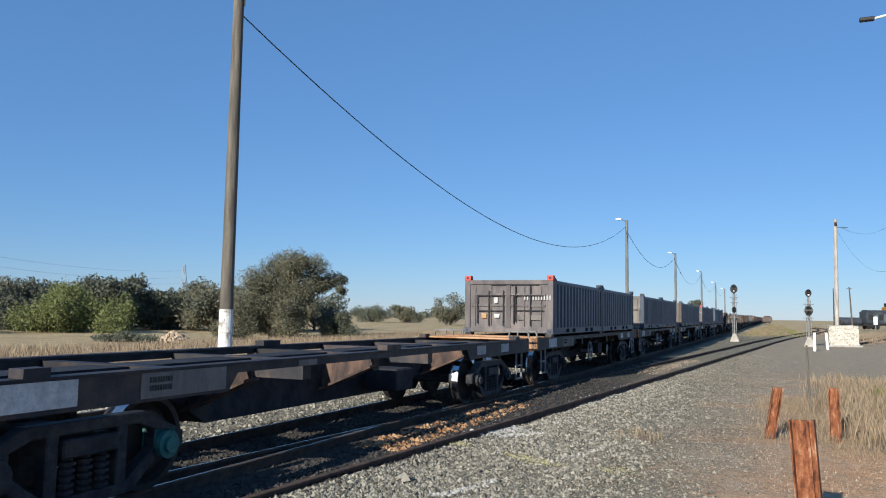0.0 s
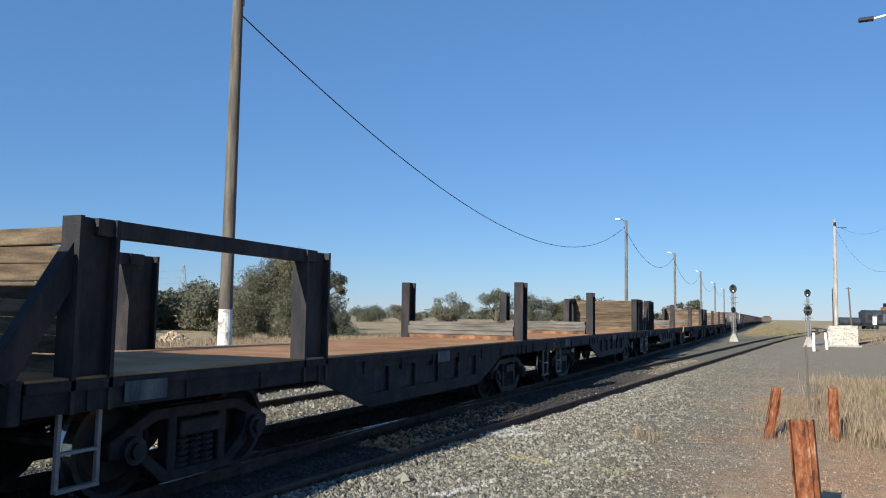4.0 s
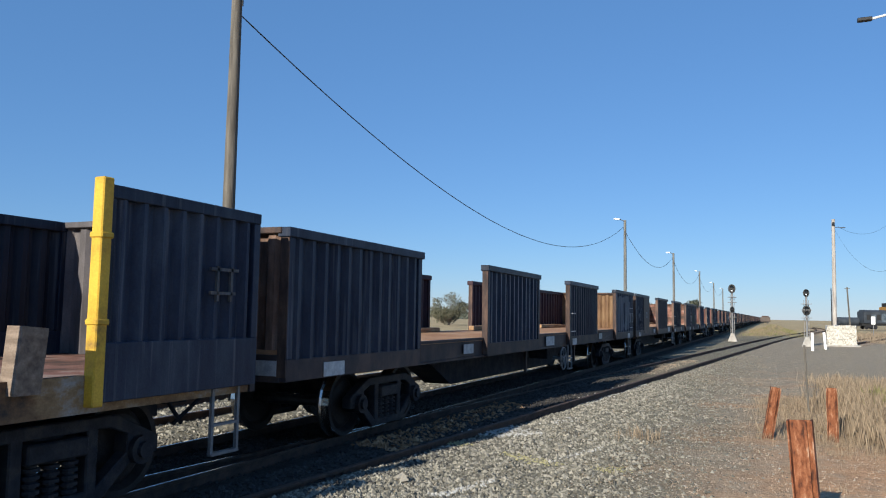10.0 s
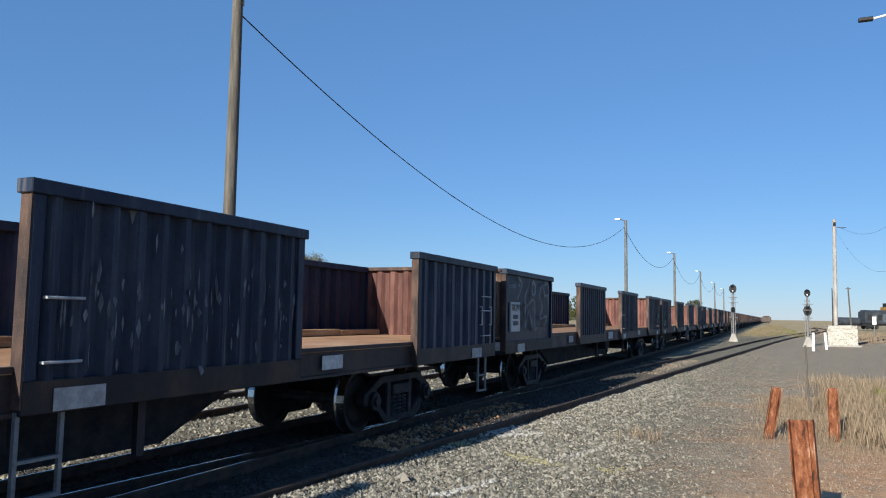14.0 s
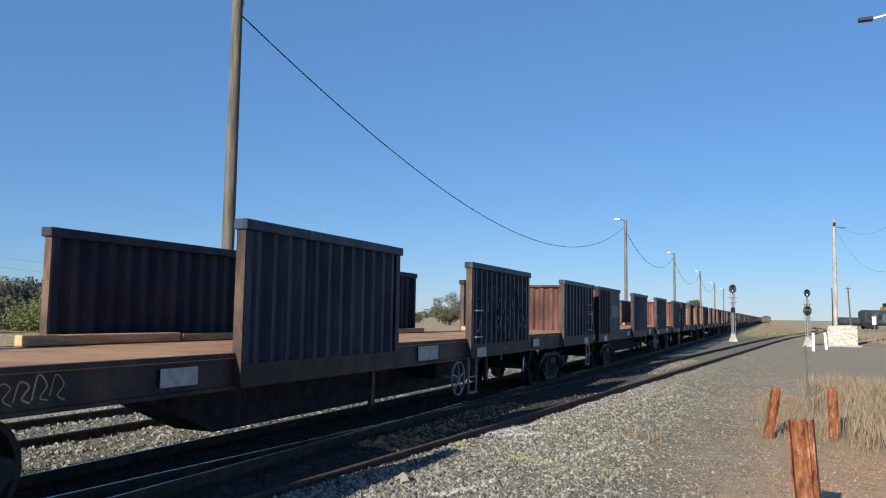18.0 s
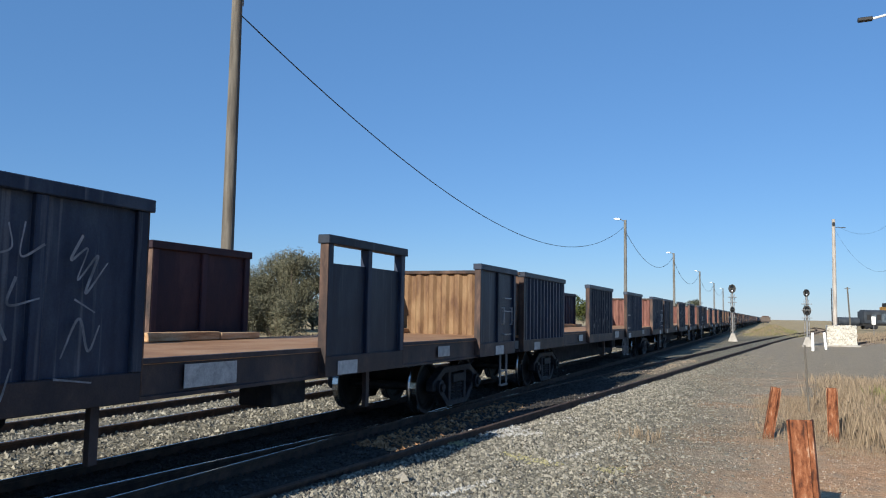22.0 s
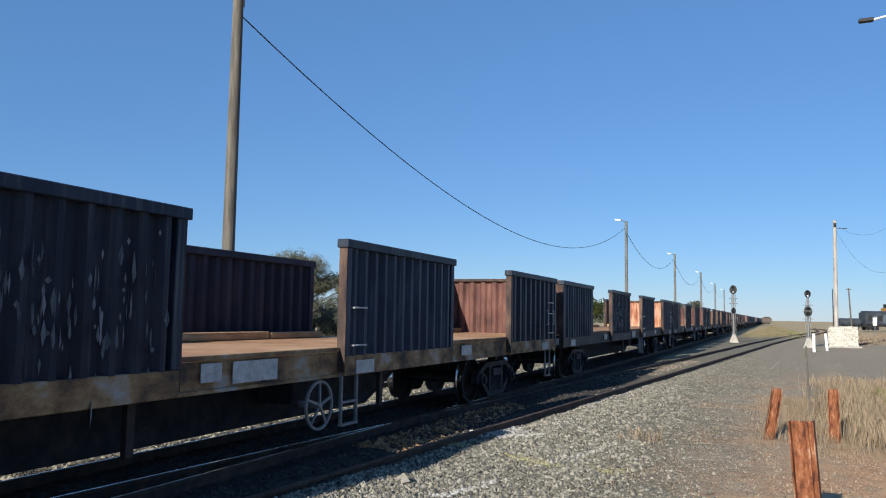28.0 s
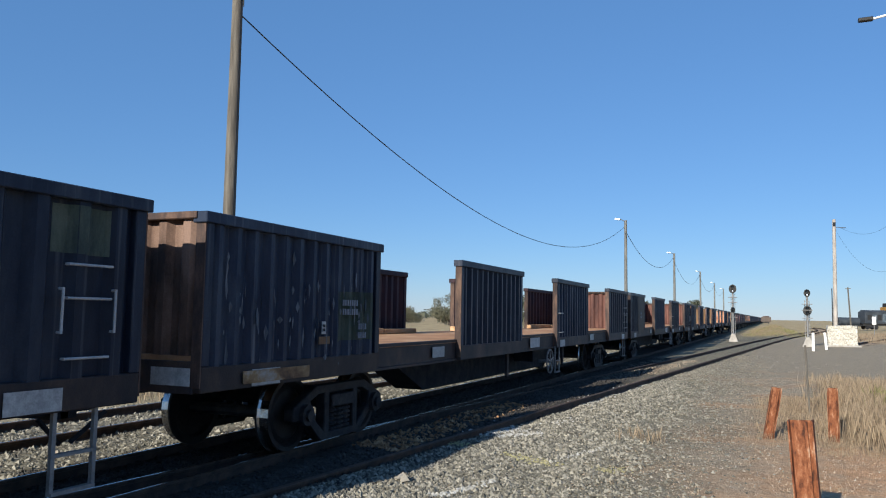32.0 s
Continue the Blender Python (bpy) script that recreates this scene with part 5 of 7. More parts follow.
# ---- coil wagons with stub posts ----
def stub_wagon(mirror):
    L = 14.64
    f = (lambda y: L - y) if mirror else (lambda y: y)
    w = thing("stanchion_flat_wagon", "rusty flat wagon with grey stub posts and yellow-patched sills", "freight wagon", "wagons of the train")
    s = Shape()
    s.box(-1.4, 1.4, 0.06, L - 0.06, 1.12, 1.18)
    part("deck", s, "deck", w)
    for sx in (1, -1):
        s = Shape()
        s.box(sx * 1.36, sx * 1.45, 0.05, L - 0.05, 1.0, 1.2)
        sill = part("side_sill", s, "peel", w, "rust-brown sill with worn yellow patches")
        s = Shape()
        s.prism([(0.3, 0.9), (0.3, 1.0), (L - 0.3, 1.0), (L - 0.3, 0.9), (L - 4.0, 0.9), (L - 4.4, 0.6), (4.4, 0.6), (4.0, 0.9)], "x", sx * 1.2, sx * 1.3)
        part("solebar", s, "under", w, "black solebar set back under the sill")
        if sx < 0:
            ys = [2.9, 4.6, 5.25, 7.3, 7.9, 9.8, 10.4, 13.9]
            for a, b in zip(ys[::2], ys[1::2]):
                g = Shape()
                g.box(-1.27, -1.2, f(a), f(b), 1.2, 1.44)
                bw = part("bulwark", g, "deck", w, "low rust-orange side plate with dark painted triangles")
                # solid dark triangles stand for the shade inside holes; the plate is uncut
                for q in (0.25, 0.75):
                    g = Shape()
                    m = f(a + (b - a) * q)
                    g.prism([(m - 0.12, 1.22), (m + 0.12, 1.22), (m, 1.38)], "x", -1.202, -1.195)
                    part("drain_hole", g, "ink", bw)
        for k in range(10):
            g = Shape()
            y = 0.8 + 1.43 * k
            g.prism([(y, 1.2), (y + 0.26, 1.2), (y + 0.19, 1.36), (y + 0.07, 1.36)], "x", sx * 1.18, sx * 1.4)
            part("wedge_block", g, "steelpost", w)
            g = Shape()
            g.box(sx * 1.451, sx * 1.456, y - 0.3, y - 0.05 + 0.22 * (k % 3), 1.005, 1.195)
            part("yellow_patch", g, ("worn", "bluegrey", "boxend", "worn")[k % 4], sill)
            g = Shape()
            g.rod((sx * 1.2, y + 0.8, 1.28), (sx * 1.46, y + 0.8, 1.28), 0.075, n=10)
            g.box(sx * 1.24, sx * 1.38, y + 0.68, y + 0.92, 1.18, 1.32)
            part("chain_ratchet", g, "bogie", w)
        for y, z in ((2.55, 2.18), (4.92, 2.18), (6.3, 1.86), (7.6, 1.86), (10.1, 2.18)):
            s = Shape()
            stanchion(s, sx * 1.34, f(y), 1.0, z, 0.3 if z > 2 else 0.24, 0.22)
            part("stub_post", s, "steelpost", w)
        s = Shape()
        a, b = sorted((f(0.53), f(1.88)))
        s.box(sx * 1.4, sx * 1.44, a, b, 1.0, 1.82)
        bx = part("box_side", s, "bluegrey", w, "chalky blue-grey box side with a pale notice")
        s = Shape()
        s.box(sx * 1.37, sx * 1.455, a, b, 1.78, 1.86)
        part("top_rail", s, "bluegrey", bx)
        for y in (a, b):
            s = Shape()
            s.box(sx * 1.37, sx * 1.453, y - 0.04, y + 0.04, 1.0, 1.82)
            part("corner_post", s, "bluegrey", bx)
        if sx > 0 and mirror:
            piece("graffiti", strokes(17, 1.2, 0.75, 6, 0.04, key="ink"), bx, pose(1.442, a + 0.06, 1.02), "dark scrawl over chalky paint")
        elif sx > 0:
            s = Shape()
            s.box(1.441, 1.447, a + 0.12, b - 0.12, 1.22, 1.72)
            pn = part("notice", s, "chalk", bx, "faded pinkish notice board")
            bars(pn, 1.448, a + 0.25, 1.58, 9, 0.028, 0.06)
    for y in (0.55, 1.95) if not mirror else (0.55,):
        s = Shape()
        s.box(-1.37, 1.37, f(y) - 0.03, f(y) + 0.03, 1.18, 1.80)
        s.box(-1.37, 1.37, f(y) - 0.06, f(y) + 0.06, 1.78, 1.86)
        part("box_end", s, "bluegrey", w)
    if not mirror:
        s = Shape()
        s.box(-1.3, 1.3, f(0.62) - 0.02, f(0.62) + 0.02, 1.84, 2.3)
        upper = part("upper_wall", s, "rustwall", w, "mottled red-brown upper wall")
        for k, (x0, x1, z0, z1) in enumerate(((-1.39, 1.39, 2.28, 2.4), (-1.39, -1.25, 1.84, 2.28), (1.25, 1.39, 1.84, 2.28), (-1.25, 1.25, 1.98, 2.04))):
            s = Shape()
            s.box(x0, x1, f(0.62) - 0.09, f(0.62) + 0.07, z0, z1)
            part("wall_frame", s, "sill", upper)
    for k in range(5):
        s = Shape()
        s.box(-1.25, 1.25, -0.07, 0.07, 0, 0.18)
        part("timber_wall_plank", s, "fresh" if mirror else "timber", w, m=pose(0, f(0.75), 1.2 + 0.19 * k))
    for k in range(2):
        for sx in (-0.5, 0.5):
            s = Shape()
            s.box(sx - 0.1, sx + 0.1, 2.4 + 5.7 * k, 7.6 + 5.7 * k, 1.18, 1.30)
            part("timber_bearer", s, "timber", w)
    s = Shape()
    s.box(-0.32, 0.32, 0.2, L - 0.2, 0.6, 1.12)
    part("centre_sill", s, "under", w)
    s = Shape()
    s.box(-1.35, 1.35, 0, 0.12, 0.9, 1.118)
    bearer = s.mesh("crossbearer", "under")
    for k in range(7):
        piece("crossbearer", bearer, w, pose(0, 1 + 2.0 * k, 0))
    for y in (0.0, L):
        s = Shape()
        s.box(-1.42, 1.42, y - 0.05, y + 0.05, 0.88, 1.2)
        part("headstock", s, "yellow", w, "worn yellow end beam", bevel=0.01)
        coupler(w, y, -1 if y == 0 else 1)
    for y in (2.3, L - 2.3):
        bogie(w, y)
    if mirror:
        piece("step", STEP, w, pose(1.38, f(0.5), 0))
    s = Shape()
    for y in (6.16, 6.95):
        s.bar((1.42, y, 1.02), (1.42, y + 0.02, 0.62), 0.07, 0.04)
    s.bar((1.42, 6.12, 0.63), (1.42, 7.0, 0.63), 0.05, 0.05)
    part("step", s, "steelpost", w, "wide grey hanging step")
    return w


def post_wagon():
    L = 14.3
    w = thing("post_and_panel_wagon", "flat wagon with grey end panels and yellow, blue, brown posts", "freight wagon", "wagons of the train")
    s = Shape()
    s.box(-1.35, 1.35, 0.06, L - 0.06, 1.14, 1.2)
    part("deck", s, "rustwall", w)
    pm = ribbed_panel(2.02, 0.98, 2.75, 8, False, False)
    rails = []
    for name, box in (("top_rail", (-0.13, 0.012, 0, 2.02, 2.64, 2.75)), ("bottom_rail", (-0.11, 0.006, 0, 2.02, 0.98, 1.46)), ("panel_post", (-0.12, 0.004, 0, 0.1, 1.46, 2.64)), ("panel_post", (-0.12, 0.004, 1.92, 2.02, 1.46, 2.64))):
        s = Shape()
        s.box(*box)
        rails.append((name, s.mesh(name, "panel", bevel=0.006)))
    for sx in (1, -1):
        s = Shape()
        s.box(sx * 1.30, sx * 1.38, 0.05, L - 0.05, 0.9, 1.2)
        part("side_sill", s, "peel", w)
        for y in (0.0, 12.25):
            pn = piece("side_panel", pm, w, Matrix.Translation((sx * 1.455, y, 0)) @ (Matrix.Identity(4) if sx > 0 else pose(0, 2.02, 0, 0, 0, 180)))
            for name, me in rails:
                piece(name, me, pn, Matrix.Identity(4))
            e = Shape()
            ye = 2.02 if y == 0 else 12.25
            e.box(sx * 1.36, sx * 1.475, ye - 0.055, ye + 0.055, 0.95, 2.8)
            for z in (1.6, 2.3):
                e.box(sx * 1.35, sx * 1.49, ye - 0.065, ye + 0.065, z, z + 0.05)
            part("edge_post", e, "safety" if y else "boxpost", w, "bright worn yellow edge post" if y else "", bevel=0.01)
        for y, key in ((3.46, "post"), (5.0, "worn"), (7.03, "blue"), (8.86, "rustwall"), (10.3, "rustwall")):
            s = Shape()
            s.box(sx * 1.25, sx * 1.41, y - 0.08, y + 0.08, 1.0, 2.5)
            s.box(sx * 1.235, sx * 1.425, y - 0.1, y + 0.1, 2.45, 2.62)
            s.prism([(y - 0.14, 1.7), (y + 0.14, 1.7), (y + 0.08, 0.95), (y - 0.08, 0.95)], "x", sx * 1.41, sx * 1.46)
            part("post", s, key, w, bevel=0.01)
    for y, turn in ((0.06, 0), (L - 0.06, 180)):
        ends = bulkhead_mesh(1.2, 2.75)
        b = piece("bulkhead", ends[0], w, pose(0, y, 0, 0, 0, turn))
        recolour(b, "gateend")
        recolour(piece("top_beam", ends[2], b), "gateend")
    s = Shape()
    for a, b in (((13.6, 1.82), (13.6, 2.16)), ((13.8, 1.82), (13.8, 2.16)), ((13.5, 2.13), (13.9, 2.13)), ((13.5, 1.9), (13.86, 1.9))):
        s.bar((1.475, *a), (1.475, *b), 0.03, 0.03, up=(1, 0, 0))
    part("latch_frame", s, "steelpost", w, "welded steel latch frame")
    s = Shape()
    s.prism([(11.52, 1.1), (11.74, 1.1), (11.78, 1.58), (11.56, 1.6)], "x", 1.3, 1.46)
    part("timber_wedge", s, "fresh", w, "pale split timber wedge")
    s = Shape()
    s.box(1.457, 1.463, 0.9, 1.55, 1.75, 2.3)
    pn = part("notice", s, "boxend", w, "large dusty notice plate")
    bars(pn, 1.464, 1.0, 2.02, 5, 0.06, 0.1)
    s = Shape()
    s.box(-0.32, 0.32, 0.2, L - 0.2, 0.6, 1.14)
    part("centre_sill", s, "under", w)
    for y in (0.0, L):
        s = Shape()
        s.box(-1.4, 1.4, y - 0.04, y + 0.04, 0.9, 1.2)
        part("headstock", s, "sill", w)
        coupler(w, y, -1 if y == 0 else 1)
    for y in (2.05, L - 2.05):
        bogie(w, y)
    for y in (0.5, L - 0.4):
        piece("step", STEP, w, pose(1.38, y, 0))
    for k in range(3):
        s = Shape()
        s.box(-1.2, 1.2, 3.0 + 2.6 * k, 3.2 + 2.6 * k, 1.2, 1.32)
        part("timber_bearer", s, "timber", w)
    return w


# ---- the train ----
TIN = []
TRAIN = []   # (thing, its front end along the train, height on the wagon)


def enlist(ob, u, z=0.0):
    TRAIN.append((ob, u, z))
    return ob


def build_train():
    w = skeletal_wagon()
    for k in range(5):
        enlist(tagged(copy_thing(w, pose(0, 0, 0)), "rust-brown skeletal wagon that carries two grey containers"), 17.55 + 14.9 * k)
    for o in [o for o in w.children if o.name.startswith("brake_wheel")]:
        bpy.data.objects.remove(o)
    for o in [o for o in w.children_recursive if o.name.startswith("axle_box")]:
        if o.matrix_basis.translation.x > 0 and o.matrix_basis.translation.y > 0 and o.parent.matrix_basis.translation.y < 7:
            recolour(o, "teal")
    enlist(tagged(w, "empty rust-brown skeletal container flat wagon"), 2.65)
    gate, drop = container(True, pose(0, 0, 0)), container(False, pose(0, 0, 0))
    first = [gate, drop, copy_thing(drop, pose(0, 0, 0)), copy_thing(gate, pose(0, 0, 0)), copy_thing(drop, pose(0, 0, 0))]
    for k, c in enumerate(first):
        enlist(c, 18.95 + 14.9 * k, 1.265)
        enlist(copy_thing(drop, pose(0, 0, 0)), 18.95 + 6.14 + 14.9 * k, 1.265)
    for o in first[2].children:
        if o.name.startswith("corner_post") and min(v.co.y for v in o.data.vertices) < 1:
            recolour(o, "boxpost")
    loops = [[(0.19, 1.25), (0.34, 0.79), (0.19, 0.48), (0.16, 0.25)], [(0.34, 0.21), (0.5, 0.52), (0.61, 0.31), (0.88, 0.75), (1.31, 0.81), (1.58, 0.62), (1.64, 0.26)], [(1.22, 1.27), (1.35, 1.09), (1.31, 0.81)], [(0.83, 0.31), (0.86, 0.53)],
             [(1.02, 0.53), (1.06, 0.27)], [(2.58, 1.06), (2.67, 0.25)], [(2.87, 0.8), (2.79, 0.22), (3.02, 0.43)], [(3.29, 0.82), (3.65, 1.01), (4.0, 0.85), (4.13, 0.33)], [(4.13, 0.33), (4.2, 0.86), (4.74, 1.1)], [(0.13, 0.14), (0.44, 0.05), (0.79, 0.14)], [(1.66, 0.83), (1.67, 0.26)]]
    side = sheet_face(0.0, 6.058, 16, 0.045, 0.62, 0.15)
    piece("graffiti", sprayed(loops, 0.032, "paint", side), first[2], pose(1.2045, 0, 0), "thin white sprayed loops")
    puffs = [[(1.12, 0.24), (1.14, 0.55), (1.4, 0.69), (1.67, 0.88), (1.8, 0.67), (1.8, 0.26)], [(1.84, 0.26), (1.74, 0.85), (1.95, 1.22), (2.2, 1.15), (2.14, 0.8), (2.18, 0.26)], [(2.23, 0.26), (2.18, 0.8), (2.28, 1.0), (2.62, 0.71), (2.72, 0.5), (2.68, 0.26)],
             [(2.92, 0.26), (3.0, 0.62), (3.36, 0.76), (3.9, 0.86), (4.4, 0.66), (4.44, 0.26)], [(1.28, 1.2), (1.6, 1.22), (1.55, 0.98), (1.38, 0.97)], [(2.48, 1.0), (2.5, 1.2), (2.72, 1.2), (2.72, 0.98)], [(3.2, 0.95), (3.22, 1.2), (3.34, 1.15), (3.34, 0.95)], [(3.7, 0.85), (3.75, 1.2), (3.9, 1.2), (3.92, 0.85)], [(4.24, 0.9), (4.26, 1.15), (4.4, 1.15), (4.4, 0.9)]]
    piece("graffiti", sprayed_fill([[(a, 0.27 + (b - 0.27) * 0.98) for a, b in s] for s in puffs], "chalk", side), first[4], pose(1.2045, 0, 0), "pale puffy sprayed letters")
    enlist(bulkhead_wagon(True, 2.5, 10.7, 13.9), 91.75)
    a, b, c = bulkhead_wagon(False), bulkhead_wagon(True, graffiti=3), bulkhead_wagon(True)
    enlist(a, 106.3)
    enlist(c, 121.05)
    d = enlist(copy_thing(a, pose(0, 0, 0)), 136.36)
    curls = [[(12.36, 2.05), (12.5, 2.12), (12.6, 2.05)], [(12.42, 2.05), (12.42, 1.85), (12.6, 1.95), (12.55, 2.02)], [(12.4, 1.75), (12.58, 1.7), (12.45, 1.55), (12.6, 1.5)], [(12.45, 1.4), (12.62, 1.3), (12.42, 1.1), (12.4, 0.95), (12.6, 0.98)]]
    piece("graffiti", sprayed(curls, 0.025), d, pose(1.462, 0, 0), "white sprayed curls on a stanchion")
    enlist(b, 151.5)
    enlist(copy_thing(a, pose(0, 0, 0)), 166.5)
    enlist(stub_wagon(False), 181.05)
    enlist(stub_wagon(True), 196.25)
    enlist(post_wagon(), 211.2)

    k_full, r_full = panel_wagon("K"), panel_wagon("R")
    k_far, r_far = panel_wagon("K", False), panel_wagon("R", False)
    start = [226.01, 249.68, 273.07, 296.60, 320.25, 344.05, 367.85, 391.68, 415.47, 439.27, 457.5, 475.45, 493.45, 517.15, 540.93, 564.7, 582.75, 600.7, 624.46, 647.97, 671.72, 695.48]
    u, order = 226.01, "KKKKKKKKK" + "RRR" + "KKK" + "RR" + "KKKKKKK" + "RKKKRRKKKKKRKKKRRKKKKKKRRKKKK"
    inner = {"K": ["oxide", "oxide", "oxide", "oxide", "rusty", "oxide", "tan"], "R": ["tan", "tan", "rusty"]}
    fixed = {i: k for k, ids in (("rustwall", (1,)), ("tan", (0, 9, 10, 11, 15, 16, 20, 23)), ("oxide", (2, 3, 4, 5, 6, 7, 8, 12, 13, 14, 17, 19, 21, 22)), ("rusty", (18,))) for i in ids}
    rnd = random.Random(11)
    tags = {
        4: (0.11, [[(0.14, 2.32), (0.9, 2.37)], [(0.76, 2.56), (1.02, 2.39), (0.72, 2.07)], [(1.56, 2.56), (1.54, 2.4), (1.26, 2.14), (1.39, 1.95), (1.88, 2.09), (2.0, 1.84), (1.99, 1.45), (2.2, 1.47)], [(1.77, 2.42), (1.89, 2.49), (2.04, 2.36), (1.94, 2.19), (1.77, 2.25), (1.77, 2.42)],
                   [(1.27, 1.93), (1.28, 1.49), (1.55, 1.83), (1.83, 1.45), (1.83, 1.93)], [(2.63, 2.49), (2.37, 2.22), (2.58, 1.93), (2.41, 1.68), (2.97, 1.71), (2.73, 1.46)], [(2.81, 2.17), (2.72, 2.42), (3.01, 2.5), (3.16, 2.27), (2.85, 2.2)], [(3.1, 2.2), (3.11, 1.58)]]),
        13: (0.055, [[(6.85, 2.17), (6.97, 2.18), (7.12, 1.98), (7.24, 2.02), (7.3, 1.8), (7.4, 2.26), (7.57, 1.85)], [(7.61, 2.24), (7.7, 2.01), (7.89, 1.86), (7.98, 1.62), (8.02, 2.27), (8.09, 2.07)], [(8.2, 2.08), (8.35, 1.92), (8.35, 1.49)], [(8.35, 1.94), (8.61, 2.24), (8.5, 1.92), (8.75, 1.48)],
                    [(8.75, 2.07), (8.95, 2.03), (9.24, 2.12), (9.58, 2.11), (9.69, 1.76)], [(7.06, 1.71), (7.2, 1.76), (7.35, 1.75)], [(7.04, 1.36), (7.11, 1.51), (7.32, 1.55)], [(7.77, 1.66), (7.84, 1.38), (8.01, 1.58), (8.16, 1.74), (8.3, 1.38)], [(9.2, 1.52), (9.34, 1.64), (9.66, 1.51)]]),
        18: (0.04, [[(7.05, 2.14), (6.98, 2.28), (7.08, 2.42), (7.26, 2.42)], [(6.76, 1.94), (6.7, 1.74), (6.79, 1.54), (7.1, 1.38), (7.44, 1.57)], [(6.89, 1.99), (7.11, 2.06), (6.95, 1.93), (6.97, 1.6), (7.08, 1.59)], [(7.77, 1.52), (7.9, 1.66), (8.05, 1.54), (8.6, 1.46), (8.85, 1.56)],
                   [(8.29, 1.93), (8.4, 2.06), (8.73, 2.05), (8.87, 1.95)], [(9.13, 1.36), (9.35, 1.61), (9.28, 1.99), (9.07, 2.36)], [(7.37, 2.14), (7.79, 2.24), (7.98, 2.06), (7.41, 2.06)]]),
        11: (0.032, [[(5.46, 2.2), (5.55, 2.32), (5.6, 2.15)], [(5.7, 2.3), (5.68, 2.12), (5.85, 2.15), (5.82, 2.33)], [(5.95, 2.35), (5.93, 2.1), (6.12, 2.2)], [(5.5, 2.05), (5.6, 1.8), (5.75, 1.95), (5.7, 2.05)], [(5.9, 1.95), (5.85, 1.75), (6.1, 1.8)], [(5.5, 1.66), (5.5, 1.5)], [(5.6, 1.66), (5.7, 1.52), (5.75, 1.66), (5.85, 1.5)],
                    [(6.45, 2.3), (6.35, 2.1), (6.5, 2.2), (6.42, 1.95), (6.6, 2.15), (6.5, 1.85), (6.7, 2.1)], [(6.4, 1.8), (6.6, 1.7)], [(6.3, 1.35), (6.45, 1.65), (6.55, 1.4), (6.65, 1.6)], [(5.6, 1.2), (5.8, 1.05), (5.9, 1.3)], [(6.25, 1.2), (6.6, 1.15)]]),
        6: (0.03, [[(13.2, 2.2), (13.5, 1.7), (13.8, 2.3), (14.1, 1.6)], [(14.4, 2.2), (14.3, 1.7), (14.9, 1.8), (14.7, 2.3)], [(15.2, 2.3), (15.3, 1.6), (15.8, 1.7)]]),
    }
    rings = {0: [[(19.8, 1.5), (19.82, 2.1), (20.1, 2.45), (20.6, 2.46), (21.02, 2.35), (21.02, 1.9), (21.1, 1.4), (20.7, 1.24), (20.1, 1.24)], [(21.05, 2.2), (21.1, 2.45), (21.6, 2.5), (21.5, 2.2), (21.3, 2.3)], [(21.46, 2.1), (21.6, 2.48), (22.1, 2.48), (22.42, 2.1), (22.35, 1.6), (22.0, 1.3), (21.4, 1.25), (21.15, 1.4), (21.3, 1.62), (21.46, 1.8)]]}
    for i, kind in enumerate(order):
        near = i < 24
        proto = {("K", True): k_full, ("R", True): r_full, ("K", False): k_far, ("R", False): r_far}[kind, near]
        w = copy_thing(proto, pose(0, 0, 0))
        key = fixed.get(i, rnd.choice(inner[kind]))
        face = functools.partial(side_face, kind) if i != 4 else lambda y: 0.008
        for o in w.children:
            if o.name.startswith("bulkhead"):
                recolour(o, key)
        if i in (6, 8, 9, 16):
            for o in w.children:
                if o.name.startswith("side_panel") and o.matrix_basis.translation.x > 0 and (i in (8, 9) and o.matrix_basis.translation.y < 1 or i in (6, 16) and o.matrix_basis.translation.y > 15):
                    for c in [o] + list(o.children):
                        if not c.name.startswith("bottom_rail"):
                            recolour(c, "brownpanel")
        # here the far inner faces take the bluer shade tone
        if i in (1, 2, 3, 4, 5, 6, 7, 8, 9, 10, 12, 13, 14, 17, 18, 19):
            for o in w.children:
                if o.name.startswith("side_panel") and o.matrix_basis.translation.x < 0:
                    for c in [o] + [c for c in o.children if c.name.startswith(("panel_post", "top_rail"))]:
                        recolour(c, "navy")
        words = {"oxide": "red-oxide", "tan": "ochre", "rusty": "flaking orange", "rustwall": "mottled brown"}[key]
        tagged(w, f"empty dark {'corrugated' if kind == 'K' else 'flat'}-panelled steel wagon with {words} end walls", "freight wagon", "wagons of the train")
        if i in tags:
            piece("graffiti", sprayed(tags[i][1], tags[i][0] * 0.8, "ring" if i in (18, 20, 8) else "paint", face), w, pose(1.4555, 0, 0), "faded white sprayed lines")
        if i in rings:
            piece("graffiti", sprayed_fill(rings[i], "ring", face), w, pose(1.4555, 0, 0), "large pale sprayed round letters")
        if i == 4:   # this one has a plain-faced first side
            old = next(o for o in w.children if o.name.startswith("side_panel") and o.matrix_basis.translation.x > 0 and o.matrix_basis.translation.y < 1)
            old.data = PANELS["flatK"]
        if i == 4:
            for o in [o for o in w.children if o.name.startswith("brake_wheel") or o.name.startswith("step") and o.matrix_basis.translation.y < 15]:
                bpy.data.objects.remove(o)
        if i == 11:   # one side with two slots under its top rail
            old = next(o for o in w.children if o.name.startswith("side_panel") and o.matrix_basis.translation.x > 0 and 9 < o.matrix_basis.translation.y < 11)
            old.data = PANELS["slotR"]
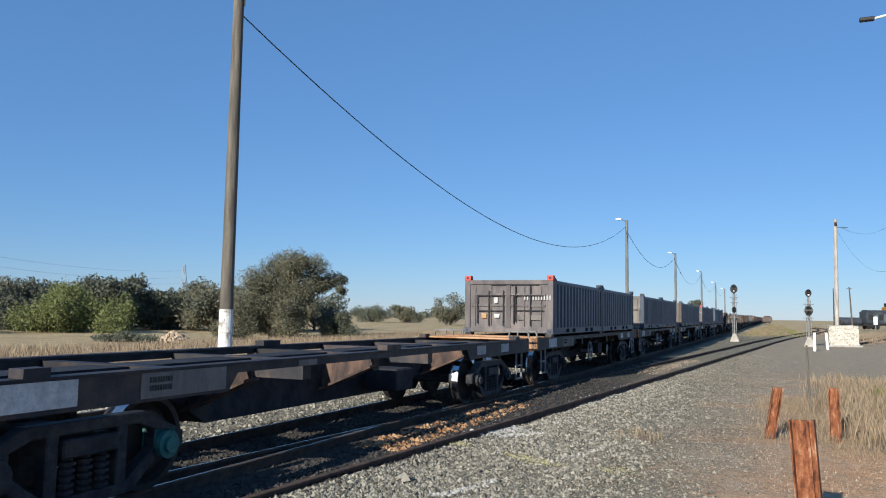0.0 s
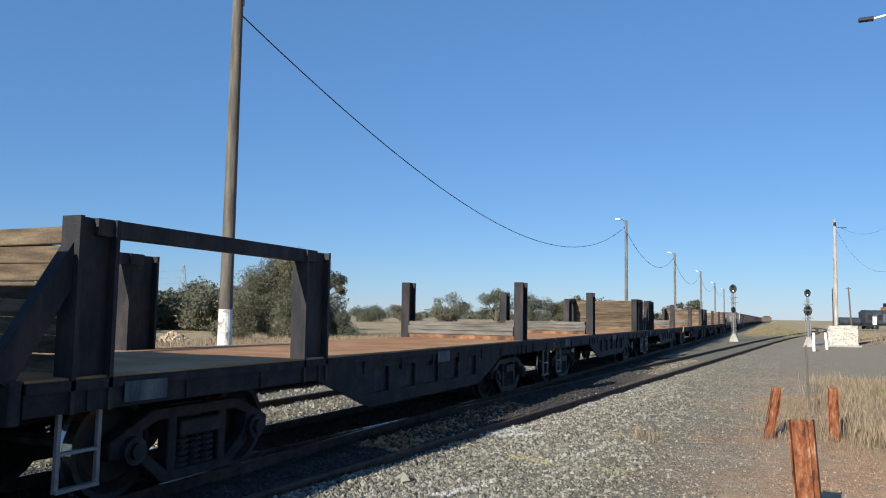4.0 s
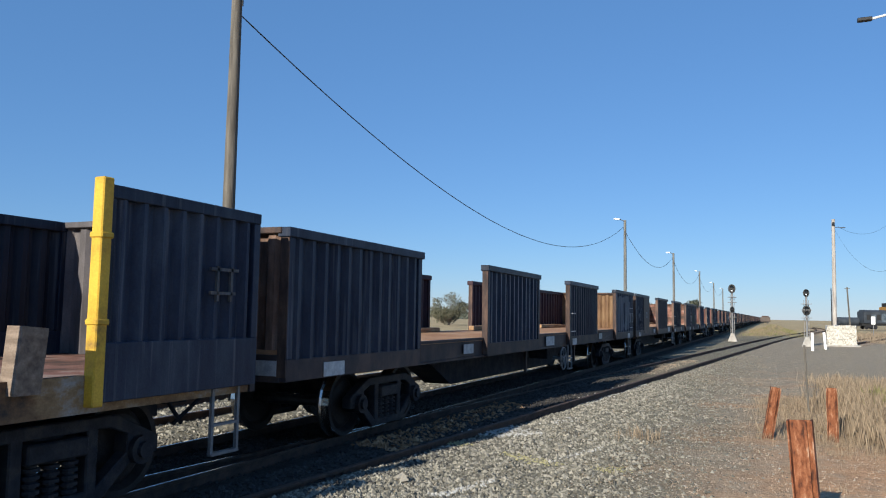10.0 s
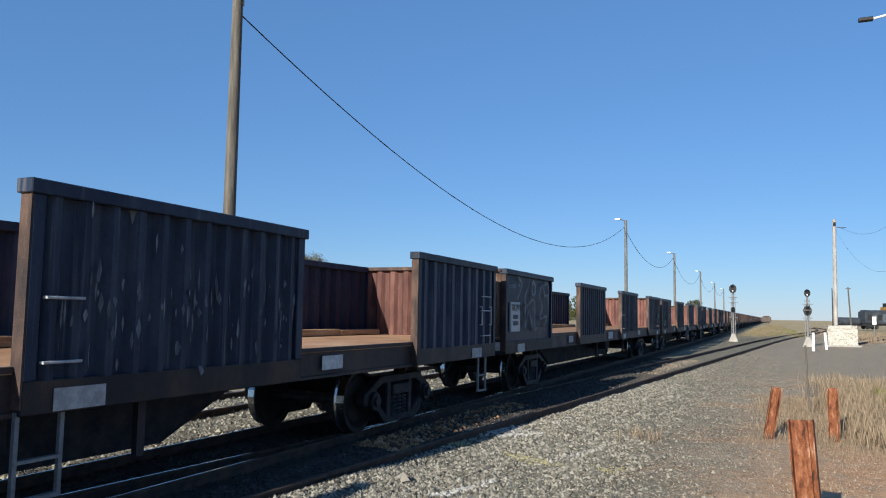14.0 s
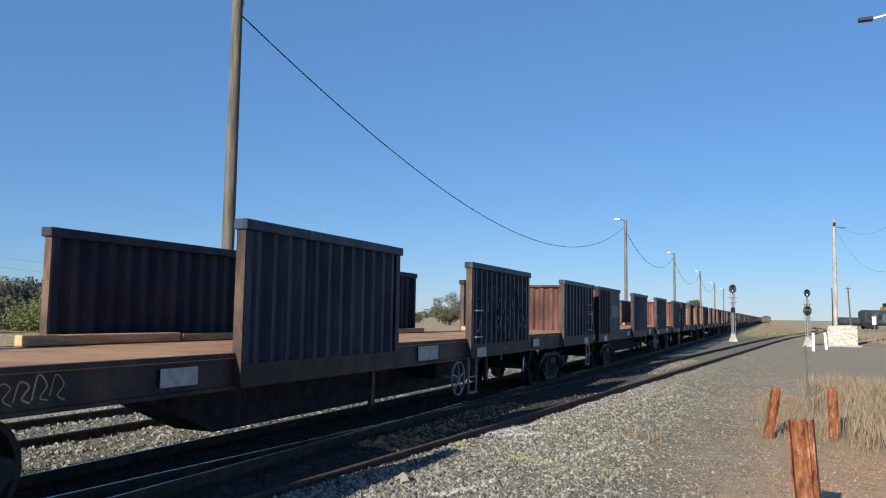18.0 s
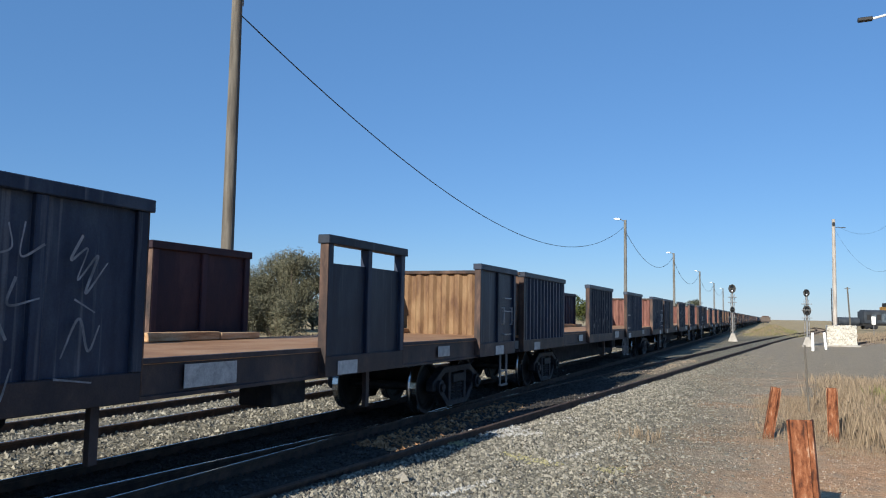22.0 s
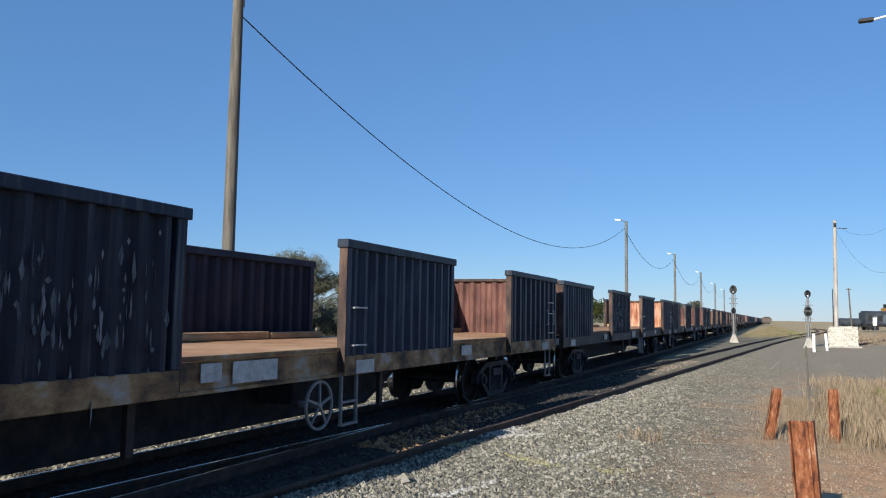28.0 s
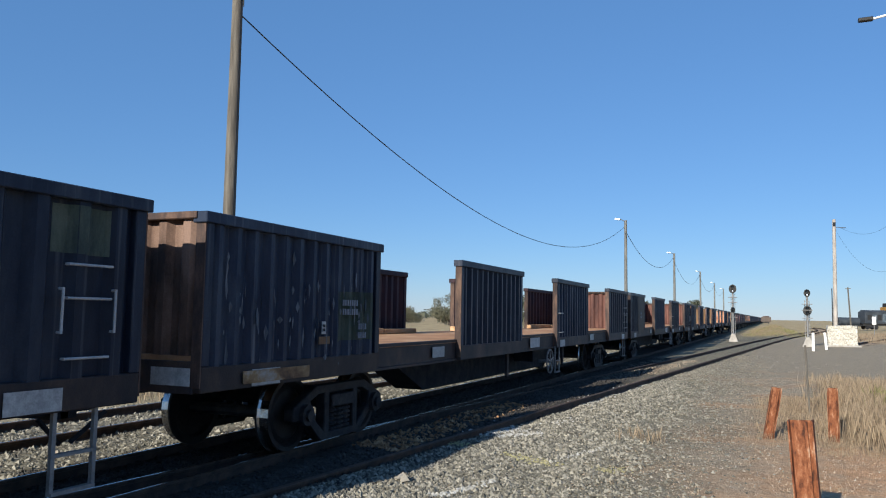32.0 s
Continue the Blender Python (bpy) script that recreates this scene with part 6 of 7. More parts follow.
        if near:
            y = 1.7 + (0.35 if i % 2 else 0)
            if kind == "K" and i % 3 and i not in (4, 7):
                s = Shape()
                s.box(0, 0.012, 0, 1.55, 0, 1.5)
                pt = part("patch_panel", s, "redpatch" if i in (2, 5, 11, 14) else "brownpanel", w, "plain welded patch panel", pose(1.456, y, 1.08))
                bars(pt, 0.014, 0.55, 0.78, 7, 0.034, 0.1, "chalk", "unreadable white stencil")
        if i == 8:
            for y0, y1, z0, z1 in ((1.97, 3.13, 1.71, 2.13),):
                s = Shape()
                s.box(0, 0.008, y0, y1, z0, z1)
                part("notice_plate", s, "chalk" if y1 > 2 else "plate", w, "chalky grey notice plate", pose(1.47, 0, 0))
        if i == 17:
            for o in w.children:
                if o.name.startswith("side_sill"):
                    recolour(o, "peel")
                for c in o.children:
                    if c.name.startswith("bottom_rail"):
                        recolour(c, "peel")
        for y0, wide, count in {20: [(0.15, 1.5, 12)], 17: [(6.75, 3.0, 22)], 18: [(6.7, 3.0, 16)], 13: [(6.8, 3.0, 10)], 7: [(13.0, 3.2, 14)], 1: [(0.3, 1.5, 12)], 5: [(19.7, 3.0, 10)], 3: [(13.0, 3.2, 14)], 12: [(6.7, 3.0, 8), (19.6, 3.1, 16)], 14: [(13.0, 3.2, 9)], 19: [(6.7, 3.0, 14)], 21: [(0.2, 3.0, 12)]}.get(i, ()) if kind == "K" else ():
            rb = random.Random(300 + i)
            blots = []
            for k in range(count * 7):
                cy, cz, a, b = y0 + rb.uniform(0.1, wide), rb.gauss(1.75, 0.28), rb.uniform(0.008, 0.024), rb.uniform(0.03, 0.15)
                blots.append([(cy + a * math.cos(1.047 * q) * rb.uniform(0.5, 1.2), cz + b * math.sin(1.047 * q) * rb.uniform(0.5, 1.2)) for q in range(6)])
            piece("graffiti", sprayed_fill(blots, "ring", face), w, pose(1.4555, 0, 0), "blotched remains of pale spray")
        u = start[i] if i < len(start) else u
        enlist(w, u)
        u += 23.69 if kind == "K" else 18.1
    for proto in (k_full, r_full, k_far, r_far):
        for o in list(proto.children_recursive) + [proto]:
            bpy.data.objects.remove(o)
    # notices, tins and scrawls on single wagons
    wagons = [t[0] for t in TRAIN if t[0].name.startswith("panel_sided_wagon")]

    def board(i, y, z, wide, high, key, label, x=1.47, n=0):
        s = Shape()
        s.box(0, 0.008, -wide / 2, wide / 2, -high / 2, high / 2)
        b = part("notice_plate", s, key, wagons[i], label, pose(x, y, z), bevel=0.002)
        if n:
            bars(b, 0.009, -wide * 0.36, high * 0.05, n, wide * 0.72 / (1.6 * n), high * 0.22, "ink")
    board(8, 1.75, 1.55, 0.22, 0.32, "chalk", "peeling pinkish sticker", n=3)
    board(8, 2.17, 1.45, 0.36, 0.24, "tan", "tan notice plate", n=4)
    board(9, 0.06, 1.68, 0.13, 0.22, "plate", "small white plate with two bars", n=2)
    board(9, 1.22, 1.16, 0.1, 0.2, "plate", "narrow white label")
    board(9, 1.5, 1.16, 0.32, 0.16, "chalk", "smeared pale label")
    board(17, 10.5, 1.14, 0.3, 0.18, "plate", "white plate on a peeling sill", 1.386)
    board(4, 11.19, 1.12, 0.42, 0.16, "plate", "torn white plate on the sill", 1.386)
    def overpaint(i, y0, y1, z0, z1, key, label, lift=1.456):
        """An uneven painted-over rectangle that follows the sheet."""
        ro = random.Random(int(i * 50 + y0 * 10))
        ya, yb, za, zb = y0 + 0.04, y1 - 0.04, z0 + 0.04, z1 - 0.04
        pts = [(y0, za), (y0, zb), (ya, z1), (yb, z1), (y1, zb), (y1, za), (yb, z0), (ya, z0)]
        pts = [(a + ro.uniform(-0.012, 0.012), b + ro.uniform(-0.012, 0.012)) for a, b in pts]
        piece("overpaint", sprayed_fill([pts], key, functools.partial(side_face, order[i])), wagons[i], pose(lift, 0, 0), label)
    overpaint(2, 0.7, 1.66, 1.35, 2.02, "mossy", "greenish-grey overpainted patch")
    overpaint(5, 0.36, 1.62, 1.22, 2.0, "mossy", "greenish-grey overpainted patch")
    overpaint(7, 0.75, 1.6, 1.36, 2.12, "ring", "pale grey overpainted patch")
    overpaint(17, 0.56, 1.42, 1.42, 2.02, "mossy", "blotched grey patch")
    rs = random.Random(9)
    swirls = [[(0.99 + 0.1 * math.cos(a) + rs.uniform(-0.03, 0.03), 1.72 + 0.07 * math.sin(a)), (0.99 + 0.25 * math.cos(a + 0.2), 1.72 + 0.17 * math.sin(a + 0.2)), (0.99 + 0.38 * math.cos(a + 0.1), 1.72 + 0.27 * math.sin(a + 0.1))] for a in [0.36 * k for k in range(17)]]
    piece("graffiti", sprayed(swirls, 0.024, "ring", functools.partial(side_face, "K")), wagons[17], pose(1.458, 0, 0), "faded grey sprayed sunburst")
    overpaint(20, 22.12, 22.66, 2.15, 2.53, "mossy", "greenish-grey patch high on the panel")
    overpaint(21, 2.44, 3.38, 1.38, 2.0, "mossy", "greenish-grey patch with two rows of bars")
    for i, y, z, n in ((21, 2.5, 1.82, 7), (21, 2.9, 1.52, 4), (2, 1.9, 1.9, 8)):
        bars(wagons[i], 1.474, y, z, n, 0.035, 0.075, "chalk", "unreadable white stencil")
    board(5, 0.97, 1.5, 0.12, 0.22, "plate", "small white plate", n=2)
    board(5, 0.6, 1.4, 0.42, 0.14, "boxend", "tan plate with a torn edge")
    board(7, 0.9, 1.28, 0.36, 0.14, "plate", "white plate low on the panel")
    board(6, 22.6, 2.38, 0.34, 0.36, "boxpost", "faded tan plate under the top rail")
    board(21, 2.08, 1.55, 0.09, 0.15, "plate", "small white and red label", n=2)
    board(21, 2.1, 1.4, 0.24, 0.09, "tan", "small tan label")
    board(21, 1.2, 1.06, 1.2, 0.13, "peel", "orange-rusted strip along the sill")
    board(4, 21.84, 2.28, 0.17, 0.44, "boxpost", "upright dull tan plate")
    board(4, 22.2, 2.27, 0.17, 0.46, "boxpost", "upright dull tan plate")
    board(4, 22.0, 1.91, 0.14, 0.2, "edge", "small brown plate")
    board(4, 22.08, 1.355, 0.95, 0.06, "rusty", "orange ledge strip")
    s = Shape()
    s.bar((0.004, -0.36, -0.2), (0.004, 0.36, 0.2), 0.12, 0.012, up=(1, 0, 0))
    part("brace_plate", s, "boxpost", wagons[4], "slanting dull tan plate", pose(1.474, 22.08, 1.67))
    s = Shape()
    s.box(0.0, 0.09, -0.17, 0.17, 0.0, 0.38)
    box = part("valve_cover", s, "redpatch", wagons[6], "small rust-red box", pose(1.465, 20.26, 1.19), bevel=0.012)
    s = Shape()
    s.box(0.09, 0.098, -0.14, 0.14, 0.06, 0.2)
    part("label", s, "chalk", box)
    for o in [o for o in wagons[9].children_recursive if o.name.startswith("white_plate") and (o.parent.name.startswith("headstock") or min(abs(o.matrix_basis.translation.y - q) for q in (1.0, 8.1)) < 0.1)]:
        bpy.data.objects.remove(o)
    for i in (4, 5):
        for o in [o for o in wagons[i].children if o.name.startswith("ladder")]:
            bpy.data.objects.remove(o)
    s = Shape()
    s.rod((0.0, 0.0, 1.58), (0.0, 0.0, 2.08), 0.012, n=8)
    for z in (1.58, 2.08):
        s.rod((0.0, -0.1, z), (0.0, 0.0, z), 0.012, n=6)
    part("grab_rail", s, "grip", wagons[4], "pale bent grab rail", pose(1.42, 23.06, 0))
    # a round worn emblem on a flat panel, with plain bars in it
    s = Shape()
    for k in range(28):
        a, b = 6.28319 * k / 28, 6.28319 * (k + 1) / 28
        s.bar((0, 0.30 * math.cos(a), 0.29 * math.sin(a)), (0, 0.30 * math.cos(b), 0.29 * math.sin(b)), 0.045, 0.004, up=(1, 0, 0))
    for k, (y, h) in enumerate(((-0.19, 0.13), (-0.11, 0.2), (-0.03, 0.16), (0.05, 0.22), (0.13, 0.17), (0.21, 0.1))):
        s.box(-0.001, 0.003, y - 0.028, y + 0.028, -h + 0.03 * (k % 2), h)
    part("emblem", s, "boxpost", wagons[16], "worn brown round emblem", pose(1.416, 15.76, 1.74))
    s = Shape()
    for y, z0, z1 in ((16.26, 1.45, 1.85), (16.76, 1.45, 1.85), (16.93, 1.45, 1.84)):
        s.rod((0.05, y, z0), (0.05, y, z1), 0.012, n=8)
        for z in (z0, z1):
            s.rod((-0.03, y, z), (0.05, y, z), 0.012, n=6)
    s.rod((0.05, 16.33, 2.0), (0.05, 16.7, 2.0), 0.012, n=8)
    for o in [o for o in wagons[16].children if o.name.startswith("ladder")]:
        bpy.data.objects.remove(o)
    part("grab_rail", s, "grip", wagons[16], "pale bent grab rails", pose(1.44, 0, 0))
    board(16, 15.75, 1.14, 0.36, 0.2, "plate", "white plate on the sill")
    board(16, 16.99, 1.14, 0.1, 0.12, "plate", "small white label")
    # big faded grey shapes on the plain sides of one wagon and along its sill
    blobs = [[(10.18, 2.12), (10.45, 2.14), (10.7, 2.12), (10.84, 2.02), (10.78, 1.82), (10.93, 1.62), (10.82, 1.45), (10.62, 1.38), (10.52, 1.55), (10.42, 1.4), (10.22, 1.42), (10.2, 1.8)],
             [(11.16, 2.12), (11.3, 2.14), (11.44, 1.92), (11.64, 2.13), (11.84, 2.06), (11.66, 1.76), (11.98, 1.62), (11.96, 1.4), (11.7, 1.38), (11.5, 1.58), (11.34, 1.38), (11.16, 1.4)]]
    piece("graffiti", sprayed_fill(blobs, "ring"), wagons[9], pose(1.4125, 0, 0), "large faded grey sprayed shapes")
    blocks = []
    for k in range(6):
        y = 7.5 + 0.48 * k
        blocks += [[(y, 1.0), (y, 1.23), (y + 0.16, 1.235), (y + 0.15, 1.0)], [(y + 0.2, 1.14), (y + 0.2, 1.23), (y + 0.4, 1.235), (y + 0.4, 1.13)]] if k % 2 else [[(y, 1.02), (y + 0.04, 1.22), (y + 0.34, 1.23), (y + 0.38, 1.03), (y + 0.24, 1.0), (y + 0.2, 1.12), (y + 0.14, 1.0)]]
    piece("graffiti", sprayed_fill(blocks, "ring"), wagons[9], pose(1.3545, 0, 0), "faded grey sprayed blocks along the sill")
    scrawl = {6: (18.5, 0.56, "paint", "white sprayed curls along the sill"), 7: (3.6, 0.9, "lichen", "faded green scrawl along the sill"), 0: (18.2, 1.05, "paint", "white sprayed name-like curls along the sill"), 18: (5.4, 0.9, "paint", "white sprayed curls along the sill")}
    for i, (y, wide, key, label) in scrawl.items():
        rs = random.Random(60 + i)
        curls = []
        for k in range(6):
            c, r = y + wide * (k + 0.5) / 6, wide / 13
            curls.append([(c - r, 1.03 + rs.uniform(0, 0.04)), (c - r * 0.3, 1.21 + rs.uniform(-0.03, 0.03)), (c + r * 0.8, 1.15), (c, 1.09 + rs.uniform(-0.03, 0.03)), (c + r, 1.02 + rs.uniform(0, 0.03))])
        piece("graffiti", sprayed(curls, 0.018, key), wagons[i], pose(1.356, 0, 0), label)
    tin = thing("paint_tin", "dented white paint tin on the rusty deck", "tin", m=pose(0, 0, 0))
    s = Shape()
    s.rod((0, 0, 0), (0, 0, 0.2), 0.085, n=16)
    part("body", s, "plate", tin)
    for z in (0.0, 0.19):
        s = Shape()
        s.rod((0, 0, z), (0, 0, z + 0.012), 0.089, n=16)
        part("rim", s, "silver", tin)
    TIN.append(tin)

    # plates with readable codes
    code = {4: ("RKWY", 0.39, 1.83), 9: ("RKFX", 0.9, 1.83)}
    wagons = [t for t in TRAIN if t[0].name.startswith("panel_sided_wagon")]
    for i, (word, y, z) in code.items():
        w = wagons[i][0]
        if i == 4:
            s = Shape()
            s.box(-0.03, 0.006, -0.12, 0.48, -0.43, 0.18)
            pl = part("code_plate", s, "plate", w, "white code plate", pose(1.47, y, z))
            piece("lettering", text_mesh(word, 0.2, "ink"), pl, pose(0.010, -0.07, 0.0) @ FACE)
            bars(pl, 0.010, 0.0, -0.17, 5, 0.045, 0.09, "box")
        else:
            piece("lettering", text_mesh(word, 0.15, "plate"), w, pose(1.466, y, z) @ FACE)
            bars(w, 1.466, y + 0.02, z - 0.2, 3, 0.06, 0.04, "plate", "unreadable white stencil")
            sign = [[(0.3, 1.58), (0.3, 1.78)], [(0.3, 1.78), (0.54, 1.78)], [(0.54, 1.78), (0.54, 1.58)], [(0.54, 1.58), (0.3, 1.58)], [(0.42, 1.75), (0.33, 1.68)], [(0.33, 1.68), (0.42, 1.61)], [(0.42, 1.61), (0.51, 1.68)], [(0.51, 1.68), (0.42, 1.75)]]
            piece("lettering", sprayed(sign, 0.02, "plate"), w, pose(1.464, 0, 0), "small white diamond mark")
            s = Shape()
            s.box(1.44, 1.475, 0.1, 1.98, 1.3, 1.34)
            part("ledge", s, "steelpost", w)


build_train()


# ---- poles, wires and signals ----
def wire(points_list, r, name, label, sag=None, key="wire"):
    a, b = Vector(points_list[0]), Vector(points_list[1])
    n = 40
    pts = [a.lerp(b, i / n) - Vector((0, 0, 4 * sag * (i / n) * (1 - i / n))) for i in range(n + 1)]
    side = (b - a).cross(Vector((0, 0, 1))).normalized()
    up = side.cross((b - a).normalized())
    v = [tuple(p + (side * math.cos(k * 1.2566) + up * math.sin(k * 1.2566)) * r) for p in pts for k in range(5)]
    f = [(i * 5 + k, i * 5 + (k + 1) % 5, i * 5 + 5 + (k + 1) % 5, i * 5 + 5 + k) for i in range(n) for k in range(5)]
    return tagged(piece(name, from_arrays(name, v, f, key)), label, "cable")


def light_pole(x, y, h, r0, r1, band=False, lamp=True, lean=0.0):
    p = thing("light_pole", "tall weathered grey yard pole" + (" with a white painted foot band" if band else " with a lamp arm"), "pole", "poles beside the track", pose(x, y, ground_z(x, y) - 0.1, 0, lean, 0))
    s = Shape()
    s.rod((0, 0, 0), (0, 0, h), r0, r1, n=24)
    part("shaft", s, "pole" if band else "greypole", p)
    if band:
        s = Shape()
        s.rod((0, 0, 0.3), (0, 0, 2.02), r0 + 0.006, r0 + (r1 - r0) * 0.18 + 0.004, n=18)
        part("white_band", s, "flake", p, "flaking white band round the foot")
        s = Shape()
        s.box(r1 - 0.01, r1 + 0.07, -0.04, 0.04, h - 0.75, h - 0.05)
        for k in range(6):
            a = (r1 + 0.05, 0, h - 0.72 - 0.05 * k)
            s.rod(a, (r1 + 0.06, 0, a[2] - 0.06), 0.014, n=6)
        part("bracket", s, "black", p)
    if lamp:
        s = Shape()
        s.bar((0, 0, h - 0.15), (-0.35, -0.45, h + 0.05), 0.05, 0.05)
        part("lamp_arm", s, "silver", p)
        s = Shape()
        s.prism([(-0.34, h + 0.0), (-0.5, h - 0.03), (-0.82, h + 0.02), (-0.88, h + 0.08), (-0.74, h + 0.14), (-0.4, h + 0.11)], "y", -0.62, -0.3)
        part("lamp_head", s, "white", p, "pale street-lamp head", bevel=0.02)
    return p


light_pole(-11.5, 13.98, 10.2, 0.158, 0.12, True, False)
ends = [(-11.5, 14.13, 8.78)]
for y, h, r in ((66.2, 10.4, 0.155), (102.0, 10.4, 0.17), (141.2, 10.3, 0.17), (177.4, 9.9, 0.17), (211.8, 9.9, 0.17)):
    light_pole(-11.5, y, h, r, r * 0.75)
    ends.append((-11.62, y - 0.2, h - 0.91))
for i, (a, b) in enumerate(zip(ends, ends[1:])):
    wire((a, b), 0.017 if i == 0 else 0.022, "overhead_wire", "black cable that sags between the poles", sag=(3.36, 2.2, 2.4, 2.0, 1.6)[i])


def right_pole():
    p = thing("timber_pole", "pale timber pole with an insulator and a short arm", "pole", m=pose(4.55, 66.6, -0.3, 0, 0.6, 0))
    s = Shape()
    s.rod((0, 0, 0), (0, 0, 10.0), 0.17, 0.12, n=18)
    part("shaft", s, "pale", p)
    s = Shape()
    s.rod((0, -0.15, 9.5), (0, -0.2, 9.75), 0.1, 0.08, n=10)
    part("insulator", s, "black", p)
    s = Shape()
    s.bar((0, 0, 9.35), (0.75, 0, 9.33), 0.035, 0.035)
    s.box(0.45, 0.85, -0.06, 0.06, 9.29, 9.34)
    part("lamp_arm", s, "black", p)
    wire(((4.97, 66.5, 9.1), (9.0, 72, 9.7)), 0.008, "overhead_wire", "thin black service cable", 0.66)
    wire(((4.77, 66.6, 8.8), (11.5, 72, 9.4)), 0.008, "overhead_wire", "thin black service cable", 3.4)
    for x, y, h, r, lean, key in ((8.68, 102.0, 6.05, 0.1, -2.7, "pole"), (4.95, 75.4, 4.9, 0.05, 0.0, "black")):
        q = thing("far_pole", "thin distant timber pole with a crossarm" if h > 5 else "thin dark steel pole behind the white block", "pole", m=pose(x, y, -0.3, 0, lean, 0))
        s = Shape()
        s.rod((0, 0, 0), (0, 0, h), r, r * 0.75, n=8)
        part("shaft", s, key, q)
        if h > 5:
            s = Shape()
            s.box(-0.3, 0.3, -0.05, 0.05, h - 0.22, h - 0.14)
            part("crossarm", s, "pole", q)


right_pole()


def near_lamp():
    p = thing("street_lamp", "curved grey street lamp that reaches in from the side", "street lamp", m=pose(4.9, 12.2, -0.3))
    s = Shape()
    s.rod((0, 0, 0), (0, 0, 5.9), 0.09, 0.06, n=14)
    part("pole", s, "silver", p)
    s = Shape()
    pts = [(0, 0, 5.85), (-0.4, -0.05, 6.2), (-1.4, -0.12, 6.36), (-2.6, -0.16, 6.40), (-3.33, -0.19, 6.36), (-3.5, -0.19, 6.33)]
    for a, b in zip(pts, pts[1:]):
        s.rod(a, b, 0.017, n=10)
    part("arm", s, "white", p)
    s = Shape()
    s.box(-3.68, -3.49, -0.23, -0.15, 6.305, 6.36)
    part("lamp_head", s, "black", p, "flat dark lamp head", bevel=0.01)


near_lamp()


def signal(x, y, top, heads, label):
    g = thing("railway_signal", label, "railway signal", "signals", pose(x, y, -0.24))
    s = Shape()
    s.prism([(-0.42, -0.1), (-0.13, 0.7), (0.13, 0.7), (0.42, -0.1)], "y", -0.25, 0.25)
    part("base", s, "concrete", g, bevel=0.03)
    s = Shape()
    s.rod((0, 0, 0.6), (0, 0, top), 0.075, n=12)
    part("mast", s, "silver", g)
    s = Shape()
    for xx in (-0.16, 0.16):
        s.bar((xx, 0.3, 0.5), (xx, 0.3, top - 0.7), 0.035, 0.035)
    for k in range(int((top - 1.2) / 0.3)):
        s.bar((-0.16, 0.3, 0.7 + 0.3 * k), (0.16, 0.3, 0.7 + 0.3 * k), 0.025, 0.025)
    part("ladder", s, "silver", g)
    s = Shape()
    for z in (top - 1.05, top - 1.5, 2.1):
        s.box(-0.36, 0.36, -0.22, 0.3, z, z + 0.05)
    part("brackets", s, "silver", g)
    for rank, (z, r) in enumerate(heads):
        s = Shape()
        s.prism([(r * 0.78 * math.cos(6.2832 * k / 20), z + r * math.sin(6.2832 * k / 20)) for k in range(20)], "y", -0.12, -0.09)
        h = part("signal_head", s, "black", g, "black oval target with hooded lamps")
        for dz in (-r * 0.42, r * 0.42):
            s = Shape()
            s.rod((0, -0.12, z + dz), (0, -0.2, z + dz), 0.055 if rank == 0 and dz < 0 else 0.1, n=14)
            part("lamp", s, "lit" if rank == 0 and dz < 0 else "lens", h, "lit white lamp" if rank == 0 and dz < 0 else "")
            s = Shape()
            for k in range(8):
                a, b = math.pi * k / 8, math.pi * (k + 1) / 8
                s.bar((0.13 * math.cos(a), -0.3, z + dz + 0.13 * math.sin(a)), (0.13 * math.cos(b), -0.3, z + dz + 0.13 * math.sin(b)), 0.36, 0.012, up=(0, 0.001, 1) if k != 3 else (0, 0.001, 1))
            part("hood", s, "black", h)
    return g


signal(-3.12, 71.5, 4.9, ((4.62, 0.40), (2.78, 0.26)), "silver railway signal mast with two black heads")
signal(2.46, 63.1, 4.2, ((4.0, 0.29), (2.68, 0.38)), "silver railway signal mast with two large black heads")


# ---- yard objects ----
def beam_post(x, y, h, tip, web, flange, label, turn):
    """An old steel channel set upright in the ground."""
    p = thing("steel_channel_post", label, "post", "rusty posts", pose(x, y, ground_z(x, y) - 0.25, tip[0], tip[1], turn))
    s = Shape()
    t = 0.014
    pts = [(-web / 2, -flange / 2), (-web / 2 + 0.012, -flange / 2), (-web / 2 + 0.02, 0), (web / 2 - 0.02, 0), (web / 2 - 0.012, -flange / 2), (web / 2, -flange / 2), (web / 2, flange / 2), (web / 2 - 0.012, flange / 2), (web / 2 - 0.02, t), (-web / 2 + 0.02, t), (-web / 2 + 0.012, flange / 2), (-web / 2, flange / 2)]
    s.prism(pts, "z", 0, h + 0.25)
    part("channel", s, "rust", p, bevel=0.003)
    s = Shape()
    s.box(web * 0.16, web * 0.27, -0.035, 0.0, 0, h + 0.24)
    part("seam_rib", s, "rust", p)
    return p


beam_post(-0.135, 13.9, 0.87, (2, 9.5), 0.16, 0.10, "leaning rust-orange steel channel post in dry grass", 8)
beam_post(0.90, 14.08, 0.87, (0, -0.5), 0.165, 0.10, "upright rust-red steel channel post in dry grass", -4)
beam_post(0.30, 7.5, 1.11, (1, -3.5), 0.205, 0.13, "large rust-orange steel channel post in gravel", -8)


def rod_post():
    p = thing("marker_rod", "thin grey steel rod upright in the ground", "post", m=pose(0.68, 17.4, -0.3, 0, -2.2, 0))
    s = Shape()
    s.rod((0, 0, 0), (0, 0, 1.52), 0.019, n=8)
    part("rod", s, "pole", p)


rod_post()


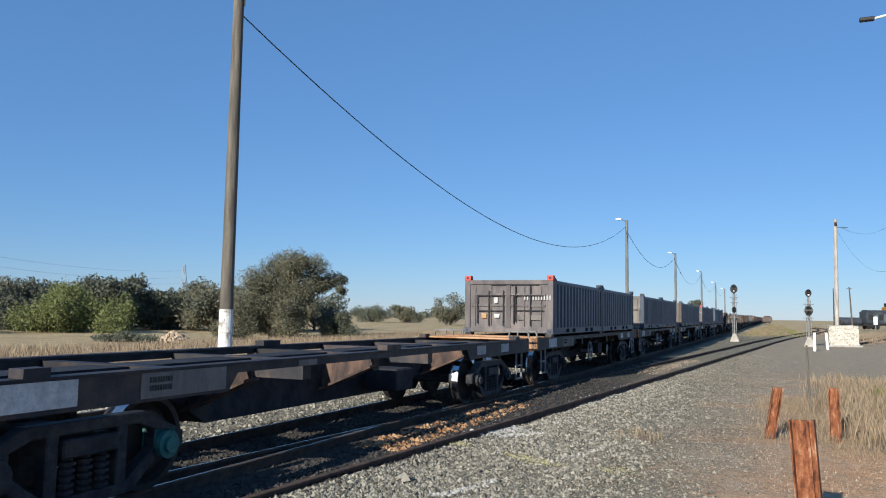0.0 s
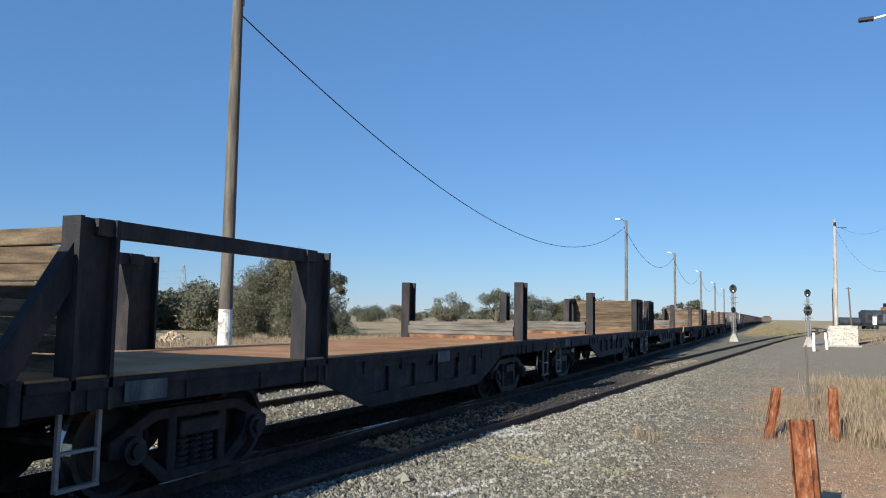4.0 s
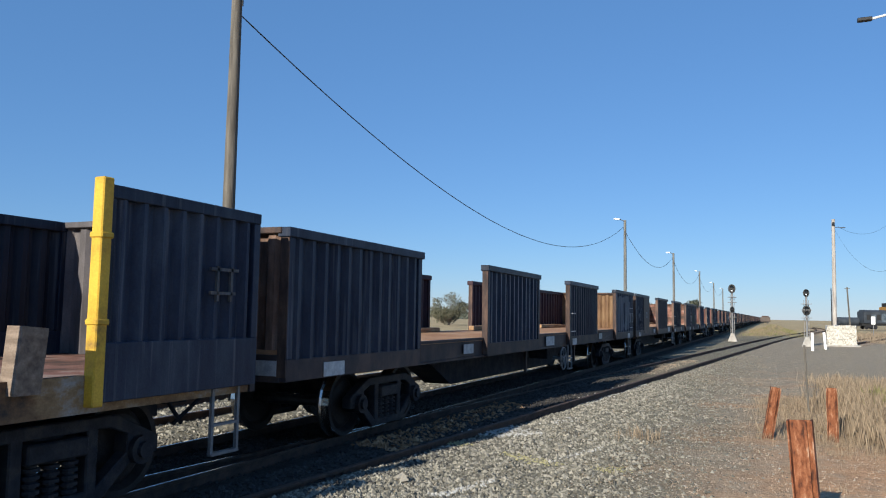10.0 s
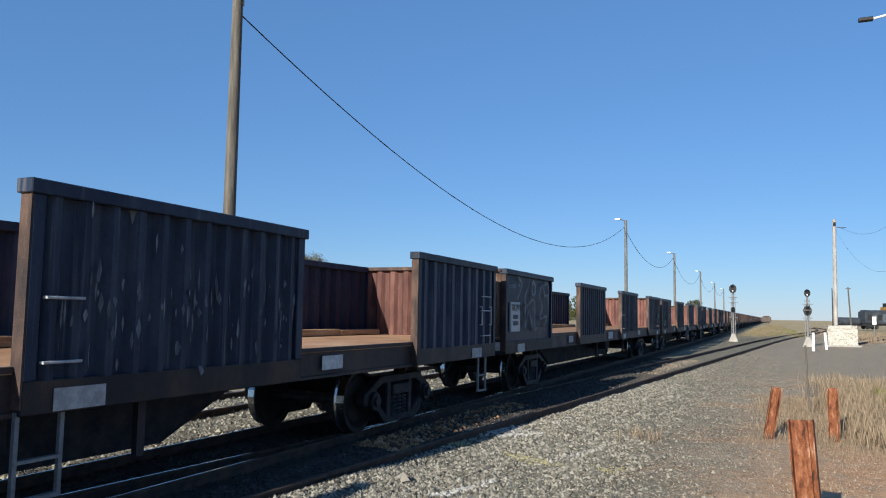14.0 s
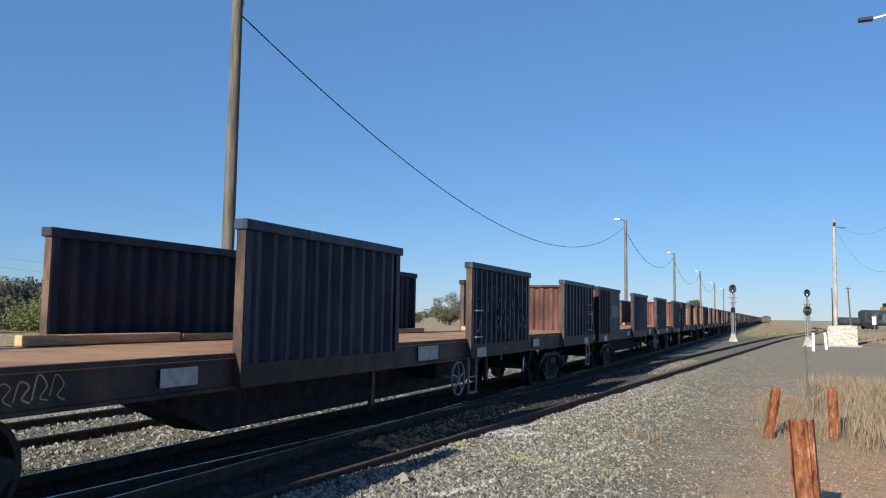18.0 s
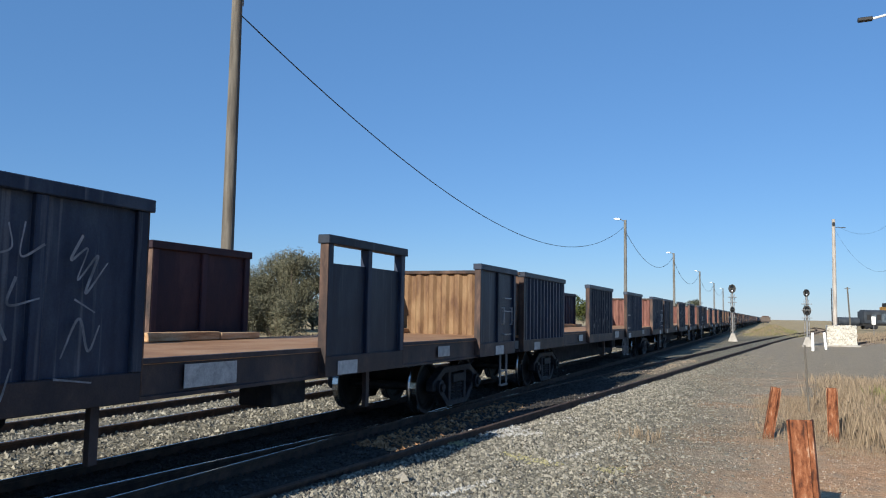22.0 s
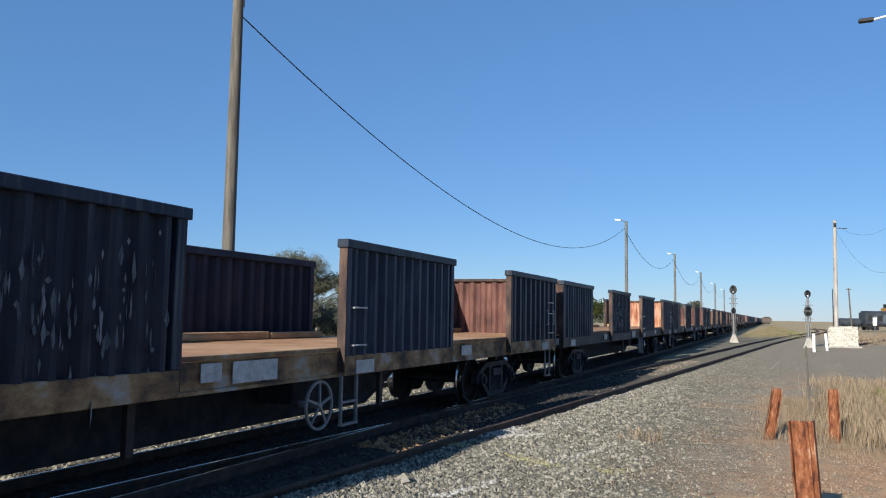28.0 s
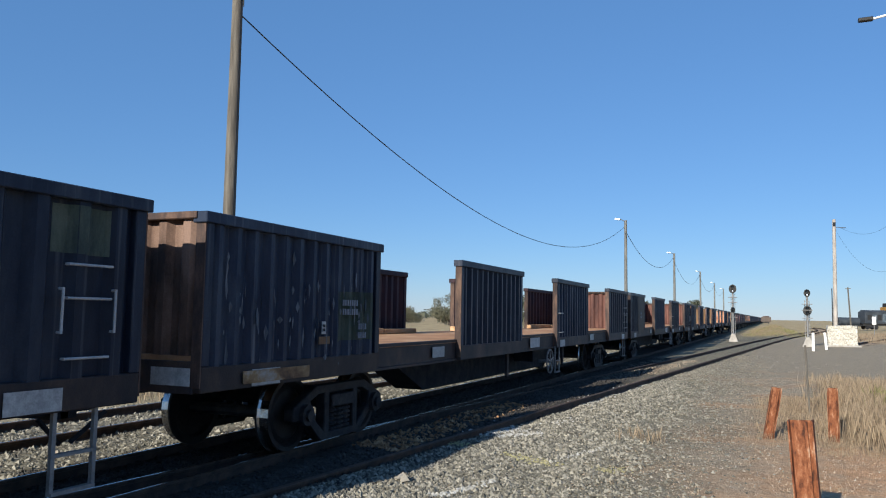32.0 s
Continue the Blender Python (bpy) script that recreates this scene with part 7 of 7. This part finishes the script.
def white_posts():
    for x, y, h, lean in ((2.4, 54.0, 1.2, 0.0), (3.38, 58.0, 1.17, -4.0)):
        p = thing("white_marker_post", "white-painted square marker post", "post", "white posts", pose(x, y, -0.26, 0, lean, 0))
        s = Shape()
        s.box(-0.08, 0.08, -0.08, 0.08, 0, h)
        part("shaft", s, "white", p, bevel=0.015)


white_posts()


def white_block():
    b = thing("rubble_block", "whitewashed rough stone block on a pale concrete slab", "block", m=pose(4.93, 65.9, -0.22))
    s = Shape()
    s.box(-1.2, 1.25, -0.75, 0.75, -0.05, 0.09)
    part("slab", s, "concrete", b, bevel=0.02)
    rnd = random.Random(5)
    s = Shape()
    s.box(-0.92, 0.92, -0.5, 0.5, 0.08, 1.5)
    part("core", s, "block", b)
    for r in range(9):
        x = -0.98
        z = 0.09 + r * 0.163
        while x < 0.95:
            wd = min(rnd.uniform(0.2, 0.42), 1.0 - x)
            if r < 3 and abs(x + wd / 2 - 0.05) < 0.22:
                x += wd
                continue
            st = Shape()
            st.box(-0.04, wd + 0.03, -0.545 + rnd.uniform(-0.02, 0.02), 0.55, -0.03, 0.185)
            for v in st.bm.verts:
                v.co += Vector((rnd.uniform(-0.05, 0.05), rnd.uniform(-0.025, 0.025), rnd.uniform(-0.05, 0.05)))
            part("stone", st, "block", b, m=pose(x, 0, z), bevel=0.015)
            x += wd


white_block()


def far_loco():
    g = thing("locomotive", "blue-grey and yellow diesel locomotive standing on a far yard track", "locomotive", m=pose(16.9, 177, 0.05, 0, 0, -68))
    s = Shape()
    s.box(-1.4, 1.4, 0, 4.6, 1.2, 3.6)
    s.prism([(-1.4, 3.6), (-0.9, 3.95), (0.9, 3.95), (1.4, 3.6)], "y", 0.3, 4.6)
    part("body", s, "loco", g, bevel=0.05)
    for y0, y1, z0, z1, key in ((0.5, 1.3, 1.9, 3.0, "black"), (1.5, 2.3, 1.9, 3.0, "bluegrey"), (2.5, 3.3, 1.9, 3.0, "black"), (3.5, 4.4, 1.5, 3.2, "bluegrey")):
        s = Shape()
        s.box(1.38, 1.43, y0, y1, z0, z1)
        part("side_grille", s, key, g)
    s = Shape()
    s.box(-1.5, 1.5, 4.6, 10.2, 1.0, 4.6)
    part("cab", s, "yellow", g, "yellow cab and nose", bevel=0.06)
    s = Shape()
    s.box(-1.1, 1.1, 4.9, 6.6, 4.6, 5.4)
    part("roof_box", s, "black", g, bevel=0.04)
    s = Shape()
    s.box(-1.1, 1.1, -0.3, 10.4, 0.75, 1.2)
    part("frame", s, "black", g)
    for y in (1.6, 8.4):
        bogie(g, y, False)
    q = thing("tank_wagon", "low grey tank wagon coupled behind the far locomotive", "freight wagon", m=pose(12.35, 175.2, 0.05, 0, 0, -68))
    s = Shape()
    s.rod((0, 0.1, 1.55), (0, 4.3, 1.55), 0.85, n=20)
    part("tank", s, "loco", q, bevel=0.1)
    s = Shape()
    s.box(-1.0, 1.0, 0, 4.5, 0.6, 0.9)
    part("frame", s, "black", q)
    for y in (1.2, 3.3):
        s = Shape()
        s.rod((-0.8, y, 0.42), (0.8, y, 0.42), 0.45, n=16)
        part("wheelset", s, "wheel", q)
    p = thing("far_sign", "white board on a thin post beside the yard", "sign", m=pose(10.6, 98, -0.2))
    s = Shape()
    s.rod((0, 0, 0), (0, 0, 1.6), 0.04, n=8)
    part("post", s, "silver", p)
    s = Shape()
    s.box(-0.2, 0.2, -0.03, 0.03, 1.55, 2.45)
    part("board", s, "white", p)


far_loco()


def far_wagon():
    g = thing("parked_wagon", "tan box wagon standing far down the line", "freight wagon", m=pose(-2.0, 315, 0.0, 0, 0, 0))
    s = Shape()
    s.box(-1.75, 1.75, 0, 9, 0.9, 2.7)
    part("body", s, "boxpost", g, bevel=0.05)
    s = Shape()
    s.box(-1.2, 1.2, 0.5, 8.5, 2.7, 3.1)
    part("hatch", s, "edge", g)
    s = Shape()
    s.box(-1.2, 1.2, 0.2, 8.8, 0.55, 0.9)
    part("frame", s, "black", g)
    for y in (1.6, 7.4):
        bogie(g, y, False)


far_wagon()


def pylon():
    p = thing("power_pylon", "distant grey lattice power pylon", "pylon", m=pose(-270, 295, -0.4))
    s = Shape()
    levels = [(0, 3.0), (8, 2.0), (14, 1.2), (18, 0.9), (25, 0.3)]
    for (z0, w0), (z1, w1) in zip(levels, levels[1:]):
        for sx, sy in ((1, 1), (1, -1), (-1, -1), (-1, 1)):
            s.bar((sx * w0, sy * w0, z0), (sx * w1, sy * w1, z1), 0.22, 0.22)
            s.bar((sx * w0, sy * w0, z0), (-sx * w1 if sx == sy else sx * w1, sy * w1 if sx == sy else -sy * w1, z1), 0.12, 0.12)
    part("lattice", s, "haze", p)
    for z, w in ((15.5, 4.5), (18.5, 5.2), (21.5, 3.6)):
        s = Shape()
        s.bar((-w, w * 0.9, z), (w, -w * 0.9, z), 0.25, 0.25)
        part("crossarm", s, "haze", p)
    for dz, off in ((15.3, 4), (18.3, -4), (21.3, 3)):
        wire(((-270 + off, 295 - off, dz), (-190, 60, dz + 4)), 0.035, "power_line", "thin distant power line", 6.0, "haze")


pylon()


# ---- plants ----
def foliage(rng, blobs, n, size):
    """Small leaf sprays set through lumpy volumes; blobs: centre, radii, share."""
    share = np.array([b[2] for b in blobs], float)
    pick = rng.choice(len(blobs), n, p=share / share.sum())
    c = np.array([b[0] for b in blobs])[pick]
    r = np.array([b[1] for b in blobs])[pick]
    d = rng.normal(size=(n, 3))
    d /= np.linalg.norm(d, axis=1)[:, None]
    lump = 1 + 0.28 * np.sin(d[:, :1] * 5.1 + pick[:, None]) * np.cos(d[:, 1:2] * 4.3 + pick[:, None] * 2) + rng.normal(0, 0.1, (n, 1))
    q = c + d * r * lump * rng.random((n, 1)) ** 0.34
    a, b = rng.normal(size=(n, 3)), rng.normal(size=(n, 3))
    a /= np.linalg.norm(a, axis=1)[:, None]
    b -= a * (a * b).sum(1)[:, None]
    b /= np.linalg.norm(b, axis=1)[:, None]
    s = size * rng.uniform(0.5, 1.35, (n, 1))
    v = np.stack([q - a * s, q + b * s * 0.45, q + a * s, q - b * s * 0.45], 1).reshape(-1, 3)
    return v, np.arange(4 * n).reshape(-1, 4)


def tree(name, label, x, y, h, w, key, seed, n=6000, leaf=0.16, trunk=0.3, lumps=14, low=0.25, sway=0.0):
    rng = np.random.default_rng(seed)
    t = thing(name, label, "tree", m=pose(x, y, ground_z(x, y) - 0.1))
    blobs, s = [], Shape()
    fork = h * low
    r0 = h * 0.035 + 0.04
    s.rod((0, 0, 0), (0.05 * h * sway, 0, fork), r0, r0 * 0.7, n=10)
    for k in range(lumps):
        a = 6.283 * k / lumps + rng.uniform(-0.4, 0.4)
        rad = w / 2 * rng.uniform(0.15, 0.82)
        z = h * (low + (0.9 - low) * rng.uniform(0.15, 1.0) * (1 - 0.4 * (rad / (w / 2)) ** 2))
        c = (rad * math.cos(a) + 0.12 * h * sway * z / h, rad * math.sin(a), z)
        rr = w * rng.uniform(0.13, 0.22)
        blobs.append((c, (rr, rr, rr * 0.78), rr ** 2))
        mid = (c[0] * 0.45, c[1] * 0.45, fork + (c[2] - fork) * 0.55)
        s.rod((0.05 * h * sway, 0, fork * rng.uniform(0.7, 1)), mid, r0 * 0.45, r0 * 0.28, n=6, caps=False)
        s.rod(mid, c, r0 * 0.28, r0 * 0.08, n=5, caps=False)
    part("trunk", s, "bark", t)
    v, f = foliage(rng, blobs, n, leaf)
    piece("crown", from_arrays("crown", v, f, key), t)
    return t


def bush(label, x, y, h, w, key, seed, n=5000, leaf=0.15):
    rng = np.random.default_rng(seed)
    t = thing("bush", label, "bush", m=pose(x, y, ground_z(x, y) - 0.1))
    s = Shape()
    blobs = []
    for k in range(16):
        a, rad = rng.uniform(0, 6.28), w / 2 * rng.uniform(0, 0.8)
        z = h * rng.uniform(0.2, 0.8) * (1 - 0.35 * (rad / (w / 2)) ** 2)
        rr = w * rng.uniform(0.12, 0.2)
        blobs.append(((rad * math.cos(a), rad * math.sin(a), max(z, 0.3)), (rr, rr, min(rr, h * 0.3)), rr ** 2))
        s.rod((0.2 * math.cos(a), 0.2 * math.sin(a), 0), (rad * math.cos(a), rad * math.sin(a), z), 0.05, 0.02, n=5, caps=False)
    part("stems", s, "bark", t)
    v, f = foliage(rng, blobs, n, leaf)
    piece("crown", from_arrays("crown", v, f, key), t)
    return t


def wattle_tree():
    """A broad old tree: several stems, a high crown that hangs over to one side, open below it."""
    t = thing("wattle_tree", "broad olive-grey tree with a ragged crown that overhangs one side", "tree", m=pose(-34.3, 48.6, ground_z(-34.3, 48.6) - 0.1, 0, 0, 23.4))
    rng = np.random.default_rng(3)
    lumps = ((-3.3, 1.0, 1.4), (-3.4, 2.3, 1.5), (-2.6, 3.9, 1.5), (-1.2, 5.0, 1.35), (0.4, 5.3, 1.2), (1.9, 5.1, 1.1), (3.2, 4.2, 0.85), (3.9, 3.5, 0.5), (1.3, 4.0, 1.2), (-0.3, 3.3, 1.7), (-1.6, 1.7, 1.7), (0.4, 1.3, 1.4), (1.3, 2.3, 0.9), (-0.6, 0.8, 1.2), (2.4, 3.9, 0.9))
    s = Shape()
    stems = [Vector((x, y, 1.7)) for x, y in ((-1.9, 0.3), (-0.6, -0.3), (0.5, 0.2))]
    for a in stems:
        s.rod((a.x * 0.35, a.y * 0.5, 0), a, 0.2, 0.14, n=8)
    blobs = []
    for x, z, r in lumps:
        x, z = x + 0.3, z * 1.1 + 0.1
        y = rng.uniform(-1.3, 1.3)
        blobs.append(((x, y, z), (r, r * 1.2, r * 0.85), r ** 2))
        for k in range(2):
            blobs.append(((x + rng.normal(0, r * 0.5), y + rng.normal(0, 0.8), z + rng.normal(0, r * 0.4)), (r * 0.55, r * 0.55, r * 0.45), r ** 2 * 0.4))
        a = min(stems, key=lambda q: (q - Vector((x, y, z))).length)
        b = a.lerp(Vector((x, y, z)), 0.55) + Vector((0, 0, 0.15))
        s.rod(a, b, 0.1, 0.06, n=6, caps=False)
        s.rod(b, (x, y, z), 0.06, 0.02, n=5, caps=False)
    part("trunk", s, "bark", t)
    v, f = foliage(rng, blobs, 95000, 0.075)
    piece("crown", from_arrays("crown", v, f, "leaf_olive"), t)


def plants():
    wattle_tree()
    bush("low dark-green bush under the broad tree", -31.6, 52.0, 2.5, 4.0, "leaf_dark", 4, 14000, 0.07)
    bush("bright green willowy bush in the field", -57.5, 49.5, 4.7, 10.5, "leaf_green", 5, 26000, 0.12)
    bush("grey-green bush at the field edge", -62, 39.5, 2.9, 7, "leaf_olive", 6, 12000, 0.11)
    bush("dark weedy heap in the dry field", -38.8, 37.6, 0.75, 4.6, "leaf_dark", 7, 4500, 0.08)
    rnd = random.Random(21)
    for k in range(27):
        az = radians(33.5 + 24.5 * k / 26 + rnd.uniform(-0.6, 0.6))
        d = rnd.uniform(80, 98)
        x, y = -math.sin(az) * d, math.cos(az) * d
        h = rnd.uniform(3.4, 5.8)
        tree("scrub_tree", "grey-green scrub tree in the field hedge", x, y, h, rnd.uniform(6.0, 9.0), rnd.choice(["leaf_olive", "leaf_dark", "leaf_olive", "leaf_dark"]), 100 + k, 8000, 0.17, lumps=16, low=0.1)
    heap = np.random.default_rng(12)
    s = Shape()
    for k in range(70):
        a, r = heap.uniform(0, 6.28), heap.uniform(0, 1) ** 0.7
        z = ground_z(-36.3, 39.0) + 0.62 * (1 - r) + 0.03
        m = pose(-36.3 + 1.3 * r * math.cos(a), 39.0 + 0.8 * r * math.sin(a), z, heap.uniform(0, 360), heap.uniform(0, 360), 0)
        s.box(-0.16, 0.16, -0.1, 0.1, -0.09, 0.09, m)
    tagged(new("rubble_heap", s.mesh("rubble_heap", "grit")), "heap of brown rubble in the dry field", "rubble", kind="stuff")
    for x, y, w, h, key, sd in ((-87, 158, 10, 4.2, "leaf_dark", 31), (-80, 162, 8, 4.6, "leaf_olive", 37), (-58.3, 138, 8, 6.6, "leaf_olive", 32), (-49.7, 141, 7.5, 7.8, "leaf_dark", 33), (-43.5, 144, 9, 6.8, "leaf_dark", 34), (-39, 150, 7, 6.2, "leaf_olive", 38),
                                (-23.7, 150, 6, 5.2, "leaf_dark", 35), (-19.5, 155, 6, 4.6, "leaf_olive", 39), (-15.8, 169, 6.0, 7.0, "leaf_dark", 36)):
        tree("field_tree", "rounded dark-green tree beyond the dry field", x, y, h, w, key, sd, 6500, 0.18, lumps=14, low=0.12)
    tree("pine_tree", "flat-topped yellow-green pine tree", -30.2, 137, 6.2, 8.0, "leaf_pine", 51, 5200, 0.2, lumps=16, low=0.35)
    # far belts of scrub, too many to count
    rng = np.random.default_rng(77)
    blobs = []
    for k in range(150):
        az = rng.uniform(-30, 62)
        d = rng.uniform(300, 520)
        hh = rng.uniform(1.2, 3.4) * (0.45 if az < 6 else 1.0)
        if -9 < az < 3:
            continue
        blobs.append(((-math.sin(radians(az)) * d, math.cos(radians(az)) * d, hh * 0.6), (rng.uniform(4, 12), rng.uniform(4, 9), hh), 1.0))
    v, f = foliage(rng, blobs, 26000, 0.8)
    tagged(new("far_scrub", from_arrays("far_scrub", v, f, "leaf_dark")), "distant belt of dark scrub on the horizon", "scrub", kind="stuff")


plants()


def grass(name, label, n, where, height, seed, key="grass", thick=1.0):
    """Single bent blades; where(rng, n) gives their feet."""
    rng = np.random.default_rng(seed)
    x, y = where(rng, n)
    z = np.array([ground_z(a, b) for a, b in zip(x, y)]) - 0.02
    h = height * rng.uniform(0.45, 1.25, n)
    a = rng.uniform(0, 6.283, n)
    lean = rng.uniform(0.02, 0.30, n) * h
    d = rng.uniform(0, 6.283, n)
    w = (0.0011 + 0.0022 * h) * thick
    dx, dy = np.cos(a) * w, np.sin(a) * w
    lx, ly = np.cos(d) * lean, np.sin(d) * lean
    p0 = np.stack([x - dx, y - dy, z], -1)
    p1 = np.stack([x + dx, y + dy, z], -1)
    p2 = np.stack([x + lx * 0.35 + dx * 0.7, y + ly * 0.35 + dy * 0.7, z + h * 0.6], -1)
    p3 = np.stack([x + lx, y + ly, z + h], -1)
    v = np.stack([p0, p1, p2, p3], 1).reshape(-1, 3)
    k = 4 * np.arange(n)
    f = np.concatenate([np.stack([k, k + 1, k + 2], -1), np.stack([k, k + 2, k + 3], -1)])
    tagged(new(name, from_arrays(name, v, f, key)), label, "grass", kind="stuff")


def tufts(x0, x1, y0, y1, count, spread):
    def where(rng, n):
        cx, cy = rng.uniform(x0, x1, count), rng.uniform(y0, y1, count)
        k = rng.integers(0, count, n)
        return cx[k] + rng.normal(0, spread, n), cy[k] + rng.normal(0, spread, n)
    return where


grass("dry_grass", "tall dry straw-coloured grass beside the posts", 26000, tufts(1.45, 4.2, 13.2, 21.0, 260, 0.26), 0.42, 1, thick=0.5)
grass("dry_grass", "thin dry stalks where the tall grass ends", 9000, tufts(1.3, 4.6, 16.0, 27.0, 160, 0.3), 0.36, 14, thick=0.5)
grass("dry_grass", "half-green grass among the dry stalks", 420, tufts(2.0, 3.0, 17.0, 21.0, 4, 0.16), 0.48, 2, "greengrass", thick=0.5)
grass("dry_grass", "short dead grass round the rusty posts", 11000, tufts(-0.2, 1.6, 13.6, 21.0, 230, 0.2), 0.15, 3, thick=0.5)
grass("dry_grass", "flattened straw before the upright post", 2600, tufts(0.7, 1.8, 12.5, 13.7, 40, 0.14), 0.08, 12, thick=0.6)
grass("dry_grass", "dead grass clump in the gravel", 170, tufts(-2.35, -1.7, 12.1, 12.9, 9, 0.08), 0.22, 4, thick=0.8)
grass("dry_grass", "thin weeds in the gravel yard", 5000, tufts(-3.5, 3.0, 8.0, 40.0, 260, 0.06), 0.06, 5)
grass("dry_grass", "dry field grass along the far side of the track", 60000, tufts(-34.0, -13.0, 12.0, 75.0, 2600, 0.35), 0.42, 6, thick=4.0)
grass("dry_grass", "dry grass on the bank between the tracks", 6000, tufts(-2.6, 1.6, 92.0, 150.0, 260, 0.35), 0.3, 7, thick=4.0)
grass("dry_grass", "half-green weeds on the bank between the tracks", 3500, tufts(-2.8, 3.2, 88.0, 150.0, 160, 0.4), 0.38, 13, "greengrass", thick=4.0)
grass("dry_grass", "dry grass behind the white block", 9000, tufts(6.5, 20.0, 74.0, 120.0, 420, 0.35), 0.5, 8, thick=5.0)

stones("ballast", "grey basalt ballast stones beside the track", 100000, (-5.2, 0.6, 4.5, 44.0), 0.021, 1, fade=2.0, outside=True)
stones("ballast", "coarse basalt ballast along the siding", 36000, (-5.0, -1.6, 4.5, 24.0), 0.029, 6, fade=0.6, outside=True)
stones("ballast", "stained ballast stones between the rails, darkened for train shade", 30000, (-7.8, -3.9, 4.0, 36.0), 0.026, 2, "oily_shade")
stones("ballast", "fine grit on the bare soil", 30000, (-3.8, 3.4, 5.5, 28.0), 0.009, 5, "grit")
stones("ballast", "pale limestone chips in the gravel", 330, (-3.4, 3.0, 6.0, 26.0), 0.011, 3, "lime")
stones("ballast", "basalt ballast on the far shoulder of the track", 20000, (-12.2, -7.3, 4.5, 44.0), 0.034, 4)


for x0, y0, x1, y1, w, n, size, key, what in (
        (-4.2, 11.2, -3.95, 12.3, 0.22, 700, 0.02, "lime", "spilt white lime"), (-3.95, 11.3, -3.5, 12.0, 0.14, 420, 0.02, "lime", "spilt white lime"), (-3.3, 7.45, -3.02, 8.55, 0.05, 170, 0.02, "lime", "spilt white lime"), (-2.75, 10.1, -2.38, 11.7, 0.06, 130, 0.016, "lime", "spilt white lime"),
        (-3.6, 13.2, -3.4, 13.9, 0.15, 150, 0.018, "lime", "spilt white lime"), (-3.3, 10.02, -2.75, 9.95, 0.16, 190, 0.019, "lichen", "yellow lichen stones"), (-4.15, 10.1, -4.05, 10.25, 0.12, 120, 0.02, "lichen", "yellow lichen stones"), (-2.1, 10.05, -1.8, 10.05, 0.16, 110, 0.013, "lichen", "yellow lichen stones"),
        (-3.85, 16.0, -3.4, 22.0, 0.22, 900, 0.019, "lime", "pale dusty stones"), (-4.0, 26.0, -3.3, 36.0, 0.4, 700, 0.018, "grit", "sandy grit"), (-3.83, 7.7, -3.8, 7.75, 0.05, 5, 0.06, "dusty", "pale brown rocks")):
    streak(what + " among the gravel", x0, y0, x1, y1, w, n, size, key)
stones("ballast", "flakes of orange rust crust beside the siding rail", 900, (-5.2, -4.5, 9.0, 15.0), 0.034, 9, "crust")


# ---- movement ----
def run(t):
    """How far the train has come by t seconds; it slows a little."""
    return 22.05 * t - 0.01543 * t * t


def motions():
    times = [0, 4, 8, 12, 16, 20, 24, 28, 32]
    for ob, u, z in TRAIN:
        walk(ob, [(t, pose(TRACK, u - run(t), z)) for t in times])
    walk(TIN[0], [(t, pose(TRACK - 0.93, 422.42 - run(t), 1.302)) for t in times])


motions()
